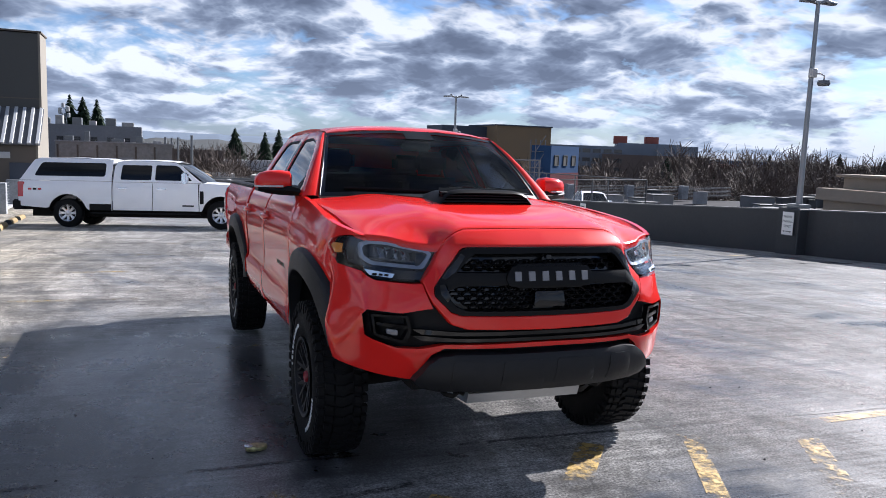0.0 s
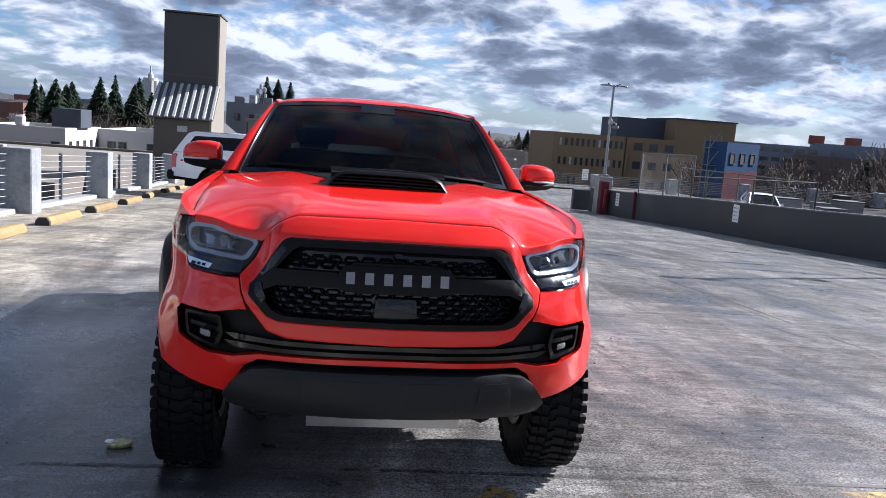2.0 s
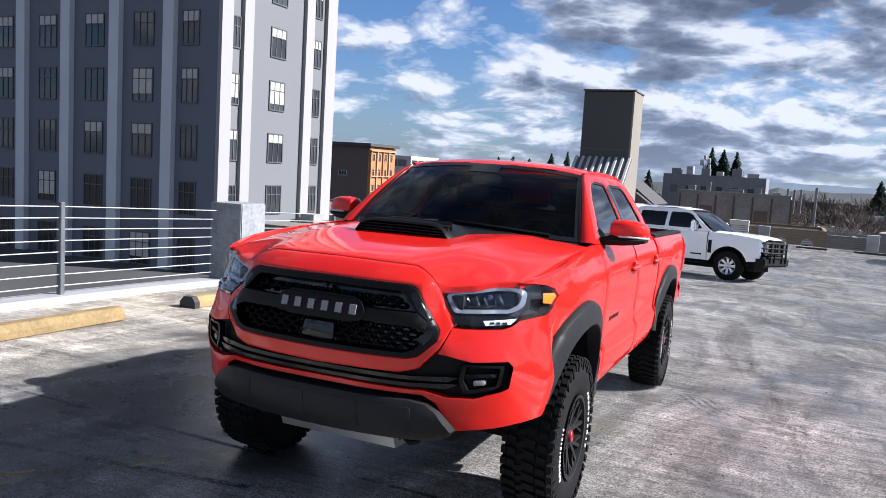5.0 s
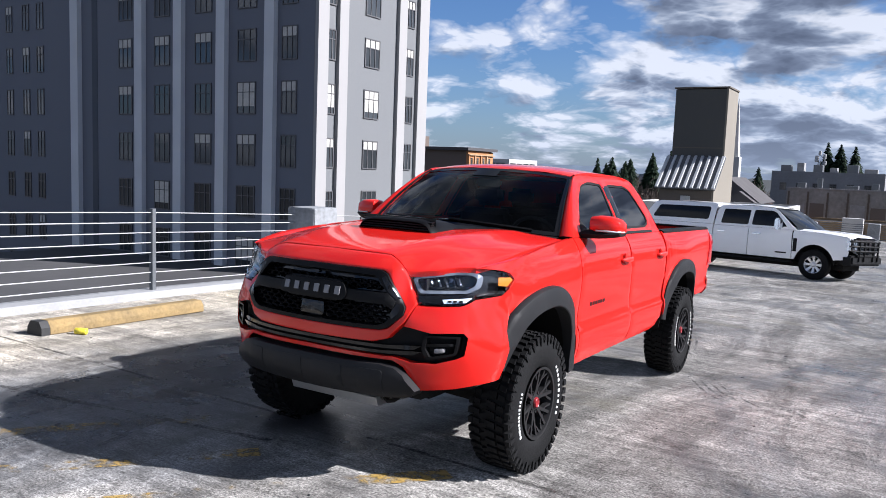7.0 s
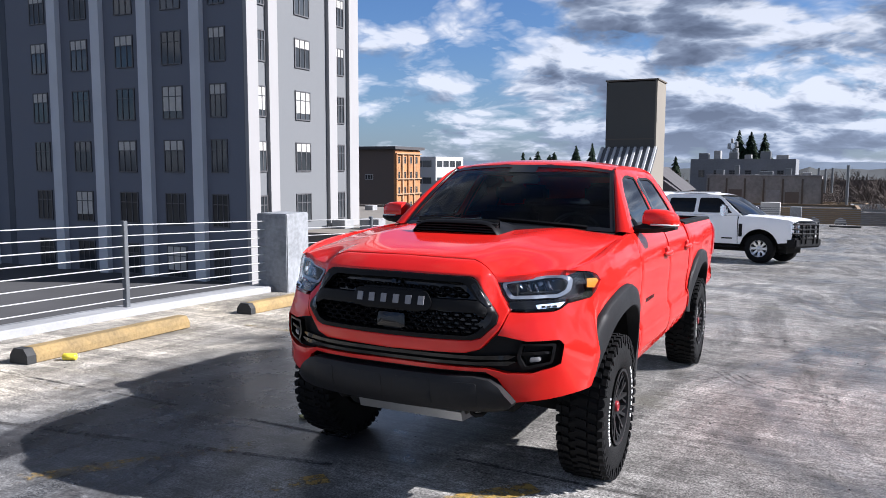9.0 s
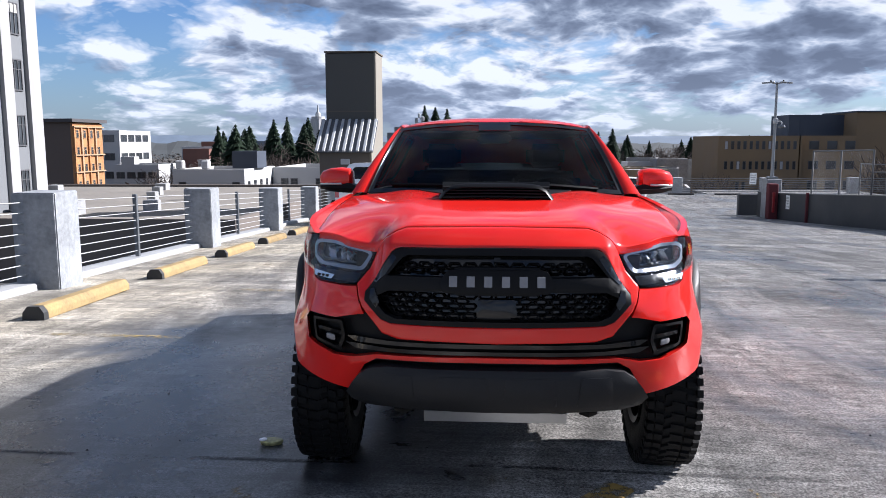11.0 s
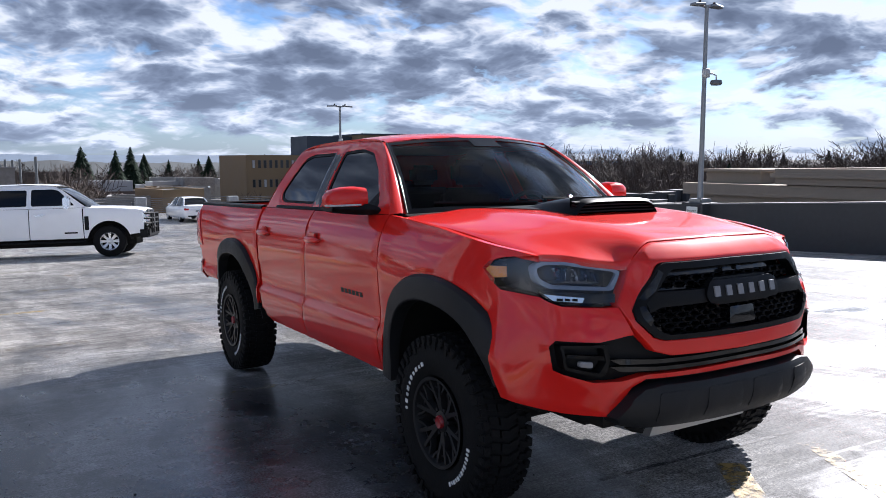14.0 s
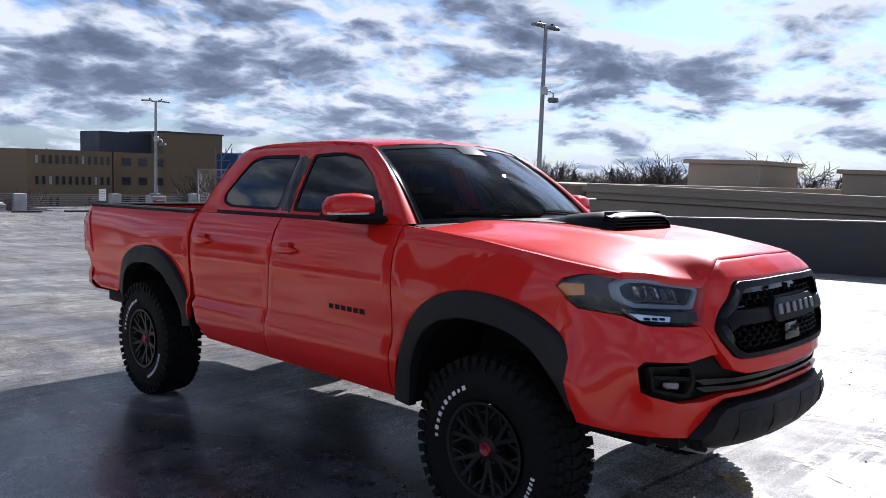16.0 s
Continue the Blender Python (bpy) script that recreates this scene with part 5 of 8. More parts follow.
grid(bm, [[(-0.265, -0.12, 1.35), (0.265, -0.12, 1.35)], [(-0.265, -0.12, 1.44), (0.265, -0.12, 1.44)]])
part("scoop_back", bm, GLOSS_BLACK, hood)

# grille surround, bumper, lower opening
outline = fx((0.43, 0.878), (0.475, 0.892), (0.548, 0.965), (0.552, 1.0), (0.445, 1.170), (0.41, 1.186))
inner = [(0, 0.872)] + outline + [(0, 1.190)]
# (inner from, inner to, outer from, outer to, steps)
LEGS = [((0, 0.872), (0.43, 0.878), (0, 0.806), (0.40, 0.814), 18), ((0.43, 0.878), (0.475, 0.892), (0.40, 0.814), (0.47, 0.834), 4), ((0.475, 0.892), (0.548, 0.965), (0.47, 0.834), (0.556, 0.932), 8), ((0.548, 0.965), (0.552, 1.0), (0.556, 0.932), (0.604, 1.026), 6), ((0.552, 1.0), (0.500, 1.083), (0.604, 1.026), (0.566, 1.088), 8), ((0.500, 1.083), (0.445, 1.170), (0.566, 1.088), (0.535, 1.168), 8), ((0.445, 1.170), (0.437, 1.176), (0.535, 1.168), (0.498, 1.217), 6), ((0.437, 1.176), (0.428, 1.182), (0.498, 1.217), (0.455, 1.246), 6), ((0.428, 1.182), (0.41, 1.186), (0.455, 1.246), (0.415, 1.260), 4), ((0.41, 1.186), (0, 1.190), (0.415, 1.260), (0, 1.267), 18)]
ring = []
for a0, a1, b0, b1, n in LEGS:
    for i in range(n):
        t = i / n
        p = Vector(a0).lerp(Vector(a1), t)
        ring.append((p, Vector(b0).lerp(Vector(b1), t)))
ring.append((Vector((0, 1.190)), Vector((0, 1.267))))
rows = []
for k in range(13):
    half = [a.lerp(b, k / 12) for a, b in ring]
    half = [(u_of(p.x), p.y) for p in half]
    rows.append([nose(u, z) for u, z in half] + [nose(-u, z) for u, z in reversed(half[1:-1])])
bm = bmesh.new()
grid(bm, rows, close=True)
part("grille_surround", turn_in(bm, (0, 1, 0), 0.05), RED, truck, smooth=60)

HL = fx((0.542, 1.168), (0.60, 1.175), (0.70, 1.187), (0.80, 1.204), (0.875, 1.211)) + [(u_side(-0.42), 1.203), (u_side(-0.35), 1.183), (u_side(-0.325), 1.157), (u_side(-0.36), 1.116), (u_side(-0.42), 1.074)] + fx((0.875, 1.055), (0.80, 1.024), (0.67, 1.020), (0.612, 1.028), (0.572, 1.088))
half = [(0, 0.746)] + fx((0.50, 0.740), (0.60, 0.718), (0.70, 0.716), (0.795, 0.748), (0.822, 0.765), (0.832, 0.86), (0.815, 0.885), (0.68, 0.880), (0.58, 0.903), (0.552, 0.906), (0.604, 1.014), (0.65, 1.012), (0.80, 1.017), (0.877, 1.050)) + [(u_side(-0.42), 1.069), (u_side(-0.362), 1.110), (u_side(-0.345), 1.05), (u_side(-0.40), 0.92), (u_side(-0.47), 0.69), (u_side(-0.50), 0.618)] + fx((0.80, 0.582), (0.638, 0.566), (0.555, 0.690), (0.50, 0.722)) + [(0, 0.724)]
bumper = part("front_bumper", panel(both(half), nose, (0, 1, 0), step=0.028, rim=0.05, relax=45), RED, truck, smooth=45)
half = [(0, 0.70)] + fx((0.55, 0.70), (0.70, 0.69), (0.85, 0.74), (0.86, 0.90), (0.56, 0.93), (0.48, 0.84), (0.40, 0.83)) + [(0, 0.83)]
part("lower_opening", panel(both(half), lambda u, z: nose(u, z, -0.055), (0, 1, 0), rim=0.01, soft=0), BLACK_PLASTIC, bumper, "black lower air opening", smooth=45)
for z0, z1, off in ((0.752, 0.768, -0.012), (0.780, 0.797, -0.018)):
    half = [(0, z0)] + fx((0.45, z0), (0.60, z0 + 0.004), (0.64, z0 + 0.025), (0.60, z1 + 0.01), (0.45, z1)) + [(0, z1)]
    part("cross_bar", panel(both(half), lambda u, z, o=off: nose(u, z, o), (0, 1, 0), rim=0.04), GLOSS_BLACK, bumper, "black bar", smooth=45)
for s in (-1, 1):
    o = [(s * u, z) for u, z in rounded(fx((0.665, 0.735), (0.79, 0.765), (0.805, 0.865), (0.655, 0.868), (0.64, 0.80)), 0.012)]
    h = [(s * u, z) for u, z in rounded(fx((0.678, 0.752), (0.782, 0.776), (0.793, 0.854), (0.666, 0.857), (0.655, 0.80)), 0.010)]
    fog = part("fog_bezel", panel(o, lambda u, z: nose(u, z, -0.008), (0, 1, 0), holes=[h], step=0.02, rim=0.045), SATIN_BLACK, bumper, "black fog lamp bezel", smooth=45)
    o = [(s * u, z) for u, z in fx((0.66, 0.805), (0.785, 0.815), (0.785, 0.828), (0.66, 0.822))]
    part("fog_bar", panel(o, lambda u, z: nose(u, z, -0.015), (0, 1, 0), step=0.02, rim=0.03), SATIN_BLACK, fog)
    o = [(s * u, z) for u, z in rounded(fx((0.70, 0.772), (0.745, 0.776), (0.745, 0.799), (0.70, 0.797)), 0.008)]
    part("fog_lamp", panel(o, lambda u, z: nose(u, z, -0.02), (0, 1, 0), step=0.015, rim=0.02), LETTER_GREY, fog, "small clear fog lamp", smooth=45)

# skid panel with raised pads and silver plate
half = [(0, 0.700)] + fx((0.44, 0.700), (0.515, 0.688), (0.56, 0.655), (0.622, 0.572), (0.605, 0.540), (0.53, 0.520)) + [(0, 0.516)]
skid = part("skid_panel", panel(both(half), lambda u, z: nose(u, z, 0.032 + 0.025 * math.sin(math.pi * max(0, min(1, (z - 0.49) / 0.21)))), (0, 1, 0), step=0.028, rim=0.10), FLARE, truck, "charcoal plastic lower bumper panel", smooth=45)
for c, w in ((-0.40, 0.15), (-0.135, 0.22), (0.135, 0.22), (0.40, 0.15)):
    o = rounded([(c - w / 2, 0.545), (c + w / 2, 0.545), (c + w / 2 - 0.012, 0.672), (c - w / 2 + 0.012, 0.672)], 0.015)
    part("pad", panel(o, lambda u, z: nose(u, z, 0.038 + 0.025 * math.sin(math.pi * max(0, min(1, (z - 0.49) / 0.21)))), (0, 1, 0), step=0.03, rim=0.015, soft=0.004), FLARE, skid, smooth=45)
bm = bmesh.new()
prism(bm, [(-0.70, 0.475), (-0.72, 0.455), (-0.70, 0.405), (0.1, 0.36), (0.1, 0.38), (-0.66, 0.43)], -0.31, 0.31, "x")
part("skid_plate", bm, SILVER, truck, "bare metal skid plate")
for s in (-1, 1):
    bm = bmesh.new()
    tube(bm, [(s * 0.37, -0.68, 0.47), (s * 0.37, -0.72, 0.465), (s * 0.40, -0.74, 0.46), (s * 0.43, -0.72, 0.465), (s * 0.43, -0.68, 0.47)], 0.012, 6)
    part("tow_hook", bm, DARK_UNDER, truck, smooth=60)

def gx(*pts):
    return [(u_of(x), z) for x, z in pts]


# grille
grille = part("grille_frame", panel(both([(0, 0.874)] + gx((0.43, 0.880), (0.472, 0.894), (0.545, 0.966), (0.549, 1.0), (0.443, 1.168), (0.409, 1.184)) + [(0, 1.188)]), lambda u, z: nose(u, z, 0.012), (0, 1, 0), holes=[both([(0, 0.896)] + gx((0.41, 0.900), (0.455, 0.918), (0.503, 0.972), (0.498, 1.02), (0.395, 1.145), (0.37, 1.158)) + [(0, 1.161)])], step=0.018, rim=0.055, soft=0.002), SATIN_BLACK, truck, "satin black grille frame", smooth=40)
part("grille_backing", panel(both([(0, 0.89)] + gx((0.44, 0.90), (0.51, 0.98), (0.41, 1.16)) + [(0, 1.17)]), lambda u, z: nose(u, z, -0.05), (0, 1, 0), rim=0, soft=0), GLOSS_BLACK, grille)
bm = bmesh.new()
hole = both([(0, 0.900)] + gx((0.42, 0.902), (0.485, 0.975), (0.48, 1.02), (0.385, 1.125)) + [(0, 1.135)])
row = 0
z = 0.912
while z < 1.175:
    n = 0
    u = -0.5 + (0.0325 if row % 2 else 0.0)
    while u < 0.5:
        if inside((u, z), hole) and not (0.995 < z < 1.085) and not (abs(u) < 0.085 and z < 0.99 and z > 0.91):
            ring_o = [(u - 0.0315, z), (u - 0.019, z + 0.0145), (u + 0.019, z + 0.0145), (u + 0.0315, z), (u + 0.019, z - 0.0145), (u - 0.019, z - 0.0145)]
            ring_i = [(u - 0.023, z), (u - 0.015, z + 0.0085), (u + 0.015, z + 0.0085), (u + 0.023, z), (u + 0.015, z - 0.0085), (u - 0.015, z - 0.0085)]
            a = [bm.verts.new(nose(p, q, -0.016)) for p, q in ring_o]
            b = [bm.verts.new(nose(p, q, -0.010)) for p, q in ring_i]
            c = [bm.verts.new(nose(p, q, -0.045)) for p, q in ring_i]
            for i in range(6):
                j = (i + 1) % 6
                bm.faces.new((a[i], a[j], b[j], b[i]))
                bm.faces.new((b[i], b[j], c[j], c[i]))
        u += 0.065
    z += 0.0205
    row += 1
tagged(part("honeycomb", bm, SATIN_BLACK, grille, "black honeycomb mesh"), kind="stuff")
half = [(0, 1.002)] + gx((0.16, 1.002), (0.20, 1.018), (0.44, 1.012), (0.490, 0.990), (0.500, 1.03), (0.455, 1.072), (0.21, 1.072), (0.165, 1.112)) + [(0, 1.114)]
bar = part("centre_bar", panel(both(half), lambda u, z: nose(u, z, 0.018), (0, 1, 0), step=0.025, rim=0.05, soft=0.006), BLACK_PLASTIC, grille, "black centre bar of the grille", smooth=40)
plate = rounded([(-0.215, 1.012), (0.215, 1.012), (0.232, 1.05), (0.20, 1.105), (-0.20, 1.105), (-0.232, 1.05)], 0.02)
part("badge_plate", panel(plate, lambda u, z: nose(u, z, 0.030), (0, 1, 0), step=0.025, rim=0.015, soft=0.004), SATIN_BLACK, bar, smooth=40)


def bars(parent, strokes, at, mat, name="badge_letter", label="", d=0.006, out=(0, -1, 0)):
    """Raised strokes: each a polygon in the surface's own two measures."""
    for st in strokes:
        part(name, panel(st, at, Vector(out) * -1, step=0.03, rim=d, soft=0.0), mat, parent, label)


# the maker's name stands as six plain upright blocks
for k in range(6):
    c = -0.175 + k * 0.070
    bars(bar, [[(c - 0.016, 1.039), (c + 0.016, 1.039), (c + 0.016, 1.081), (c - 0.016, 1.081)]], lambda u, z: nose(u, z, 0.036), LETTER_GREY, label="plain grey badge block" if k == 0 else "")
part("sensor_cover", panel(rounded([(-0.082, 0.915), (0.082, 0.915), (0.075, 0.985), (-0.075, 0.985)], 0.01), lambda u, z: nose(u, z, 0.004), (0, 1, 0), step=0.03, rim=0.04), GLOSS_BLACK, grille, "gloss black sensor cover", smooth=40)
part("front_camera", panel(rounded([(-0.014, 1.135), (0.014, 1.135), (0.014, 1.153), (-0.014, 1.153)], 0.005), lambda u, z: nose(u, z, 0.016), (0, 1, 0), step=0.02, rim=0.03), GLOSS_BLACK, grille)
for s in (-1, 1):
    for q in (0, 1):
        p = [[(0.460, 1.078), (0.503, 1.040), (0.520, 1.045), (0.438, 1.160), (0.418, 1.146)], [(0.492, 0.940), (0.522, 0.975), (0.528, 1.012), (0.508, 1.020), (0.478, 0.962)]][q]
        o = [(s * u, z) for u, z in gx(*p)]
        part("grille_wing", panel(o, lambda u, z: nose(u, z, 0.0155), (0, 1, 0), step=0.02, rim=0.02, soft=0.003), GLOSS_BLACK, grille, smooth=40)

# headlights
for s in (-1, 1):
    flip = lambda poly: [(s * u, z) for u, z in poly]
    head = part("headlight", panel(flip(HL), lambda u, z: nose(u, z, -0.055), (0, 1, 0), step=0.03, rim=0.02), LAMP_DARK, truck, "clear slim headlight with a black housing", smooth=45)
    part("lens", panel(flip(HL), lambda u, z: nose(u, z, 0.004), (0, 1, 0), step=0.028, rim=0.006, soft=0.002), LAMP_CLEAR, head, "clear lens", smooth=45).visible_shadow = False
    lo = rounded(fx((0.606, 1.074), (0.566, 1.148), (0.60, 1.163), (0.70, 1.175), (0.80, 1.190), (0.868, 1.192), (0.896, 1.172), (0.886, 1.112), (0.84, 1.082)), 0.02)
    li = rounded(fx((0.622, 1.088), (0.584, 1.142), (0.61, 1.151), (0.70, 1.162), (0.80, 1.177), (0.858, 1.179), (0.880, 1.164), (0.871, 1.122), (0.832, 1.096)), 0.016)
    part("light_guide", panel(flip(lo), lambda u, z: nose(u, z, -0.012), (0, 1, 0), holes=[flip(li)], step=0.02, rim=0.03), GUIDE, head, "pale light guide", smooth=45)
    for k in range(4):
        c = 0.640 + k * 0.052
        o = fx((c, 1.100), (c + 0.030, 1.100), (c + 0.044, 1.146 + k * 0.006), (c - 0.004, 1.142 + k * 0.006))
        part("reflector", panel(flip(o), lambda u, z: nose(u, z, -0.044 + 0.02 * math.sin(u * 130 + z * 60)), (0, 1, 0), step=0.012, rim=0.01), SMOKED, head, "smoked reflector", smooth=60)
    o = fx((0.630, 1.098), (0.850, 1.106), (0.850, 1.116), (0.622, 1.106))
    part("shelf", panel(flip(o), lambda u, z: nose(u, z, -0.025), (0, 1, 0), step=0.02, rim=0.025), GLOSS_BLACK, head)
    am = [(u_side(-0.445), 1.124), (u_side(-0.440), 1.168), (u_side(-0.36), 1.166), (u_side(-0.345), 1.150), (u_side(-0.385), 1.118)]
    part("amber_lamp", panel(flip(am), lambda u, z: nose(u, z, -0.006), (0, 1, 0), step=0.02, rim=0.02), AMBER, head, "amber side lamp", smooth=45)
    bz = fx((0.612, 1.032), (0.80, 1.030), (0.868, 1.056), (0.872, 1.078), (0.836, 1.072), (0.604, 1.064))
    part("lower_trim", panel(flip(bz), lambda u, z: nose(u, z, -0.004), (0, 1, 0), step=0.02, rim=0.02), GLOSS_BLACK, head, "gloss black lower trim", smooth=45)
    bd = fx((0.735, 1.034), (0.825, 1.040), (0.858, 1.064), (0.728, 1.052))
    badge = part("badge_strip", panel(flip(bd), lambda u, z: nose(u, z, 0.009), (0, 1, 0), step=0.02, rim=0.004), BADGE_BLUE, head, "pale blue badge strip")
    for c in (0.752, 0.776, 0.800):
        o = fx((c, 1.040), (c + 0.016, 1.041), (c + 0.016, 1.050), (c, 1.049))
        part("badge_mark", panel(flip(o), lambda u, z: nose(u, z, 0.012), (0, 1, 0), step=0.02, rim=0.002), SATIN_BLACK, badge)

# body sides
def arch(c, lo_front, lo_back, r=0.0):
    """The wheel arch's outer line, from its front foot over to its back foot."""
    pts = [(-0.490, lo_front), (-0.478, 0.73), (-0.425, 0.865), (-0.335, 0.985), (-0.18, 1.065), (0.02, 1.095), (0.20, 1.088), (0.37, 1.03), (0.50, 0.92), (0.58, 0.78), (0.615, 0.62), (0.618, lo_back)]
    return [(c + y * (1 - r / 0.6), 0.40 + (z - 0.40) * (1 - r / 0.68)) for y, z in pts]


FRONT_ARCH = arch(0.0, 0.69, 0.50)
REAR_ARCH = [(2 * 3.33 - y, z) for y, z in reversed(arch(3.33, 0.74, 0.58))]
REAR_ARCH = [(y - 0.02, z) for y, z in REAR_ARCH]

cab_outer = [(0.655, 1.352), (0.70, 1.405), (0.86, 1.555), (1.00, 1.665), (1.12, 1.740), (1.22, 1.775), (1.45, 1.792), (1.8, 1.800), (2.2, 1.795), (2.42, 1.775), (2.52, 1.735), (2.60, 1.60), (2.655, 1.45), (2.675, 1.352)]
win_f = rounded([(0.845, 1.388), (1.645, 1.388), (1.675, 1.728), (1.40, 1.735), (1.22, 1.705), (1.05, 1.605), (0.90, 1.465)], 0.03)
win_r = rounded([(1.79, 1.388), (1.815, 1.728), (2.22, 1.728), (2.33, 1.70), (2.40, 1.60), (2.475, 1.465), (2.44, 1.415), (2.34, 1.392)], 0.03)
for s in (-1, 1):
    inw = (-s, 0, 0)
    fender_low = [(y + 0.0, z) for y, z in FRONT_ARCH]
    o = [(-0.356, 1.112), (-0.318, 1.155), (-0.345, 1.188), (-0.41, 1.206), (-0.50, 1.214), (-0.552, 1.217), (-0.48, 1.232), (-0.2, 1.275), (0.1, 1.310), (0.4, 1.335), (0.648, 1.350), (0.648, 0.52), (0.618, 0.50)] + [(y, z - 0.03) for y, z in reversed(FRONT_ARCH[2:-1])] + [(-0.445, 0.82), (-0.40, 0.92), (-0.352, 1.05)]
    part("front_fender", panel(o, side(s), inw, step=0.035, rim=0.03, relax=24), RED, truck, smooth=45)
    # front door
    dl = [(0.658, 0.535), (1.762, 0.535), (1.768, 0.80), (1.745, 0.95), (1.715, 1.15), (1.705, 1.349), (0.658, 1.349)]
    door = part("front_door", panel(dl, side(s), inw, step=0.035, rim=0.03), RED, truck, smooth=45)
    dr = [(1.770, 0.535), (2.54, 0.56), (2.60, 0.64), (2.655, 0.80), (2.672, 1.0), (2.672, 1.349), (1.713, 1.349), (1.723, 1.15), (1.753, 0.95), (1.776, 0.80)]
    door_r = part("rear_door", panel(dr, side(s), inw, step=0.035, rim=0.03), RED, truck, smooth=45)
    for d, c in ((door, 1.555), (door_r, 2.50)):
        x = side_x(c, 1.172)
        bm = bmesh.new()
        r = []
        for i in range(11):
            t = -1 + i / 5
            w = 0.021 * math.sqrt(max(0.05, 1 - t**4))
            r.append([(s * (x + 0.012 + 0.026 * (1 - abs(t) ** 3) + 0.012 * math.cos(a)), c + 0.112 * t, 1.172 + w * math.sin(a)) for a in [k * math.tau / 10 for k in range(10)]])
        grid(bm, r, close=True)
        bm.faces.new([v for v in bm.verts[:10]])
        bm.faces.new([v for v in bm.verts[-10:]])
        box(bm, min(s * (x + 0.0), s * (x + 0.018)), max(s * (x + 0.0), s * (x + 0.018)), c - 0.05, c + 0.05, 1.145, 1.218, 0.006, 2)
        part("door_handle", bm, RED_DARK, d, "red door handle", smooth=50)
    # sill and cab upper
    o = [(0.648, 0.495), (2.50, 0.512), (2.60, 0.56), (2.54, 0.552), (0.648, 0.528)]
    part("sill", panel(o, side(s, -0.012), inw, step=0.04, rim=0.06), RED, truck, smooth=45)
    cab = part("cab_side", panel(cab_outer, side(s), inw, holes=[win_f, win_r], step=0.03, rim=0.03), RED, truck, smooth=45)
    for w in (win_f, win_r):
        cy, cz = sum(p[0] for p in w) / len(w), sum(p[1] for p in w) / len(w)
        big = [(cy + (y - cy) * 1.01, cz + (z - cz) * 1.02) for y, z in w]
        small = [(cy + (y - cy) * 0.955, cz + (z - cz) * 0.90) for y, z in w]
        part("window_seal", panel(big, side(s, -0.004), inw, holes=[small], step=0.03, rim=0.02), BLACK_PLASTIC, cab, "black window seal", smooth=45)
        part("side_window", panel(big, side(s, -0.014), inw, step=0.04, rim=0.004, soft=0), TINT, cab, "dark tinted window", smooth=45)
    o = [(1.655, 1.372), (1.79, 1.372), (1.812, 1.735), (1.685, 1.735)]
    part("door_pillar", panel(o, side(s, 0.003), inw, step=0.04, rim=0.01), GLOSS_BLACK, cab, "black pillar between the doors", smooth=45)
    o = [(0.80, 1.353), (2.46, 1.353), (2.47, 1.372), (0.80, 1.372)]
    part("belt_trim", panel(o, side(s, 0.004), inw, step=0.04, rim=0.01), BLACK_PLASTIC, cab, smooth=45)
    # door badge: plain dark blocks
    for k in range(6):
        c = 0.86 + k * 0.052
        o = [(c, 0.885), (c + 0.04, 0.885), (c + 0.04, 0.912), (c, 0.912)]
        part("badge_block", panel(o, side(s, 0.006), inw, step=0.03, rim=0.006), SATIN_BLACK, door, "plain black badge block")
    # bed side
    low = [(y, z - 0.03) for y, z in REAR_ARCH[2:-1]]
    o = [(2.700, 1.352), (2.700, 0.62)] + low + [(4.13, 0.70), (4.38, 0.76), (4.40, 0.92), (4.44, 0.94), (4.45, 1.342)]
    bedside = part("bed_side", panel(o, side(s), inw, step=0.04, rim=0.03), RED, truck, smooth=45)
    if s > 0:
        o = rounded([(2.80, 1.10), (2.98, 1.10), (2.98, 1.27), (2.80, 1.27)], 0.03)
        part("fuel_door", panel(o, side(s, 0.003), inw, step=0.03, rim=0.006, soft=0.002), RED, bedside, smooth=45)
    bm = bmesh.new()
    x = side_x(3.4, 1.345)
    prism(bm, [(s * (x - 0.115), 1.338), (s * (x + 0.004), 1.338), (s * (x + 0.002), 1.356), (s * (x - 0.02), 1.366), (s * (x - 0.115), 1.362)], 2.72, 4.44, "y")
    part("bed_rail_cap", bm, BLACK_PLASTIC, bedside, "black bed rail cap")
    o = [(4.30, 0.97), (4.445, 0.97), (4.46, 1.28), (4.39, 1.30), (4.33, 1.15)]
    part("tail_lamp", panel(o, side(s, 0.012), inw, step=0.03, rim=0.04), TAIL_RED, truck, "red tail lamp", smooth=45)
    # arch flares
    for name, line in (("front", FRONT_ARCH), ("rear", REAR_ARCH)):
        c = 0.0 if name == "front" else 3.33
        centre = Vector((c + 0.06 * (1 if name == "front" else -1), 0.46))
        fine_line = [Vector(p) for p in line]
        for _ in range(2):
            cut = [fine_line[0]]
            for a, b in zip(fine_line, fine_line[1:]):
                cut += [a.lerp(b, 0.25), a.lerp(b, 0.75)]
            fine_line = cut + [fine_line[-1]]
        rows = []
        for t, off in ((0.0, -0.004), (0.0, 0.012), (0.012, 0.030), (0.04, 0.038), (0.085, 0.045), (0.115, 0.050), (0.122, 0.046), (0.124, -0.03)):
            r = []
            for p in fine_line:
                d = (centre - p).normalized()
                foot = max(0.62, min(1.0, 0.62 + (p.y - 0.66) / 0.7)) if p.x < c else 1.0
                q = p + d * t * foot
                k = max(0.45, min(1.0, (p.y - 0.50) / 0.45)) if p.x < c else max(0.35, min(1.0, (p.y - 0.45) / 0.5))
                r.append((s * (side_x(q.x, max(0.80, min(q.y, 1.05))) + (off * k if off > 0 else off)), q.x, q.y))
            rows.append(r)
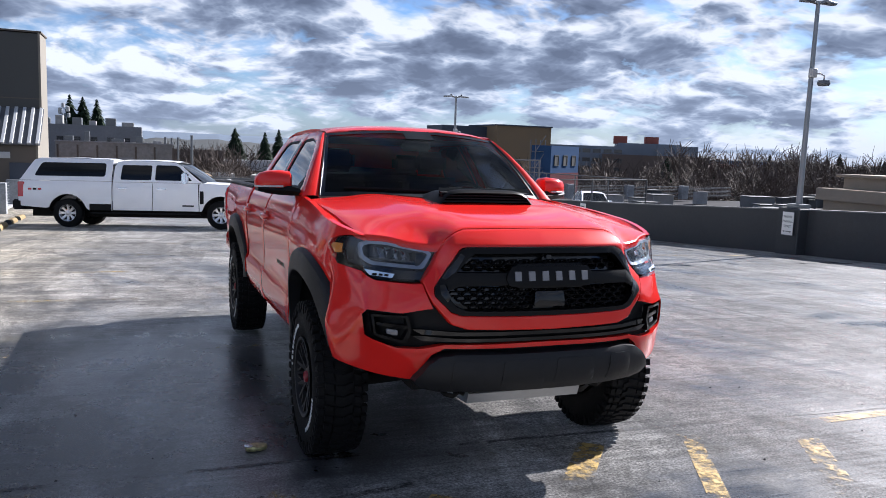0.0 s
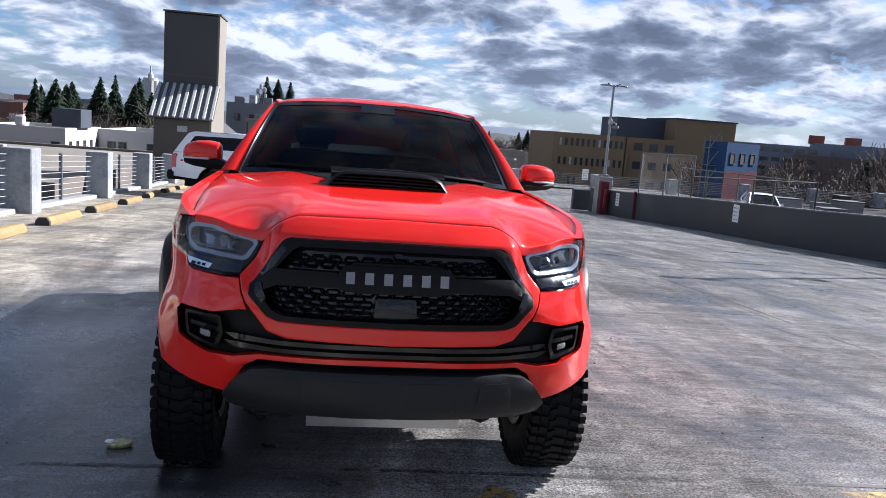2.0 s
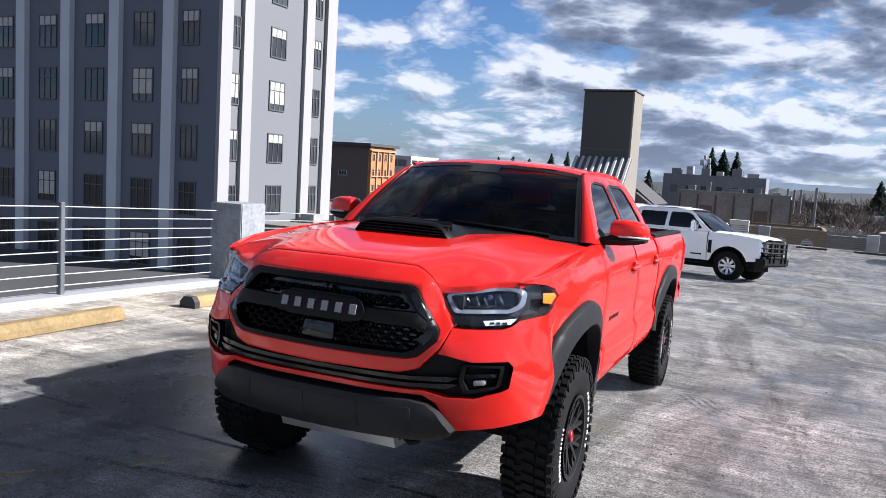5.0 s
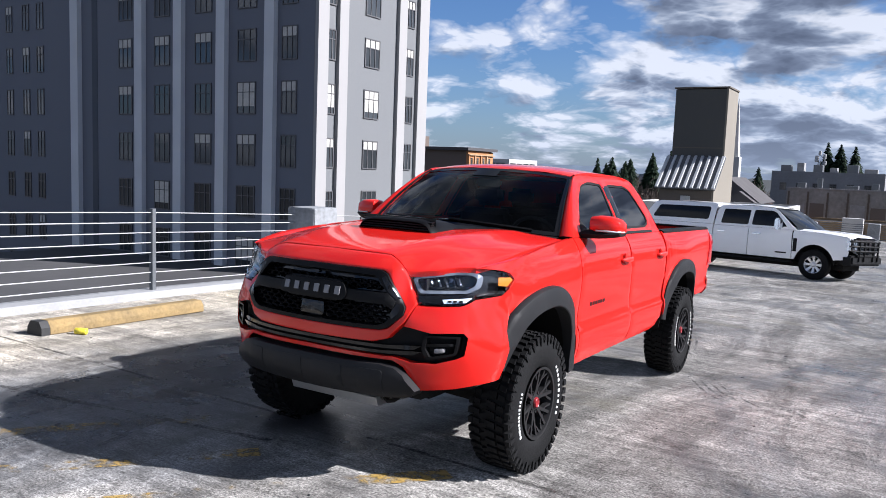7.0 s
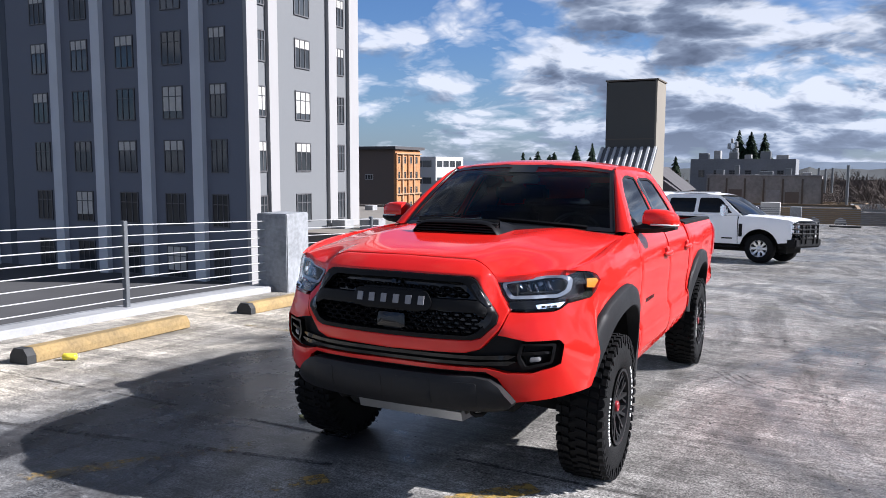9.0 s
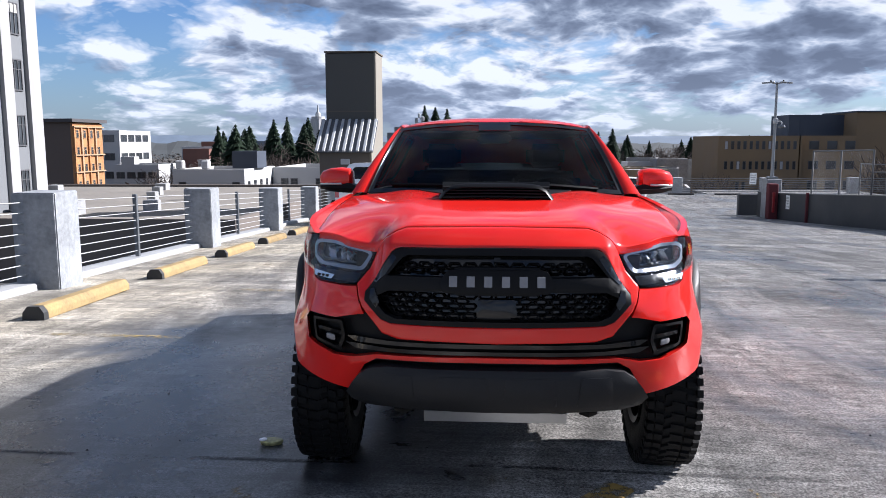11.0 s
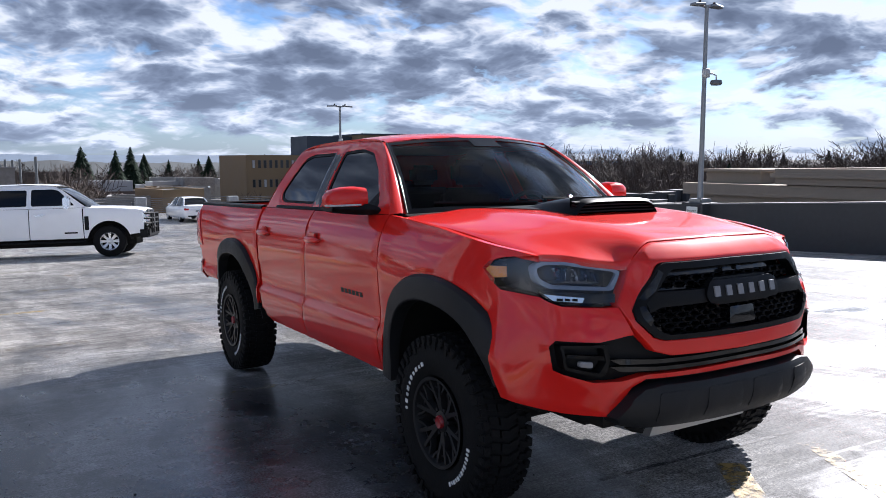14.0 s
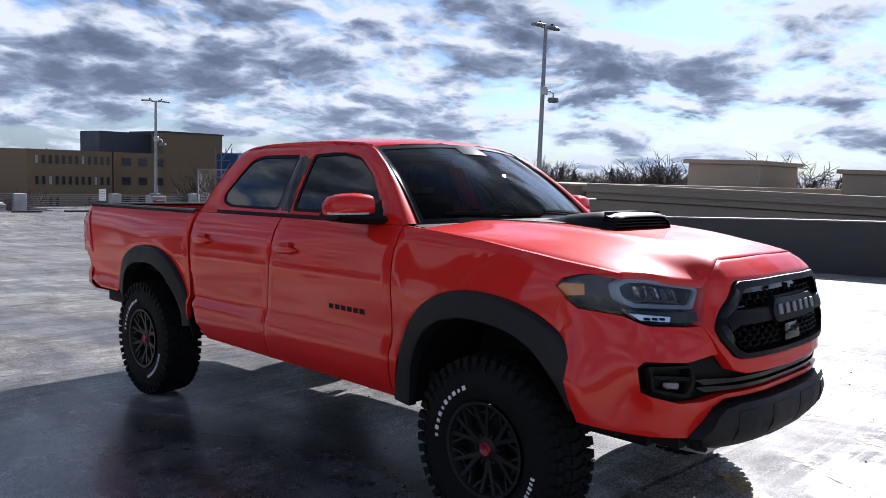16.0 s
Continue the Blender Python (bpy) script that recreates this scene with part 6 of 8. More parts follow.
        bm = bmesh.new()
        vs = grid(bm, rows)
        bm.faces.new([r[0] for r in vs])
        bm.faces.new([r[-1] for r in vs][::-1])
        part("wheel_flare", bm, FLARE, truck, "charcoal plastic wheel-arch flare", smooth=35)
        bm = bmesh.new()
        rows = []
        for x in (0.93, 0.45):
            rows.append([(s * x, (p + (centre - p).normalized() * 0.10).x, (p + (centre - p).normalized() * 0.10).y) for p in fine_line])
        grid(bm, rows)
        bm.faces.new([v for v in bm.verts[len(fine_line):]])
        part("arch_liner", bm, DARK_UNDER, truck, "dark arch liner", smooth=45)

for s in (-1, 1):
    o = [(0.60, 0.50), (2.55, 0.52), (2.69, 0.80), (2.69, 1.345), (0.60, 1.345)]
    part("inner_side", panel(o, side(s, -0.032), (-s, 0, 0), step=0.08, rim=0), DARK_UNDER, truck, smooth=45)

# roof, pillars, glass
ROOF_MID = [(1.04, 1.792), (1.12, 1.815), (1.30, 1.838), (1.70, 1.852), (2.10, 1.848), (2.40, 1.828), (2.56, 1.795)]


def roof_at(x, y):
    t = abs(x) / 0.60
    z = curve(ROOF_MID, y) - 0.050 * t**2.4 - 0.02 * max(0, t - 0.9) * 10 * 0.3
    return Vector((x, y, z))


def top_curve(t):
    return Vector((0.613 * t, 1.165 - 0.095 * (1 - t * t), 1.757 + 0.038 * (1 - t * t)))


def foot_curve(t):
    return Vector((0.762 * t, 0.645 - 0.235 * (1 - t * t), 1.352 + 0.022 * (1 - t * t)))


half = [(0, 1.072), (0.30, 1.092), (0.50, 1.135), (0.60, 1.185), (0.61, 1.6), (0.60, 2.2), (0.57, 2.46), (0.40, 2.54), (0, 2.56)]
part("roof", panel(both(half), roof_at, (0, 0, -1), step=0.045, rim=0.03), RED, truck, smooth=45)
bm = bmesh.new()
rows = []
for j in range(13):
    v = j / 12
    r = []
    for i in range(25):
        t = -1 + i / 12
        p = foot_curve(t).lerp(top_curve(t), v)
        p += Vector((0, -0.4, 0.5)).normalized() * 0.025 * math.sin(math.pi * v)
        r.append(p)
    rows.append(r)
grid(bm, rows)
screen = part("windscreen", bm, SCREEN, truck, "clear windscreen with a dark border", smooth=60)
screen.visible_shadow = False
bm = bmesh.new()
def screen_point(t, v, off=0.004):
    p = foot_curve(t).lerp(top_curve(t), v) + Vector((0, -0.4, 0.5)).normalized() * (0.025 * math.sin(math.pi * v) + off)
    return p
for a0, a1, b0, b1 in ((-1, 1, 0.0, 0.05), (-1, 1, 0.95, 1.0), (-1, -0.96, 0.0, 1.0), (0.96, 1, 0.0, 1.0), (-0.16, 0.16, 0.84, 0.95)):
    grid(bm, [[screen_point(a0 + (a1 - a0) * i / 16, b0 + (b1 - b0) * j / 8) for i in range(17)] for j in range(9)])
part("screen_border", bm, GLOSS_BLACK, screen, "black glass border")
for s in (-1, 1):
    # front pillar between the screen and the doors
    rows = []
    for j in range(17):
        v = j / 16
        a = foot_curve(s).lerp(top_curve(s), v) + Vector((0, -0.4, 0.5)).normalized() * 0.025 * math.sin(math.pi * v)
        q = lerp([(0.0, 0.0), (1.0, 1.0)], v)
        yb = lerp([(0.0, 0.655), (0.18, 0.72), (0.5, 0.90), (0.8, 1.075), (1.0, 1.20)], v)
        zb = lerp([(y, z) for y, z in cab_outer[:8]], yb)
        b = side(s)(yb, zb)
        m = (a + b) / 2 + Vector((s * 0.4, -0.5, 0.35)).normalized() * 0.012
        rows.append([a + Vector((-s * 0.004, 0.01, -0.006)), a, a.lerp(m, 0.5) + Vector((s * 0.002, -0.004, 0.004)), m, m.lerp(b, 0.5) + Vector((s * 0.002, -0.002, 0.002)), b])
    bm = bmesh.new()
    grid(bm, rows)
    part("front_pillar", bm, RED, truck, smooth=60)
    bm = bmesh.new()
    tube(bm, [screen_point(s * 0.995, j / 12, 0.006) for j in range(13)], 0.006, 6)
    part("screen_moulding", bm, GLOSS_BLACK, truck, "glossy black screen moulding", smooth=60)
    rows = []
    for j in range(21):
        y = 1.19 + (2.50 - 1.19) * j / 20
        a = roof_at(s * 0.60 if y < 2.25 else s * (0.60 - 0.03 * (y - 2.25) / 0.25), y)
        zb = lerp([(p, q) for p, q in cab_outer[4:12]], y)
        b = side(s)(y, zb)
        m = (a + b) / 2 + Vector((s * 0.6, 0, 0.7)).normalized() * 0.014
        rows.append([a + Vector((0, 0, -0.008)), a, a.lerp(m, 0.55) + Vector((s * 0.002, 0, 0.004)), m, m.lerp(b, 0.5) + Vector((s * 0.003, 0, 0.003)), b])
    bm = bmesh.new()
    grid(bm, rows)
    part("roof_rail", bm, RED, truck, smooth=60)
    # shoulder between hood and fender top
    rows = []
    for j in range(15):
        y = -0.555 + (0.65 + 0.555) * j / 14
        a = hood_at(s * lerp([(-0.555, 0.792), (-0.48, 0.812), (-0.2, 0.828), (0.2, 0.838), (0.65, 0.842)], y), min(y, 0.60)) + Vector((s * 0.006, 0, -0.012))
        zf = lerp([(-0.555, 1.217), (-0.48, 1.232), (-0.2, 1.275), (0.1, 1.310), (0.4, 1.335), (0.65, 1.350)], y)
        b = side(s)(y, zf)
        a.y = y
        m = (a + b) / 2 + Vector((s * 0.4, 0, 0.6)).normalized() * 0.008
        rows.append([a + Vector((0, 0, -0.02)), a, m, b])
    bm = bmesh.new()
    grid(bm, rows)
    part("fender_top", bm, RED, truck, smooth=60)
    # cab corner behind the rear door
    rows = []
    for j in range(12):
        z = 1.775 - (1.775 - 0.60) * j / 11
        y = lerp([(0.60, 2.59), (1.0, 2.675), (1.352, 2.675), (1.45, 2.655), (1.60, 2.60), (1.735, 2.52), (1.775, 2.42)], z)
        b = side(s)(min(y, 2.655), z)
        b.y = y
        rows.append([b, b + Vector((-s * 0.03, 0.018, 0)), Vector((s * 0.45, y + 0.03, z)), Vector((0, y + 0.035, z))])
    bm = bmesh.new()
    grid(bm, rows)
    part("cab_back", bm, RED, truck, smooth=40)
bm = bmesh.new()
rows = [[screen_point(-1 + i / 12, 0.0, 0.0) + Vector((0, -d, -0.004 - d * 0.15)) for i in range(25)] for d in (-0.02, 0.05, 0.11)]
grid(bm, rows)
part("cowl", bm, BLACK_PLASTIC, truck, "black cowl panel", smooth=60)
for s, x0 in ((1, -0.62), (1, 0.02)):
    bm = bmesh.new()
    pts = [Vector((x0 + 0.58 * t, 0, 0)) for t in (0, 0.25, 0.5, 0.75, 1.0)]
    pts = [screen_point(p.x / 0.76, 0.035 + 0.05 * (1 - abs(p.x - x0) / 0.58), 0.014) for p in pts]
    tube(bm, pts, 0.009, 5)
    part("wiper", bm, BLACK_PLASTIC, truck, smooth=60)
part("rear_window", boxed(-0.58, 0.58, 2.655, 2.665, 1.42, 1.70), REAR_TINT, truck, "dark rear window")

# mirrors
for s in (-1, 1):
    bm = bmesh.new()
    rows = []
    for x, y, zc, hy, hz in ((0.890, 0.905, 1.432, 0.060, 0.050), (0.905, 0.905, 1.434, 0.088, 0.066), (0.96, 0.915, 1.437, 0.100, 0.070), (1.03, 0.930, 1.436, 0.098, 0.066), (1.08, 0.945, 1.432, 0.082, 0.054), (1.105, 0.955, 1.428, 0.05, 0.032)):
        r = []
        for k in range(16):
            a = k * math.tau / 16
            c, q = math.cos(a), math.sin(a)
            c = math.copysign(abs(c) ** 0.6, c)
            q = math.copysign(abs(q) ** 0.6, q)
            r.append((s * x, y + hy * (c if c < 0 else c * 0.75), zc + hz * q))
        rows.append(r)
    vs = grid(bm, rows, close=True)
    bm.faces.new(vs[0])
    bm.faces.new(vs[-1][::-1])
    mirror = part("wing_mirror", bm, RED, truck, "red wing mirror with a black foot", smooth=50)
    bm = bmesh.new()
    rows = []
    for x, y, z0, z1, hy in ((0.845, 0.86, 1.350, 1.390, 0.085), (0.90, 0.875, 1.348, 1.408, 0.092), (0.97, 0.913, 1.350, 1.410, 0.106), (1.04, 0.930, 1.358, 1.410, 0.104), (1.095, 0.95, 1.372, 1.408, 0.08)):
        rows.append([(s * x, y - hy, (z0 + z1) / 2), (s * x, y - hy * 0.7, z0), (s * x, y + hy * 0.7, z0), (s * x, y + hy, (z0 + z1) / 2), (s * x, y + hy * 0.7, z1), (s * x, y - hy * 0.7, z1)])
    vs = grid(bm, rows, close=True)
    bm.faces.new(vs[0])
    bm.faces.new(vs[-1][::-1])
    part("mirror_foot", bm, BLACK_PLASTIC, mirror, "black mirror foot", smooth=40)
    bm = bmesh.new()
    tube(bm, [(s * 0.95, 0.812, 1.405), (s * 1.03, 0.832, 1.403), (s * 1.09, 0.88, 1.402), (s * 1.108, 0.94, 1.402)], 0.006, 6)
    part("mirror_lamp", bm, LETTER_PALE, mirror, "white repeater strip", smooth=60)
    part("mirror_glass", boxed(min(s * 0.91, s * 1.085), max(s * 0.91, s * 1.085), 0.975, 0.985, 1.385, 1.485, 0.01), CHROME, mirror)
    o = [(0.80, 1.372), (0.99, 1.372), (0.90, 1.475), (0.86, 1.43)]
    part("mirror_plate", panel(o, side(s, 0.004), (-s, 0, 0), rim=0.02), BLACK_PLASTIC, mirror)

# bed, tailgate, rear bumper
bm = bmesh.new()
box(bm, -0.80, 0.80, 2.74, 4.40, 0.88, 0.90)
box(bm, -0.82, -0.79, 2.74, 4.40, 0.88, 1.34)
box(bm, 0.79, 0.82, 2.74, 4.40, 0.88, 1.34)
box(bm, -0.80, 0.80, 2.72, 2.75, 0.88, 1.34)
part("bed_liner", bm, BLACK_PLASTIC, truck, "black bed liner")
tg = part("tailgate", boxed(-0.76, 0.76, 4.405, 4.455, 0.90, 1.345, 0.015, 2), RED, truck)
part("tailgate_cap", boxed(-0.76, 0.76, 4.40, 4.465, 1.345, 1.365, 0.006), BLACK_PLASTIC, tg)
bm = bmesh.new()
r = []
for x, y in ((-0.94, 4.39), (-0.935, 4.46), (-0.89, 4.55), (-0.70, 4.60), (0, 4.62), (0.70, 4.60), (0.89, 4.55), (0.935, 4.46), (0.94, 4.39)):
    k = Vector((x, y - 0.06, 0))
    d = Vector((-0.04 if x > 0.8 else 0.04 if x < -0.8 else 0, -0.04, 0))
    lo = 0.05 if abs(x) > 0.85 else 0.0
    r.append([k + d + Vector((0, 0, 0.60 + lo)), k + Vector((0, 0, 0.66 + lo)), k + Vector((0, 0, 0.80)), k + d * 0.5 + Vector((0, 0, 0.87)), k + d * 3 + Vector((0, 0, 0.88))])
grid(bm, r)
part("rear_bumper", bm, RED, truck, smooth=50)

# under the body
bm = bmesh.new()
box(bm, -0.80, 0.80, -0.55, 4.33, 0.56, 0.64)
box(bm, -0.55, -0.45, -0.55, 4.43, 0.46, 0.60)
box(bm, 0.45, 0.55, -0.55, 4.43, 0.46, 0.60)
box(bm, -0.42, 0.42, -0.62, 0.75, 0.60, 1.20)
box(bm, -0.85, 0.85, 0.60, 0.68, 0.60, 1.33)
box(bm, -0.86, 0.86, 0.66, 2.60, 0.50, 0.60)
part("underbody", bm, DARK_UNDER, truck, "dark dirty underbody")
bm = bmesh.new()
box(bm, -0.60, 0.60, -0.72, -0.60, 0.50, 1.15)
part("radiator", bm, DARK_UNDER, truck)
bm = bmesh.new()
tube(bm, [(-0.75, 3.33, 0.41), (0.75, 3.33, 0.41)], 0.045, 8)
spin(bm, [(-0.13, 0.01), (-0.11, 0.10), (0, 0.15), (0.11, 0.10), (0.13, 0.01)], 14, "x")
for v in bm.verts[-70:]:
    v.co += Vector((0.0, 3.33, 0.41))
part("rear_axle", bm, DARK_UNDER, truck, smooth=50)
for s in (-1, 1):
    bm = bmesh.new()
    tube(bm, [(s * 0.25, -0.12, 0.42), (s * 0.70, 0.0, 0.36), (s * 0.25, 0.18, 0.42)], 0.035, 6)
    tube(bm, [(s * 0.62, 0.03, 0.40), (s * 0.52, 0.05, 0.80)], 0.045, 8)
    tube(bm, [(s * 0.20, 0, 0.42), (s * 0.72, 0, 0.40)], 0.025, 6)
    part("suspension_arm", bm, DARK_UNDER, truck, smooth=50)
    bm = bmesh.new()
    prism(bm, [(s * 0.70, 0.40), (s * 0.92, 0.40), (s * 0.92, 0.55), (s * 0.70, 0.55)], 0.60, 0.612, "y")
    for v in bm.verts:
        v.co.z += 0.12
    part("mud_flap", bm, BLACK_PLASTIC, truck)
    bm = bmesh.new()
    prism(bm, [(s * 0.72, 0.50), (s * 0.91, 0.50), (s * 0.93, 0.60), (s * 0.72, 0.60)], 2.69, 2.702, "y")
    part("mud_flap", bm, BLACK_PLASTIC, truck)

# cabin
def seat(x, y, wide):
    bm = bmesh.new()
    box(bm, x - wide / 2, x + wide / 2, y - 0.28, y + 0.25, 0.80, 0.98, 0.05, 3)
    vs = box(bm, x - wide / 2, x + wide / 2, y + 0.18, y + 0.32, 0.95, 1.48, 0.05, 3)
    return bm


for x in (-0.38, 0.38):
    st = part("seat", seat(x, 1.50, 0.50), SEAT, truck, "black front seat", smooth=50)
    part("headrest", boxed(x - 0.14, x + 0.14, 1.74, 1.84, 1.50, 1.68, 0.045, 3), SEAT, st, smooth=50)
st = part("rear_bench", seat(0, 2.22, 1.30), SEAT, truck, "black rear bench", smooth=50)
for x in (-0.42, 0.42):
    part("headrest", boxed(x - 0.13, x + 0.13, 2.46, 2.55, 1.50, 1.66, 0.04, 3), SEAT, st, smooth=50)
bm = bmesh.new()
prism(bm, [(0.45, 1.33), (0.70, 1.345), (0.92, 1.33), (1.00, 1.25), (0.98, 1.0), (0.60, 0.9)], -0.74, 0.74, "x")
part("dashboard", bm, CABIN, truck, "dark dashboard")
bm = bmesh.new()
n = 24
ring = [Vector((0.38 + 0.185 * math.cos(k * math.tau / n), 1.10 - 0.07 * math.sin(k * math.tau / n), 1.28 + 0.17 * math.sin(k * math.tau / n))) for k in range(n + 1)]
tube(bm, ring, 0.016, 6, False)
tube(bm, [(0.20, 1.10, 1.28), (0.56, 1.10, 1.28)], 0.02, 6)
tube(bm, [(0.38, 1.10, 1.28), (0.38, 1.16, 1.12)], 0.02, 6)
part("steering_wheel", bm, CABIN, truck, smooth=60)
part("cabin_floor", boxed(-0.80, 0.80, 0.66, 2.62, 0.60, 0.66), CABIN, truck)
part("headliner", boxed(-0.56, 0.56, 1.22, 2.42, 1.735, 1.75), material("dark_headliner", (0.06, 0.06, 0.06), 0.9), truck)
part("rear_view_mirror", boxed(-0.11, 0.11, 1.03, 1.06, 1.66, 1.72, 0.015, 2), GLOSS_BLACK, truck)

# wheels
def wheel_meshes():
    R, W = 0.415, 0.124
    tyre, tread, rim, spokes, marks_a, marks_b, cap = (bmesh.new() for _ in range(7))
    spin(tyre, [(-W + 0.03, 0.205), (-W + 0.004, 0.225), (-W - 0.002, 0.27), (-W - 0.006, 0.32), (-W + 0.005, 0.37), (-W + 0.03, 0.396), (0, 0.402), (W - 0.03, 0.396), (W - 0.005, 0.37), (W + 0.006, 0.32), (W + 0.002, 0.27), (W - 0.004, 0.225), (W - 0.03, 0.205)], 56)
    n = 46
    for k in range(n):
        a = k * math.tau / n

        def lug(x0, x1, r0, r1, t0, t1, skew):
            vs = []
            for x, tt in ((x0, t0), (x0, t1), (x1, t1 + skew), (x1, t0 + skew)):
                for r in (r0, r1):
                    f = 1 - 0.05 * (r == r1)
                    an = a + tt * f * 34 / n
                    vs.append(tread.verts.new((x, r * math.cos(an), r * math.sin(an))))
            o = vs
            for q in ((0, 2, 4, 6), (1, 3, 5, 7), (0, 1, 3, 2), (2, 3, 5, 4), (4, 5, 7, 6), (6, 7, 1, 0)):
                tread.faces.new([o[i] for i in q])
        lug(-0.019, 0.041, 0.395, R, 0.0, 0.12, 0.04)
        lug(-0.051, -0.005, 0.395, R, 0.10, 0.19, -0.05)
        lug(0.050, 0.092, 0.392, R - 0.002, 0.07, 0.17, 0.03)
        lug(-0.092, -0.055, 0.392, R - 0.002, 0.0, 0.10, 0.03)
        for s in (-1, 1):
            k2 = 0.018 if k % 2 else 0.0
            lug(s * 0.098, s * 0.126, 0.375, R - 0.007, 0.012, 0.135, 0.0)
            lug(s * 0.123, s * (0.1295), 0.345 + k2, 0.398, 0.03, 0.115, 0.0)
    spin(rim, [(0.118, 0.238), (0.130, 0.245), (0.128, 0.228), (0.10, 0.218), (0.02, 0.205), (-0.12, 0.20), (-0.13, 0.235)], 40)
    # back plate and drum
    spin(rim, [(0.01, 0.19), (0.01, 0.05), (0.01, 0.001)], 24)
    for k in range(6):
        a = k * math.tau / 6
        for s in (-1, 1):
            rows = []
            for r, dt, w, x in ((0.055, 0.0, 0.020, 0.095), (0.10, s * 0.09, 0.016, 0.100), (0.15, s * 0.16, 0.013, 0.108), (0.222, s * 0.20, 0.013, 0.118)):
                c = Vector((0, math.cos(a + dt), math.sin(a + dt)))
                t = Vector((0, -c.z, c.y))
                p = c * r
                rows.append([p - t * w + Vector((x - 0.03, 0, 0)), p - t * w * 0.8 + Vector((x, 0, 0)), p + t * w * 0.8 + Vector((x, 0, 0)), p + t * w + Vector((x - 0.03, 0, 0))])
            grid(spokes, rows)
        for s in (-1, 1):
            rows = []
            for r, dt, w, x in ((0.148, s * 0.15, 0.010, 0.104), (0.182, s * 0.36, 0.009, 0.108), (0.224, s * 0.45, 0.011, 0.116)):
                c = Vector((0, math.cos(a + dt), math.sin(a + dt)))
                t = Vector((0, -c.z, c.y))
                p = c * r
                rows.append([p - t * w + Vector((x - 0.03, 0, 0)), p - t * w * 0.8 + Vector((x, 0, 0)), p + t * w * 0.8 + Vector((x, 0, 0)), p + t * w + Vector((x - 0.03, 0, 0))])
            grid(spokes, rows)
        c = Vector((0, math.cos(a + math.tau / 12), math.sin(a + math.tau / 12)))
        tube(spokes, [c * 0.072 + Vector((0.06, 0, 0)), c * 0.072 + Vector((0.098, 0, 0))], 0.011, 6)
        d = Vector((0, math.cos(a), math.sin(a)))
        t = Vector((0, -d.z, d.y))
        rows = [[d * r - t * 0.05 * (r / 0.185) + Vector((0.100, 0, 0)), d * r + t * 0.05 * (r / 0.185) + Vector((0.100, 0, 0))] for r in (0.178, 0.190)]
        grid(spokes, rows)
    spin(spokes, [(0.06, 0.062), (0.097, 0.058), (0.101, 0.045), (0.101, 0.001)], 20)
    spin(cap, [(0.095, 0.037), (0.112, 0.035), (0.116, 0.030), (0.112, 0.025), (0.110, 0.001)], 24)
    # raised white sidewall marks: two arcs of plain blocks
    for letters, mid, count, pitch, r0 in ((marks_a, math.radians(-13), 13, 0.078, 0.274), (marks_b, math.radians(172), 10, 0.125, 0.270)):
        for k in range(count):
            an = mid + (k - count / 2) * pitch
            w = pitch * (0.27, 0.18, 0.30, 0.22)[k % 4]
            r1 = r0 + 0.020 * (1.0, 0.8, 0.95, 0.85)[k % 4]
            q = [(an - w, r0), (an + w, r0), (an + w * 0.92, r1), (an - w * 0.92, r1)]
            vs = [letters.verts.new((0.1325, r * math.cos(t), r * math.sin(t))) for t, r in q]
            vb = [letters.verts.new((0.128, r * math.cos(t), r * math.sin(t))) for t, r in q]
            letters.faces.new(vs)
            for i in range(4):
                letters.faces.new((vs[i], vs[(i + 1) % 4], vb[(i + 1) % 4], vb[i]))
    for b in (rim, spokes, cap):
        for v in b.verts:
            v.co.y, v.co.z = v.co.y * 0.88, v.co.z * 0.88
    return tyre, tread, rim, spokes, marks_a, marks_b, cap


WM = []
for nm, b, mm, sm in zip(("tyre", "tread", "rim", "spokes", "sidewall_mark", "sidewall_mark", "hub_cap"), wheel_meshes(), (RUBBER, RUBBER, RIM_BLACK, RIM_BLACK, TYRE_WHITE, TYRE_WHITE, RED_CAP), (45, False, 45, 30, False, False, 45)):
    o = obj(nm, b, mm, smooth=sm)
    WM.append((nm, o.data))
    bpy.data.objects.remove(o)
for s in (-1, 1):
    for y in (0.0, 3.33):
        turn = {(-1, 0.0): -22, (-1, 3.33): -28, (1, 0.0): 200, (1, 3.33): 190}[(s, y)]
        m = pose(s * 0.850, y, 0.402, 0, 0, 0 if s > 0 else 180) @ pose(0, 0, 0, turn, 0, 0)
        wh = new("wheel", WM[0][1])
        wh.parent, wh.matrix_basis = truck, m
        wh["label"] = "knobbly black tyre on a matt black spoked rim"
        for nm, me in WM[1:]:
            o = new(nm, me)
            o.parent = wh

# ---- the white pickup with its canopy: x forward from the rear axle ----
CAR_WHITE = material("white_car_paint", (0.80, 0.81, 0.83), 0.4, vary=0.03, coat=0.9, spec=0.3)
DARK_GLASS = material("dark_car_glass", (0.006, 0.007, 0.008), 0.05, vary=0.2, rough_vary=0.02, spec=0.3)
ALLOY = material("machined_alloy", (0.55, 0.56, 0.58), 0.3, metal=0.8, vary=0.1)

ford = thing("white_pickup_truck", on_deck(-1.945, 26.24, -18.2), "white long-bed crew-cab pickup with a matching canopy and black brush guard", "pickup truck")
FSIDE = [(0.42, 0.93), (0.55, 0.985), (0.80, 1.0), (1.05, 1.0), (1.25, 0.985), (1.36, 0.95), (1.6, 0.88), (1.85, 0.79), (1.98, 0.72), (2.06, 0.66)]


def fside(s, off=0.0):
    return lambda x, z: Vector((x, s * (curve(FSIDE, z) + off - 0.05 * max(0, (x - 4.7) / 0.7) ** 2), z))


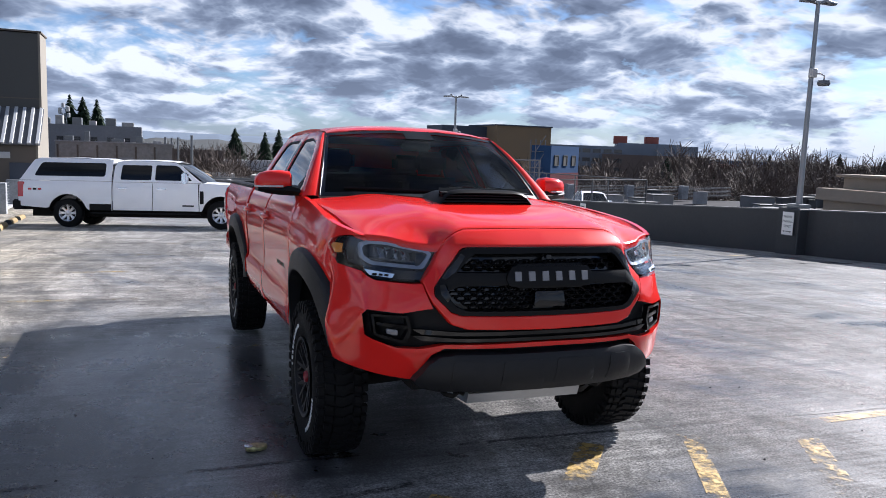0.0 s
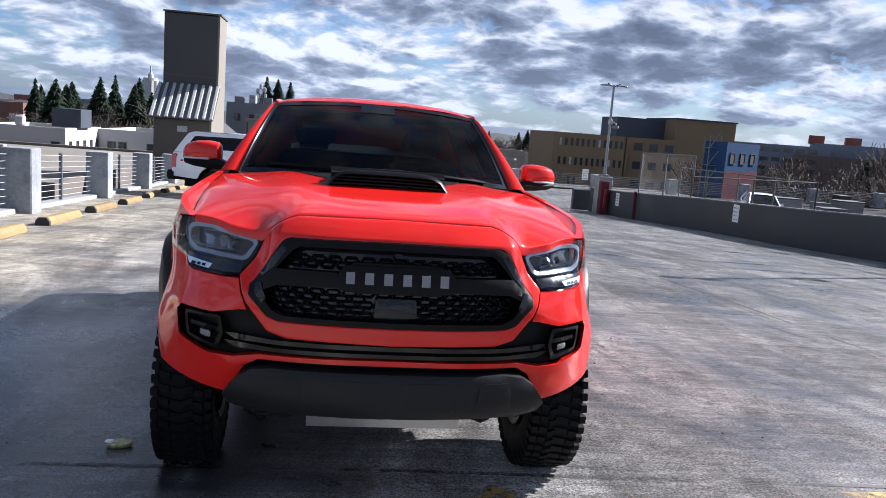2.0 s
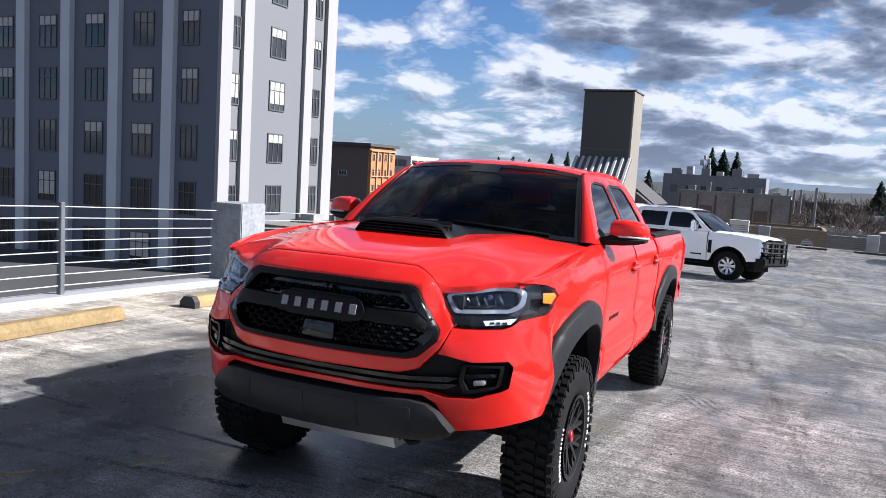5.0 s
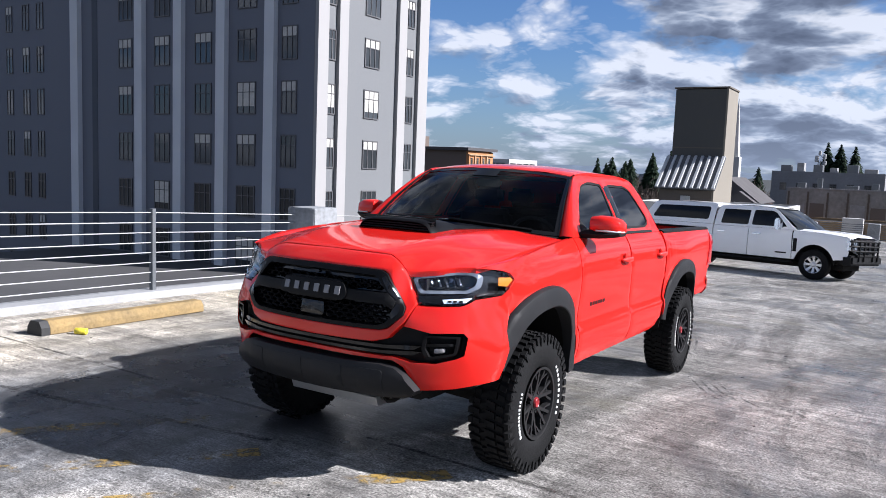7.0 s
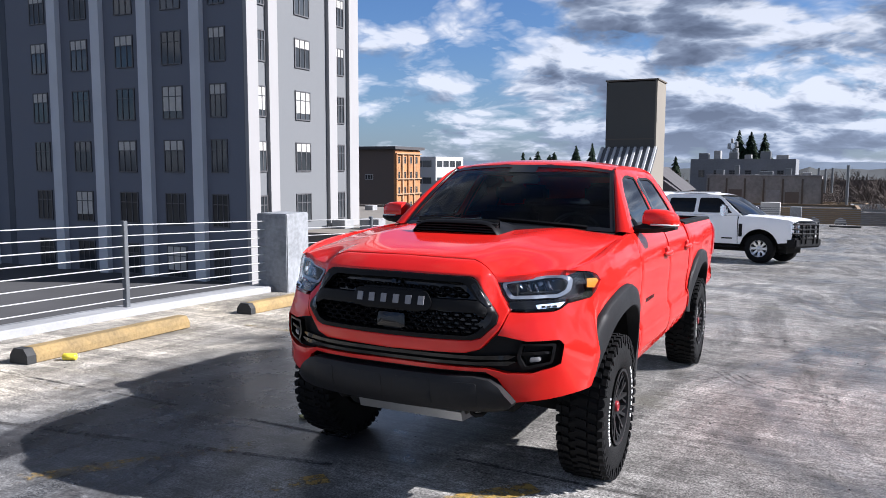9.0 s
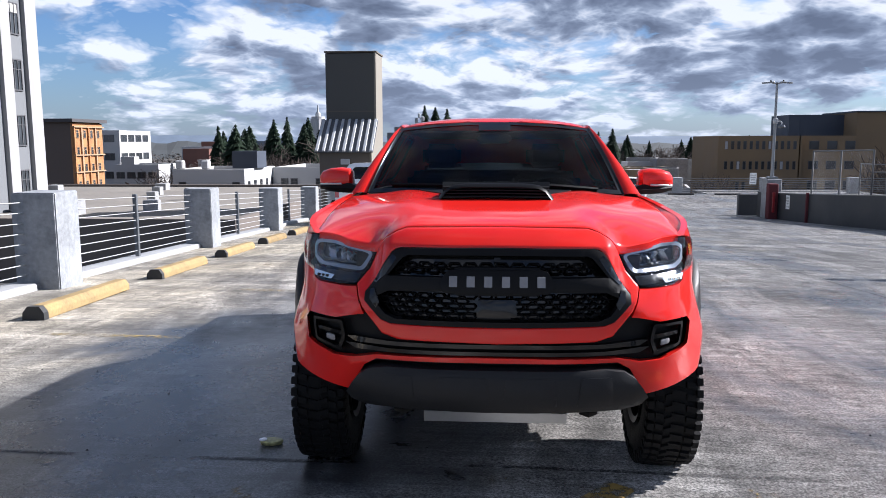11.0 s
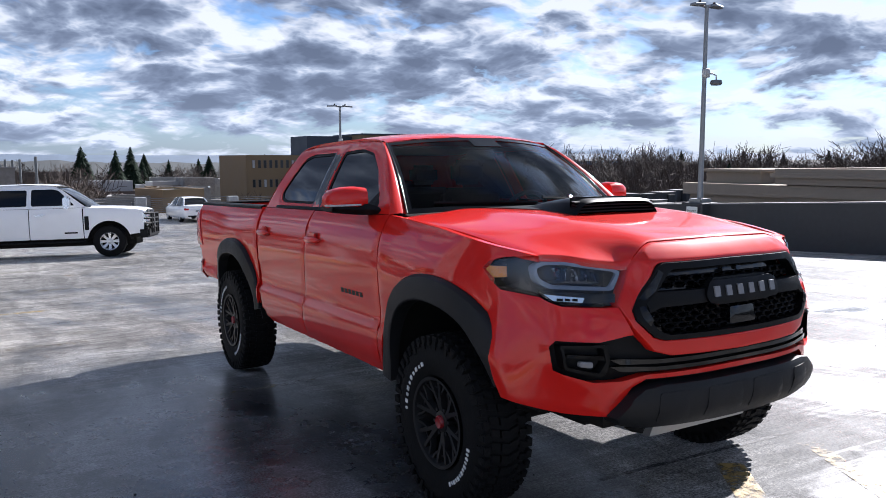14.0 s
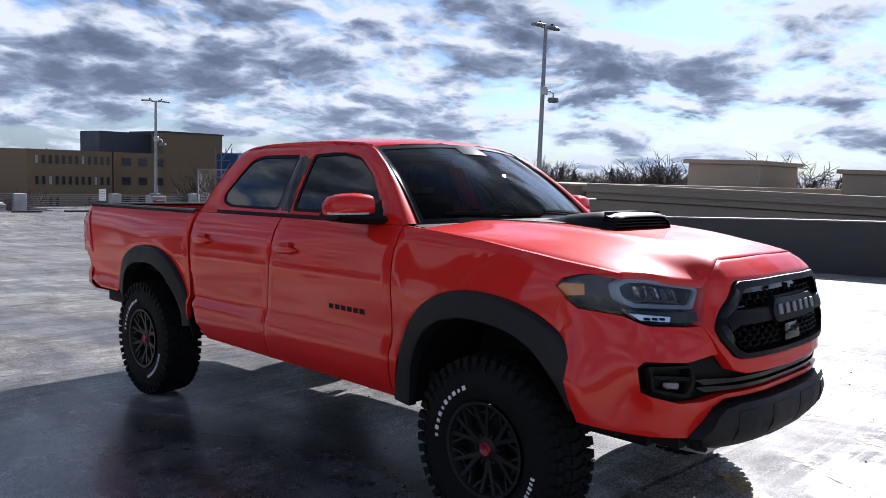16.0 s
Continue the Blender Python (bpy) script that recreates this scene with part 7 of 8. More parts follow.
def arc_low(c, r, z0, n=10):
    """The top of a round wheel opening, from back to front."""
    a0 = math.asin(max(-1, min(1, (z0 - 0.42) / r)))
    return [(c - r * math.cos(a0 + (math.pi - 2 * a0) * i / n), 0.42 + r * math.sin(a0 + (math.pi - 2 * a0) * i / n)) for i in range(n + 1)]


for s in (-1, 1):
    inw = (0, -s, 0)
    o = [(-1.40, 0.62), (-0.62, 0.56)] + arc_low(0, 0.56, 0.58) + [(0.62, 0.50), (1.285, 0.50), (1.285, 1.36), (-1.40, 1.36)]
    bed = part("bed_side", panel(o, fside(s), inw, step=0.09, rim=0.04), CAR_WHITE, ford, smooth=45)
    o = [(1.315, 0.52), (2.465, 0.52), (2.465, 1.345), (1.315, 1.345)]
    d1 = part("rear_door", panel(o, fside(s), inw, step=0.09, rim=0.03), CAR_WHITE, ford, smooth=45)
    o = [(2.485, 0.52), (3.82, 0.52), (3.80, 1.345), (2.485, 1.345)]
    d2 = part("front_door", panel(o, fside(s), inw, step=0.09, rim=0.03), CAR_WHITE, ford, smooth=45)
    for d, c in ((d1, 1.60), (d2, 2.75)):
        part("door_handle", boxed(c - 0.13, c + 0.13, min(s * 1.0, s * 1.03), max(s * 1.0, s * 1.03), 1.15, 1.185, 0.008, 2), CHROME, d, "chrome door handle")
    o = [(3.84, 0.52), (3.90, 0.52)] + arc_low(4.47, 0.56, 0.58)[:] + [(5.08, 0.60), (5.36, 0.62), (5.40, 1.22), (4.9, 1.30), (3.84, 1.345)]
    fen = part("front_fender", panel(o, fside(s), inw, step=0.09, rim=0.04), CAR_WHITE, ford, smooth=45)
    part("fender_vent", boxed(3.86, 3.97, min(s * 0.99, s * 1.012), max(s * 0.99, s * 1.012), 0.74, 1.12, 0.012), BLACK_PLASTIC, fen, "black fender vent")
    cab_o = [(1.315, 1.355), (3.92, 1.355), (3.70, 1.52), (3.30, 1.84), (3.10, 1.945), (2.6, 1.985), (1.6, 1.985), (1.40, 1.95), (1.335, 1.80)]
    wr = rounded([(1.52, 1.42), (2.42, 1.42), (2.42, 1.86), (1.55, 1.86)], 0.05)
    wf = rounded([(2.53, 1.42), (3.62, 1.42), (3.22, 1.82), (3.08, 1.87), (2.53, 1.87)], 0.05)
    cab = part("cab_side", panel(cab_o, fside(s), inw, holes=[wr, wf], step=0.08, rim=0.03), CAR_WHITE, ford, smooth=45)
    for w in (wr, wf):
        part("side_window", panel(w, fside(s, -0.015), inw, step=0.1, rim=0.0), DARK_GLASS, cab, "dark side window", smooth=45)
    can_o = [(-1.38, 1.37), (1.27, 1.37), (1.27, 1.99), (1.1, 2.03), (-0.85, 2.03), (-1.02, 1.98)]
    cw = rounded([(-0.98, 1.50), (1.08, 1.50), (1.08, 1.90), (-0.80, 1.90)], 0.08)
    can = part("canopy_side", panel(can_o, fside(s, 0.0), inw, holes=[cw], step=0.09, rim=0.03), CAR_WHITE, ford, smooth=45)
    part("canopy_window", panel(cw, fside(s, -0.012), inw, step=0.12, rim=0.0), DARK_GLASS, can, "dark sliding canopy window", smooth=45)
    part("running_board", boxed(0.66, 3.86, min(s * 0.86, s * 1.0), max(s * 0.86, s * 1.0), 0.40, 0.46, 0.015), BLACK_PLASTIC, ford, "black running board")
    part("rocker_guard", boxed(0.64, 1.27, min(s * 0.98, s * 1.008), max(s * 0.98, s * 1.008), 0.50, 0.70, 0.01), BLACK_PLASTIC, ford)
    part("tail_lamp", boxed(-1.42, -1.24, min(s * 0.88, s * 1.006), max(s * 0.88, s * 1.006), 0.86, 1.32, 0.02, 2), TAIL_RED, ford, "red tail lamp")
    for k, (z0, z1) in enumerate(((1.08, 1.14), (1.08, 1.14), (1.08, 1.14))):
        part("bed_mark", boxed(-1.12 + k * 0.14, -1.02 + k * 0.14, min(s * 0.998, s * 1.004), max(s * 0.998, s * 1.004), z0, z1), TAIL_RED if k != 1 else BLACK_PLASTIC, bed, "plain bed badge block")
    part("door_mark", boxed(3.35, 3.68, min(s * 0.998, s * 1.006), max(s * 0.998, s * 1.006), 0.66, 0.70), SATIN_BLACK, d2, "plain dark door badge")
    mir = part("tow_mirror", boxed(3.40, 3.56, min(s * 1.06, s * 1.30), max(s * 1.06, s * 1.30), 1.33, 1.66, 0.04, 2), CHROME, ford, "chrome towing mirror", smooth=40)
    bm = bmesh.new()
    tube(bm, [(3.48, s * 0.92, 1.42), (3.46, s * 1.10, 1.44)], 0.03, 6)
    part("mirror_arm", bm, BLACK_PLASTIC, mir)
    part("headlamp", boxed(5.20, 5.42, min(s * 0.66, s * 0.955), max(s * 0.66, s * 0.955), 0.86, 1.20, 0.03, 2), CHROME, ford, "bright headlamp", smooth=40)
    for c in (0.0, 4.47):
        bm = bmesh.new()
        grid(bm, [[(x, s * y, z) for x, z in arc_low(c, 0.55, 0.45, 14)] for y in (0.97, 0.55)])
        part("arch_liner", bm, DARK_UNDER, ford, smooth=45)
bm = bmesh.new()
rows = []
for x, z, w in ((1.33, 1.95, 0.70), (1.6, 2.00, 0.70), (2.6, 2.005, 0.70), (3.05, 1.975, 0.70), (3.15, 1.95, 0.69)):
    rows.append([(x, w * t, z + 0.045 * (1 - t * t)) for t in [-1 + i / 6 for i in range(13)]])
grid(bm, rows)
part("roof", bm, CAR_WHITE, ford, smooth=50)
bm = bmesh.new()
rows = []
for x, z, w in ((-1.39, 1.37, 0.94), (-1.30, 1.50, 0.90), (-1.02, 1.97, 0.70), (-0.90, 2.03, 0.66), (0.2, 2.05, 0.655), (1.1, 2.03, 0.66), (1.27, 1.99, 0.68), (1.28, 1.40, 0.9)):
    rows.append([(x, w * t, z + 0.03 * (1 - t * t)) for t in [-1 + i / 6 for i in range(13)]])
grid(bm, rows)
part("canopy_roof", bm, CAR_WHITE, ford, smooth=40)
bm = bmesh.new()
grid(bm, [[(3.12 + 0.85 * v + 0.12 * v * (1 - t * t), (0.69 + 0.20 * v) * t, 1.96 - 0.60 * v + 0.03 * math.sin(v * 3.1)) for t in [-1 + i / 6 for i in range(13)]] for v in [j / 6 for j in range(7)]])
part("windscreen", bm, DARK_GLASS, ford, "dark windscreen", smooth=50)
bm = bmesh.new()
grid(bm, [[(x, w * t, z + 0.05 * (1 - t**4) + 0.02 * math.exp(-((abs(t) - 0.6) / 0.12) ** 2)) for t in [-1 + i / 8 for i in range(17)]] for x, z, w in ((3.86, 1.345, 0.955), (4.4, 1.33, 0.965), (4.9, 1.30, 0.955), (5.3, 1.25, 0.90), (5.42, 1.20, 0.84))])
part("hood", bm, CAR_WHITE, ford, smooth=50)
part("grille", boxed(5.36, 5.46, -0.66, 0.66, 0.80, 1.20, 0.03, 2), CHROME, ford, "chrome grille", smooth=40)
part("front_bumper", boxed(5.22, 5.52, -1.0, 1.0, 0.48, 0.76, 0.05, 2), BLACK_PLASTIC, ford, "black steel front bumper", smooth=40)
guard = part("brush_guard", boxed(5.48, 5.54, -0.70, 0.70, 0.72, 0.78, 0.01), BLACK_PLASTIC, ford, "black tube brush guard")
for z in (0.88, 1.01, 1.15):
    bm = bmesh.new()
    tube(bm, [(5.38, -0.95, z), (5.46, -0.88, z), (5.54, -0.6, z), (5.54, 0.6, z), (5.46, 0.88, z), (5.38, 0.95, z)], 0.024, 8)
    part("guard_bar", bm, BLACK_PLASTIC, guard, smooth=60)
for y in (-0.62, -0.3, 0.3, 0.62):
    bm = bmesh.new()
    tube(bm, [(5.535, y, 0.60), (5.535, y, 1.17)], 0.03, 8)
    part("guard_upright", bm, BLACK_PLASTIC, guard, smooth=60)
part("rear_bumper", boxed(-1.58, -1.30, -1.01, 1.01, 0.50, 0.80, 0.04, 2), BLACK_PLASTIC, ford, "black rear step bumper", smooth=40)
part("tailgate", boxed(-1.43, -1.38, -0.86, 0.86, 0.74, 1.36, 0.02), CAR_WHITE, ford)
bm = bmesh.new()
box(bm, -1.3, 5.2, -0.80, 0.80, 0.50, 0.75)
box(bm, -1.2, 5.1, -0.55, 0.55, 0.30, 0.50)
box(bm, 1.3, 3.9, -0.85, 0.85, 0.50, 1.32)
box(bm, 4.0, 5.3, -0.6, 0.6, 0.6, 1.2)
part("underbody", bm, DARK_UNDER, ford, "dark underbody")
bm = bmesh.new()
tube(bm, [(0, -0.8, 0.42), (0, 0.8, 0.42)], 0.07, 8)
tube(bm, [(4.47, -0.8, 0.42), (4.47, 0.8, 0.42)], 0.06, 8)
part("axles", bm, DARK_UNDER, ford)


def road_wheel(r, w, rim_r, spokes):
    """Tyre, rim and spokes, turned about y; its face looks to -y."""
    ty, rm = bmesh.new(), bmesh.new()
    spin(ty, [(w, rim_r), (w, r * 0.86), (w * 0.85, r * 0.97), (0.6 * w, r), (-0.6 * w, r), (-w * 0.85, r * 0.97), (-w, r * 0.86), (-w, rim_r)], 36, "y")
    spin(rm, [(-w * 0.98, rim_r), (-w * 0.90, rim_r * 0.93), (-w * 0.2, rim_r * 0.86), (w * 0.5, rim_r * 0.9)], 28, "y", 0)
    for k in range(spokes):
        a = k * math.tau / spokes
        c, t = Vector((math.cos(a), 0, math.sin(a))), Vector((-math.sin(a), 0, math.cos(a)))
        rows = []
        for q, ww, dd in ((0.10, 0.16, 0.62), (0.5, 0.15, 0.60), (0.93, 0.22, 0.82)):
            rows.append([c * rim_r * q - t * rim_r * ww * 0.9 + Vector((0, -w * dd + 0.03, 0)), c * rim_r * q - t * rim_r * ww * 0.75 + Vector((0, -w * dd, 0)), c * rim_r * q + t * rim_r * ww * 0.75 + Vector((0, -w * dd, 0)), c * rim_r * q + t * rim_r * ww * 0.9 + Vector((0, -w * dd + 0.03, 0))])
        grid(rm, rows)
    spin(rm, [(-w * 0.2, rim_r * 0.3), (-w * 0.75, rim_r * 0.28), (-w * 0.85, rim_r * 0.2), (-w * 0.86, 0.001)], 16, "y")
    bk = bmesh.new()
    spin(bk, [(-w * 0.15, rim_r * 0.88), (-w * 0.15, 0.001)], 20, "y")
    return ty, rm, bk


def wheels(parent, r, w, rim_r, spokes, places):
    shared = []
    for nm, b, mm in zip(("tyre", "rim", "brake"), road_wheel(r, w, rim_r, spokes), (RUBBER, ALLOY, DARK_UNDER)):
        o = obj(nm, b, mm, smooth=40)
        shared.append((nm, o.data))
        bpy.data.objects.remove(o)
    for x, y in places:
        wh = new("wheel", shared[0][1])
        wh.parent = parent
        wh.matrix_basis = pose(x, y, r - 0.008, 0, 0, 0 if y < 0 else 180)
        for nm, me in shared[1:]:
            o = new(nm, me)
            o.parent = wh


wheels(ford, 0.425, 0.135, 0.25, 8, [(0, -0.86), (0, 0.86), (4.47, -0.86), (4.47, 0.86)])

# ---- the white sedan ----
def sedan_at(name, m, label):
    e = thing(name, m, label, "car")
    bm = bmesh.new()
    rows = []
    # x, half width, low, waist, deck height
    for x, w, lo, waist, top in ((-0.98, 0.62, 0.42, 0.66, 0.80), (-0.95, 0.76, 0.34, 0.75, 0.95), (-0.80, 0.83, 0.26, 0.82, 1.02), (-0.3, 0.87, 0.22, 0.86, 1.02), (0.6, 0.88, 0.20, 0.86, 0.96), (1.6, 0.88, 0.20, 0.84, 0.93), (2.5, 0.87, 0.20, 0.80, 0.92), (3.1, 0.83, 0.24, 0.72, 0.82), (3.45, 0.72, 0.30, 0.62, 0.70), (3.55, 0.5, 0.36, 0.56, 0.62)):
        half = [(w * 0.9, lo), (w, lo + 0.14), (w, waist), (w * 0.94, (waist + top) / 2), (w * 0.86, top - 0.015), (w * 0.5, top + 0.012), (0, top + 0.018)]
        rows.append([(x, y, z) for y, z in half] + [(x, -y, z) for y, z in reversed(half[:-1])])
    vs = grid(bm, rows)
    bm.faces.new(vs[0])
    bm.faces.new(vs[-1][::-1])
    bodyp = part("body", bm, CAR_WHITE, e, smooth=50)
    bm = bmesh.new()
    rows = []
    for x, w, z in ((-0.62, 0.74, 1.00), (-0.12, 0.60, 1.38), (0.3, 0.58, 1.44), (1.0, 0.58, 1.44), (1.4, 0.60, 1.38), (2.2, 0.74, 0.94)):
        rows.append([(x, 0.80 if z > 1.1 else w, min(z, 0.97)), (x, w, z - 0.02), (x, w * 0.5, z + 0.01), (x, -w * 0.5, z + 0.01), (x, -w, z - 0.02), (x, -(0.80 if z > 1.1 else w), min(z, 0.97))])
    grid(bm, rows)
    part("glasshouse", bm, DARK_GLASS, e, "dark windows", smooth=30)
    bm = bmesh.new()
    rows = [[(x, w * t, z + 0.03 * (1 - t * t)) for t in [-1 + i / 4 for i in range(9)]] for x, w, z in ((-0.16, 0.60, 1.375), (0.3, 0.60, 1.435), (1.0, 0.60, 1.435), (1.42, 0.61, 1.375))]
    grid(bm, rows)
    part("roof", bm, CAR_WHITE, e, smooth=50)
    for s in (-1, 1):
        for pts, r in (([(-0.66, s * 0.76, 0.99), (-0.14, s * 0.60, 1.385)], 0.045), ([(2.22, s * 0.76, 0.93), (1.40, s * 0.61, 1.385)], 0.035), ([(0.75, s * 0.80, 0.95), (0.70, s * 0.60, 1.43)], 0.03)):
            bm = bmesh.new()
            tube(bm, pts, r, 6)
            part("pillar_trim", bm, CAR_WHITE, e, smooth=60)
        part("tail_lamp", boxed(-0.98, -0.80, min(s * 0.52, s * 0.80), max(s * 0.52, s * 0.80), 0.70, 0.86, 0.03, 2), TAIL_RED, e, "red tail lamp", smooth=40)
        part("door_mirror", boxed(1.85, 2.0, min(s * 0.84, s * 1.0), max(s * 0.84, s * 1.0), 0.92, 1.04, 0.03, 2), CAR_WHITE, e, smooth=40)
    part("plate_bar", boxed(-1.0, -0.97, -0.16, 0.16, 0.62, 0.72), LETTER_GREY, e, "plain plate")
    part("bumper_gap", boxed(-1.0, -0.94, -0.6, 0.6, 0.34, 0.42, 0.01), BLACK_PLASTIC, e)
    wheels(e, 0.31, 0.10, 0.20, 5, [(0, -0.74), (0, 0.74), (2.6, -0.74), (2.6, 0.74)])
    return e


sedan_at("white_sedan", on_deck(9.9, 48.4, 93), "white four-door sedan parked with its tail towards the ramp")

# ---- lines, signs, litter, fence ----
for k in range(-2, 8):
    y = 3.72 + 2.93 * k
    stripe(-2.3, y + 0.13, 2.3, y - 0.02, 0.10, mat=FAINT_PAINT)
for x0, y0, x1, y1, w in ((1.05, 2.02, 2.36, 3.70, 0.15), (0.15, 1.78, 1.30, 3.26, 0.14), (-0.75, 1.62, 0.62, 3.56, 0.13), (2.52, 2.78, 3.03, 3.68, 0.11), (3.05, 2.40, 3.72, 3.46, 0.14), (2.95, 3.66, 5.2, 3.76, 0.10)):
    stripe(x0, y0, x1, y1, w)
for k in range(7):
    y = 6.0 + 2.93 * k
    stripe(wall_x(y) - 5.2, y + 0.3, wall_x(y) - 0.9, y + 0.1, 0.10, mat=FAINT_PAINT)

# joints between the slabs, tarred
def joint(x0, y0, x1, y1, w):
    ob = stripe(x0, y0, x1, y1, w, "slab_joint", TAR)
    for v in ob.data.vertices:
        v.co.z += 0.0015 - 0.003
        v.co.x += 0.012 * noise.noise(Vector((v.co.x * 2, v.co.y * 2, 3)))
        v.co.y += 0.012 * noise.noise(Vector((v.co.x * 2, v.co.y * 2, 7)))
    return tagged(ob, "dark tarred joint between concrete slabs", "joint", "slab joints", "structure")


joint(-4.0, 3.98, 7.0, 3.80, 0.035)
joint(-3.6, 2.62, 1.2, 3.45, 0.05)
joint(-4.2, 13.2, 15.0, 13.0, 0.03)
joint(-4.6, 22.6, 14.5, 22.4, 0.03)
joint(7.0, -8.0, 6.0, 40.0, 0.03)

# rubbed tyre marks in an arc behind the pickup
def tyre_mark(pts, w):
    rows = []
    for (x0, y0), (x1, y1) in zip(pts, pts[1:]):
        for i in range(6):
            p = Vector((x0 + (x1 - x0) * i / 6, y0 + (y1 - y0) * i / 6))
            n = Vector((y0 - y1, x1 - x0)).normalized() * w / 2
            rows.append([(q.x, q.y, deck_z(q.x, q.y) + 0.0025) for q in (p - n, p + n)])
    bm = bmesh.new()
    grid(bm, rows)
    tagged(obj("tyre_mark", bm, SKID), "dark rubbed tyre mark curving over the concrete", "tyre mark", "tyre marks", kind="structure")


for off in (0.0, 0.055, 0.11, 0.165):
    tyre_mark([(2.32 - off, 9.6 - off), (2.50 - off, 8.75 - off), (2.79 - off, 8.07 - off), (3.00 - off, 7.45 - off), (3.23 - off, 7.01 - off), (3.58 - off, 6.63 - off), (3.91 - off, 6.42 - off), (4.45 - off, 6.16 - off), (5.2 - off, 5.9 - off)], 0.026)
tyre_mark([(3.42, 9.5), (3.55, 8.4), (3.72, 7.4), (3.80, 6.5), (3.86, 5.7)], 0.20)

# flattened can and a yellow can by the wheel stop
CAN_GREEN = material("printed_can_metal", (0.36, 0.34, 0.16), 0.35, metal=0.5, vary=0.7, scale=25, fine=60)
can = thing("crushed_can", on_deck(0.53, 4.13, 15), "flattened yellow and silver drink can on the deck", "can")
bm = bmesh.new()
spin(bm, [(0.0, 0.001), (0.0, 0.033), (0.012, 0.036), (0.022, 0.033), (0.024, 0.001)], 16, "z")
for v in bm.verts:
    v.co.x *= 1.75
    v.co.y *= 1.1
    v.co.z += 0.006 * noise.noise(v.co * 30) + 0.004
part("shell", bm, CAN_GREEN, can, smooth=50)
bm = bmesh.new()
spin(bm, [(0.0, 0.001), (0.002, 0.026), (0.006, 0.028), (0.008, 0.001)], 14, "z")
for v in bm.verts:
    v.co = Vector((v.co.x * 0.8 - 0.045, v.co.y, v.co.z + 0.026))
part("lid", bm, ALLOY, can, "silver lid")
CAN_YELLOW = material("yellow_can_print", (0.75, 0.62, 0.05), 0.3, vary=0.3, scale=20)
can2 = thing("yellow_can", on_deck(-2.58, 4.42, 30), "yellow and white drink can lying by the wheel stop", "can")
bm = bmesh.new()
spin(bm, [(-0.06, 0.001), (-0.06, 0.026), (-0.052, 0.033), (0.052, 0.033), (0.06, 0.026), (0.06, 0.001)], 18, "x")
for v in bm.verts:
    v.co.z += 0.034
    v.co.x += 0.22
part("shell", bm, CAN_YELLOW, can2, smooth=50)

# grit: small dark stones and pale scraps
bm = bmesh.new()
rg = random.Random(11)
for k in range(340):
    x, y = rg.uniform(-3.2, 9), rg.uniform(1.0, 14)
    r = rg.choice((0.003, 0.004, 0.005, 0.007, 0.009))
    z = deck_z(x, y)
    top = bm.verts.new((x, y, z + r))
    ring = [bm.verts.new((x + r * rg.uniform(0.7, 1.3) * math.cos(a), y + r * rg.uniform(0.7, 1.3) * math.sin(a), z - 0.001)) for a in (0, 1.3, 2.5, 3.8, 5.1)]
    for i in range(5):
        bm.faces.new((top, ring[i], ring[(i + 1) % 5]))
tagged(obj("grit", bm, STOP_BLACK), "scattered dark grit on the deck", "grit", kind="stuff")


def words(text, size, m, mat, parent, name="lettering"):
    cu = bpy.data.curves.new(name, "FONT")
    cu.body, cu.size, cu.align_x, cu.align_y, cu.extrude = text, size, "CENTER", "CENTER", 0.001
    tmp = new(name + "_tmp", cu)
    me = bpy.data.meshes.new_from_object(tmp.evaluated_get(bpy.context.evaluated_depsgraph_get()))
    bpy.data.objects.remove(tmp)
    me.materials.clear()
    me.materials.append(mat)
    ob = new(name, me)
    ob.parent, ob.matrix_basis = parent, m
    return ob


SIGN_WHITE = material("white_sign_sheet", (0.70, 0.71, 0.70), 0.5, vary=0.08)
SIGN_GREEN = material("dark_sign_letters", (0.03, 0.05, 0.045), 0.5)


def permit_sign(m):
    """A small upright plate: its face looks to -y."""
    e = thing("parking_sign", m, "small white parking sign with dark letters on the wall", "sign", "parking signs")
    bm = boxed(-0.17, 0.17, 0.0, 0.012, -0.29, 0.29, 0.0)
    part("plate", bm, SIGN_WHITE, e)
    for k, (w, h) in enumerate((("PERMIT", 0.085), ("PARKING", 0.075), ("ONLY", 0.085))):
        words(w, h, pose(0, -0.003, 0.17 - k * 0.12, 90, 0, 0), SIGN_GREEN, e)
    bm = bmesh.new()
    prism(bm, [(-0.13, -0.2), (-0.09, -0.175), (-0.09, -0.193), (0.09, -0.193), (0.09, -0.175), (0.13, -0.2), (0.09, -0.225), (0.09, -0.207), (-0.09, -0.207), (-0.09, -0.225)], -0.004, 0.0, "y")
    part("arrow", bm, SIGN_GREEN, e, "double arrow")
    return e


first_sign = permit_sign(pose(wall_x(15.4) - 0.345, 15.32, deck_z(15.4, 15.4) + 0.80, 0, 0, -90 + 4))
copy_thing(first_sign, pose(wall_x(24.7) - 0.02, 24.7, deck_z(15, 24.7) + 0.78, 0, 0, -90 + 4))
copy_thing(first_sign, pose(wall_x(34.0) - 0.02, 34.0, deck_z(14.1, 34) + 0.78, 0, 0, -90 + 4))
s = copy_thing(first_sign, pose(20.1, 57.4, -1.2, 0, 0, 0))
s.scale = (1.4, 1, 1.4)

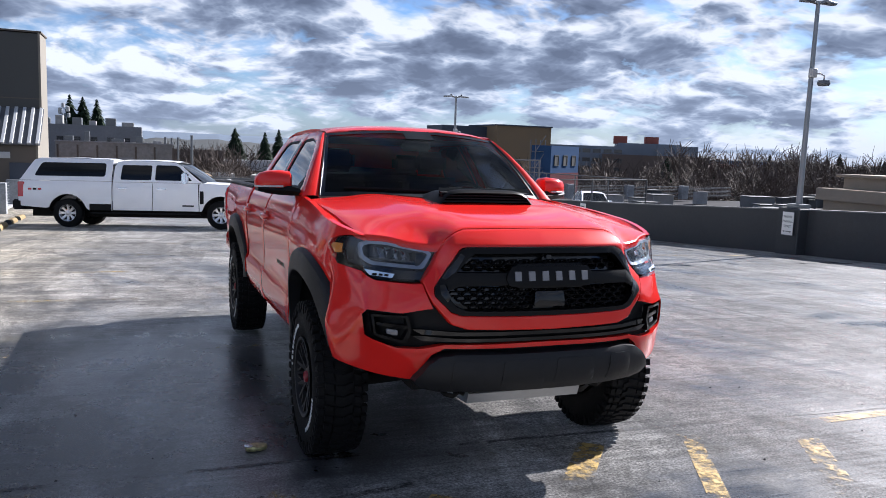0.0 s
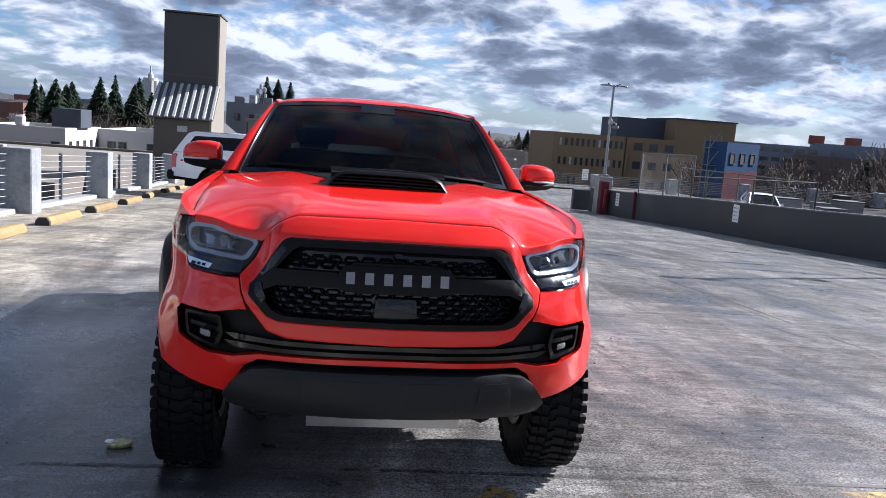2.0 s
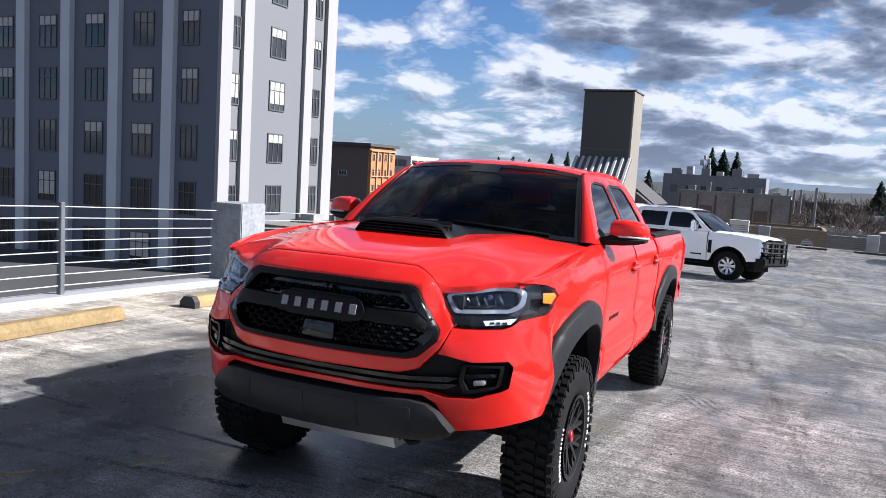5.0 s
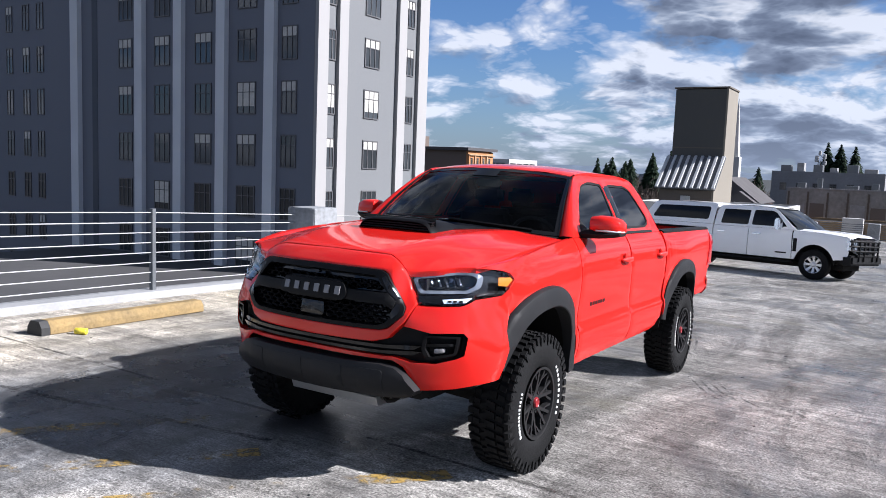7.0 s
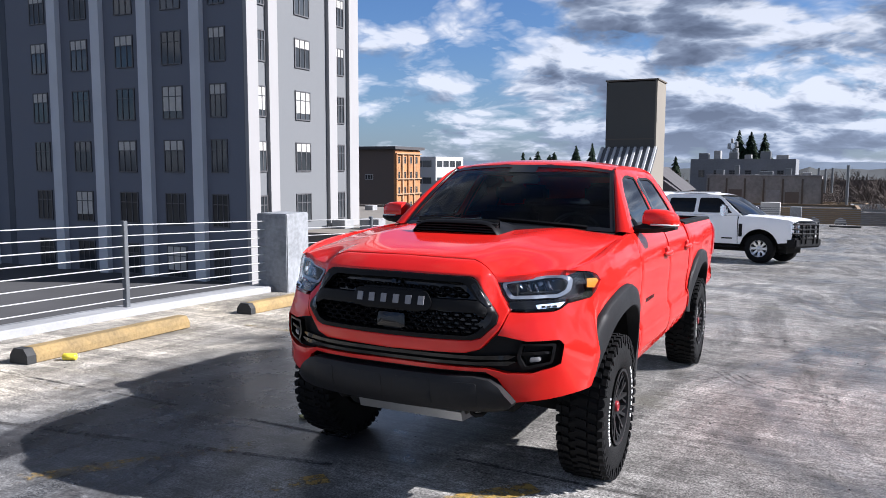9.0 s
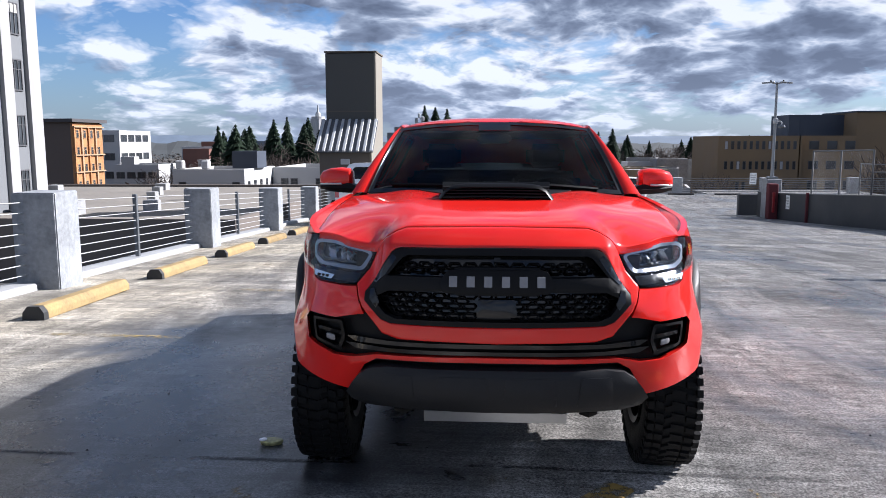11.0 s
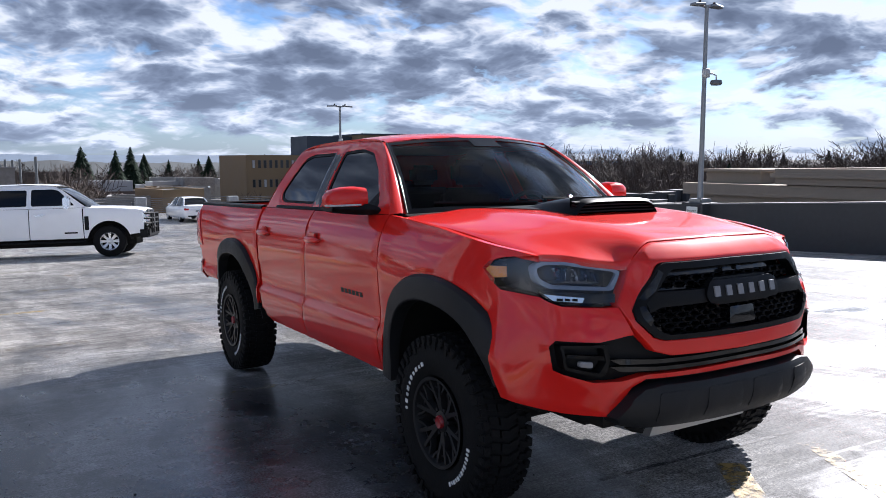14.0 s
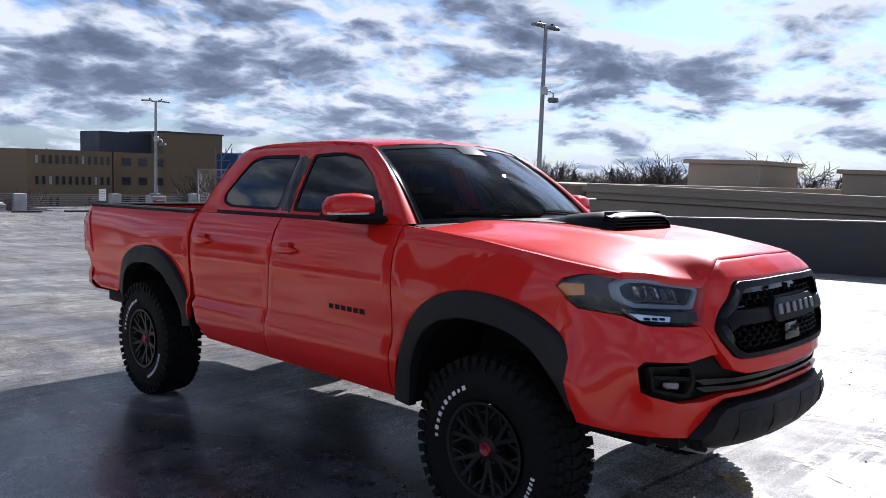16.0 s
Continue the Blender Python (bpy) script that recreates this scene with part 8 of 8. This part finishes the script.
# red standpipe cabinet by the second lamp, red bollard
e = thing("standpipe_cabinet", pose(13.80, 35.1, deck_z(13.8, 35.1)), "dark red standpipe cabinet beside the lamp pier", "cabinet")
part("body", boxed(-0.2, 0.2, -0.2, 0.2, 0, 1.55, 0.03), MAROON_W, e)
part("pipe", boxed(-0.06, 0.06, -0.26, -0.2, 0.3, 1.2, 0.02), RED_CAP, e, "red pipe")
e = thing("red_post", pose(wall_x(32.2) - 0.05, 32.2, deck_z(14, 32.2)), "dark red steel post against the wall", "post")
part("shaft", boxed(-0.05, 0.05, -0.05, 0.05, 0, 1.2, 0.01), MAROON_W, e)

# chain-link fence beyond the wall
WIRE = material("fence_wire", (0.10, 0.103, 0.107), 0.6)


def fence(pts, foot, tops, label):
    e = thing("chain_link_fence", pose(*pts[0], 0), label, "fence", "fences beyond the wall")
    o = Vector(pts[0])
    for (a, b), t0, t1 in zip(zip(pts, pts[1:]), tops, tops[1:]):
        a, b = Vector(a) - o, Vector(b) - o
        n = max(1, round((b - a).length / 2.6))
        for i in range(n + 1):
            p = a.lerp(b, i / n)
            bm = bmesh.new()
            tube(bm, [(p.x, p.y, foot), (p.x, p.y, t0 + (t1 - t0) * i / n)], 0.035, 6)
            part("post", bm, WIRE, e, smooth=60)
        for h in (1.0, 0.0):
            bm = bmesh.new()
            tube(bm, [(a.x, a.y, foot + (t0 - foot) * h + 0.1 * (1 - h)), (b.x, b.y, foot + (t1 - foot) * h + 0.1 * (1 - h))], 0.025, 6)
            part("rail", bm, WIRE, e, smooth=60)
        bm = bmesh.new()
        L, step = (b - a).length, 0.17
        H = max(t0, t1) - foot
        for sgn in (-1, 1):
            k = -H
            while k < L + H:
                s0, z0, s1, z1 = (k, 0.0, k + H, H) if sgn > 0 else (k, H, k + H, 0.0)
                lo, hi = max(0.0, (0 - s0) / H), min(1.0, (L - s0) / H)
                if hi > lo:
                    q = [(s0 + H * u, z0 + (z1 - z0) * u) for u in (lo, hi)]
                    pq = []
                    for ss, zz in q:
                        p = a.lerp(b, ss / L)
                        lim = (t0 + (t1 - t0) * ss / L) - foot
                        pq.append((p.x, p.y, foot + min(zz, lim)))
                    tube(bm, pq, 0.0024, 3, False)
                k += step
        tagged(part("wire_mesh", bm, WIRE, e, "diamond wire mesh"), kind="stuff")
    return e


fence([(14.95, 33.8), (15.25, 29.2)], -1.0, [1.05, 1.15], "tall chain-link fence panel above the wall")
fence([(15.25, 29.2), (19.4, 27.5), (19.0, 38.5)], -1.4, [0.35, 0.5, 0.4], "grey chain-link fence round the ramp opening")
sedan_at("parked_white_car", pose(24.5, 40.5, deck_z(17, 40.5), 0, 0, 250), "white car parked beyond the chain-link fence")
e = thing("wall_stub", pose(13.4, 37.9, deck_z(13.4, 37.9)), "short dark concrete wall end", "wall", kind="structure")
part("block", boxed(-0.2, 1.2, -0.15, 0.15, 0, 1.0, 0.02), WALL_DARK, e)
# low black wheel stops along the far rail
for k in range(7):
    x = 1.5 + 3.3 * k
    e = thing("rubber_stop", pose(x, 54.9 + 0.1 * (x - 6), deck_z(min(x, 17), 55)), "low black rubber wheel stop near the far railing", "wheel stop", "far wheel stops")
    part("block", boxed(-0.9, 0.9, -0.09, 0.09, 0, 0.12, 0.02), STOP_BLACK, e)
# boxes and vents on the lower roof
for k in range(9):
    x, y = rg.uniform(18, 45), rg.uniform(8, 26)
    e = thing("roof_vent", pose(x, y, -4.0), "grey metal vent box on the lower roof", "vent", "roof vents")
    w, h = rg.uniform(0.8, 2.2), rg.uniform(0.6, 1.5)
    part("housing", boxed(-w / 2, w / 2, -w / 2, w / 2, 0, h, 0.03), (CONCRETE, POST_GREY, WHITE_PAINT)[k % 3], e)
    part("lid", boxed(-w / 2 - 0.05, w / 2 + 0.05, -w / 2 - 0.05, w / 2 + 0.05, h, h + 0.06, 0.01), STEEL, e)

for k in range(34):
    x, y = rg.uniform(30.5, 68), rg.uniform(40, 60)
    e = thing("roof_vent", pose(x, y, -2.6, 0, 0, rg.uniform(-8, 8)), "grey metal vent box on the dark roof", "vent", "roof vents")
    w, d, h = rg.uniform(0.5, 3.4), rg.uniform(0.5, 1.6), rg.uniform(0.4, 1.25)
    part("housing", boxed(-w / 2, w / 2, -d / 2, d / 2, 0, h, 0.03), (POST_GREY, WALL_DARK, STEEL, POST_GREY, CONCRETE)[k % 5], e)
    part("lid", boxed(-w / 2 - 0.05, w / 2 + 0.05, -d / 2 - 0.05, d / 2 + 0.05, h, h + 0.06, 0.01), WALL_DARK, e)

# ---- trees ----
def bare_tree_mesh(seed, height):
    """A leafless tree: tapered trunk, forking limbs, fine twigs."""
    r = random.Random(seed)
    bm = bmesh.new()

    def limb(p, d, length, rad, depth):
        n = 3 if depth < 3 else 2
        pts, rs = [p], [rad]
        for i in range(n):
            d = (d + Vector((r.uniform(-1, 1), r.uniform(-1, 1), r.uniform(-0.2, 0.6))) * 0.16).normalized()
            p = p + d * length / n
            pts.append(p)
            rs.append(rad * (1 - 0.45 * (i + 1) / n))
        tube(bm, pts, rs, 5 if depth == 0 else 4 if depth == 1 else 3, False)
        if depth < 4:
            k = r.choice((4, 5)) if depth < 2 else r.choice((3, 4, 4))
            for i in range(k):
                t = 0.45 + 0.55 * (i + 1) / k if depth else 0.5 + 0.5 * (i + 1) / k
                q = pts[min(n - 1, int(t * n))].lerp(pts[min(n, int(t * n) + 1)], t * n - int(t * n)) if t < 1 else pts[-1]
                a = r.uniform(0, math.tau)
                side_d = d.orthogonal().normalized()
                side_d = Matrix.Rotation(a, 3, d) @ side_d
                nd = (d * r.uniform(0.5, 0.9) + side_d * r.uniform(0.45, 0.85) + Vector((0, 0, 0.15))).normalized()
                limb(q, nd, length * r.uniform(0.58, 0.80), max(0.034, rs[-1] * 0.66), depth + 1)
    limb(Vector((0, 0, 0)), Vector((0, 0, 1)), height * 0.36, height * 0.020, 0)
    top = max(v.co.z for v in bm.verts)
    for v in bm.verts:
        v.co *= height / top
    return bm


def fir_mesh(seed, height, width):
    """A conifer: tiers of drooping sprays round a full cone, ragged at the rim."""
    r = random.Random(seed)
    bm = bmesh.new()
    lean = [r.uniform(0.82, 1.15) for _ in range(9)]
    tiers = 48
    for k in range(tiers):
        f = (k + r.uniform(-0.3, 0.3)) / tiers
        f = max(0.0, min(0.985, f))
        z = height * (0.07 + 0.92 * f)
        span = width * (1 - f) ** 0.82 + 0.10
        count = max(6, int(30 * (1 - f) + 7))
        for i in range(count):
            a = (i + r.uniform(-0.5, 0.5)) * math.tau / count
            reach = span * lean[int((a % math.tau) / math.tau * 8.99)] * r.uniform(0.72, 1.12)
            c, s = math.cos(a), math.sin(a)
            w = reach * 0.20 + 0.10
            drop = reach * r.uniform(0.20, 0.75)
            zz = z + r.uniform(-0.25, 0.25)
            root = bm.verts.new((c * reach * 0.08, s * reach * 0.08, zz + 0.25))
            tip = bm.verts.new((c * reach, s * reach, zz - drop))
            m = reach * r.uniform(0.5, 0.68)
            lobe = [bm.verts.new((c * m - q * s * w, s * m + q * c * w, zz - drop * r.uniform(0.3, 0.75))) for q in (-1, 1)]
            crest = bm.verts.new((c * m, s * m, zz - drop * 0.25 + 0.12))
            for p, q in ((root, lobe[0]), (lobe[0], tip), (tip, lobe[1]), (lobe[1], root)):
                bm.faces.new((p, q, crest))
    return bm


def trunk_mesh(height):
    bm = bmesh.new()
    tube(bm, [(0, 0, -0.5), (0, 0, height * 0.5), (0, 0, height * 0.97)], [height * 0.022, height * 0.014, 0.02], 6)
    return bm


bare = []
for k in range(5):
    o = thing("bare_tree", pose(0, 0, -500), "leafless winter tree with fine brown twigs", "tree", "bare trees in the town")
    part("trunk", bare_tree_mesh(20 + k, 12.0), BARK, o)
    bare.append(o)
firs = []
for k in range(4):
    o = thing("fir_tree", pose(0, 0, -500), "tall dark green fir tree", "tree", "fir trees")
    part("trunk", trunk_mesh(16), BARK, o)
    part("crown", fir_mesh(40 + k, 16.0, (4.3, 4.9, 4.0, 5.3)[k]), FIR, o)
    firs.append(o)
rt = random.Random(8)


def plant(pool, x, y, h, base):
    k = rt.randrange(len(pool))
    src = pool[k]
    s = h / base
    m = pose(x, y, GROUND_Z, 0, 0, rt.uniform(0, 360))
    t = copy_thing(src, m)
    q = s * (rt.uniform(0.95, 1.35) if pool is firs else 1.0)
    t.matrix_basis = m @ Matrix.Diagonal((q, q, s, 1))
    return t


# groups: bearing from the deck in degrees from y (right positive), distance, height of the tops over the deck
def wood(count, b0, b1, d0, d1, t0, t1, pool=bare, base=12.0):
    for _ in range(count):
        b, d = radians(rt.uniform(b0, b1)), rt.uniform(d0, d1)
        plant(pool, 1.5 + d * math.sin(b), 0.5 + d * math.cos(b), rt.uniform(t0, t1) - GROUND_Z, base)


wood(85, 26, 60, 78, 140, -2.5, 1.6)
wood(60, 37, 64, 125, 190, 0.5, 5.0)
wood(26, -20.5, -13.5, 90, 150, -5.0, 0.3)
wood(30, 30, 60, 150, 230, -1, 2.5)
wood(30, -6, 22, 110, 210, -7.0, -2.2)
wood(30, -3, 20, 210, 380, -4, 2.0)
wood(26, -24, -9, 105, 200, -5.5, -0.5)
wood(8, -26, -17, 85, 110, -6.5, -2.5)
wood(12, 57, 76, 120, 200, 3, 7.5)
wood(14, 42, 70, 240, 330, 1, 6)
wood(20, -19, -8.5, 165, 260, -1.0, 5.5, firs, 16.0)
wood(30, -19, -8.5, 130, 200, -2.0, 2.5)
wood(26, -21.0, -11.5, 150, 195, 0.5, 6.2, firs, 16.0)
wood(10, -24, -10, 200, 320, 0, 5, firs, 16.0)
wood(10, 3, 24, 240, 420, -2, 4, firs, 16.0)
wood(26, -4, 6, 118, 170, -4.0, 1.2)
wood(34, 28, 70, 260, 420, 0, 5.5, firs, 16.0)
wood(5, 36, 50, 110, 150, -2, 2.0, firs, 16.0)
for x, y, top in ((-22.0, 262, 13.5), (-18.4, 261, 12.9), (-14.6, 263, 12.5), (-44, 190, 7.5), (-60, 230, 9.0), (-42.0, 130, 4.5), (28, 205, 4.0), (33, 215, 5.0), (24, 240, 5.5)):
    plant(firs, x, y, top - GROUND_Z, 16.0)
for o in bare + firs:
    for c in list(o.children):
        bpy.data.objects.remove(c)
    bpy.data.objects.remove(o)

# brush and small crowns between the far houses
bm = bmesh.new()
rt2 = random.Random(21)
for _ in range(9000):
    b, d = radians(rt2.uniform(-40, 72)), rt2.uniform(130, 620)
    x, y = 1.5 + d * math.sin(b), d * math.cos(b)
    h = rt2.uniform(2.5, 8.5)
    w = h * 0.42
    for _ in range(7):
        a, q = rt2.uniform(0, math.tau), rt2.uniform(0, 1)
        c = Vector((x + w * 0.6 * math.cos(a) * q, y + w * 0.6 * math.sin(a) * q, GROUND_Z + h * rt2.uniform(0.35, 0.9)))
        u = Vector((rt2.uniform(-1, 1), rt2.uniform(-1, 1), rt2.uniform(-0.3, 1.0))) * w * 0.45
        v = Vector((rt2.uniform(-1, 1), rt2.uniform(-1, 1), rt2.uniform(-0.3, 1.0))) * w * 0.22
        bm.faces.new([bm.verts.new(p) for p in (c - u, c + v, c + u * 0.8)])
tagged(obj("far_brush", bm, WOOD_FAR), "brown winter brush and small trees across the town", "brush", kind="stuff")
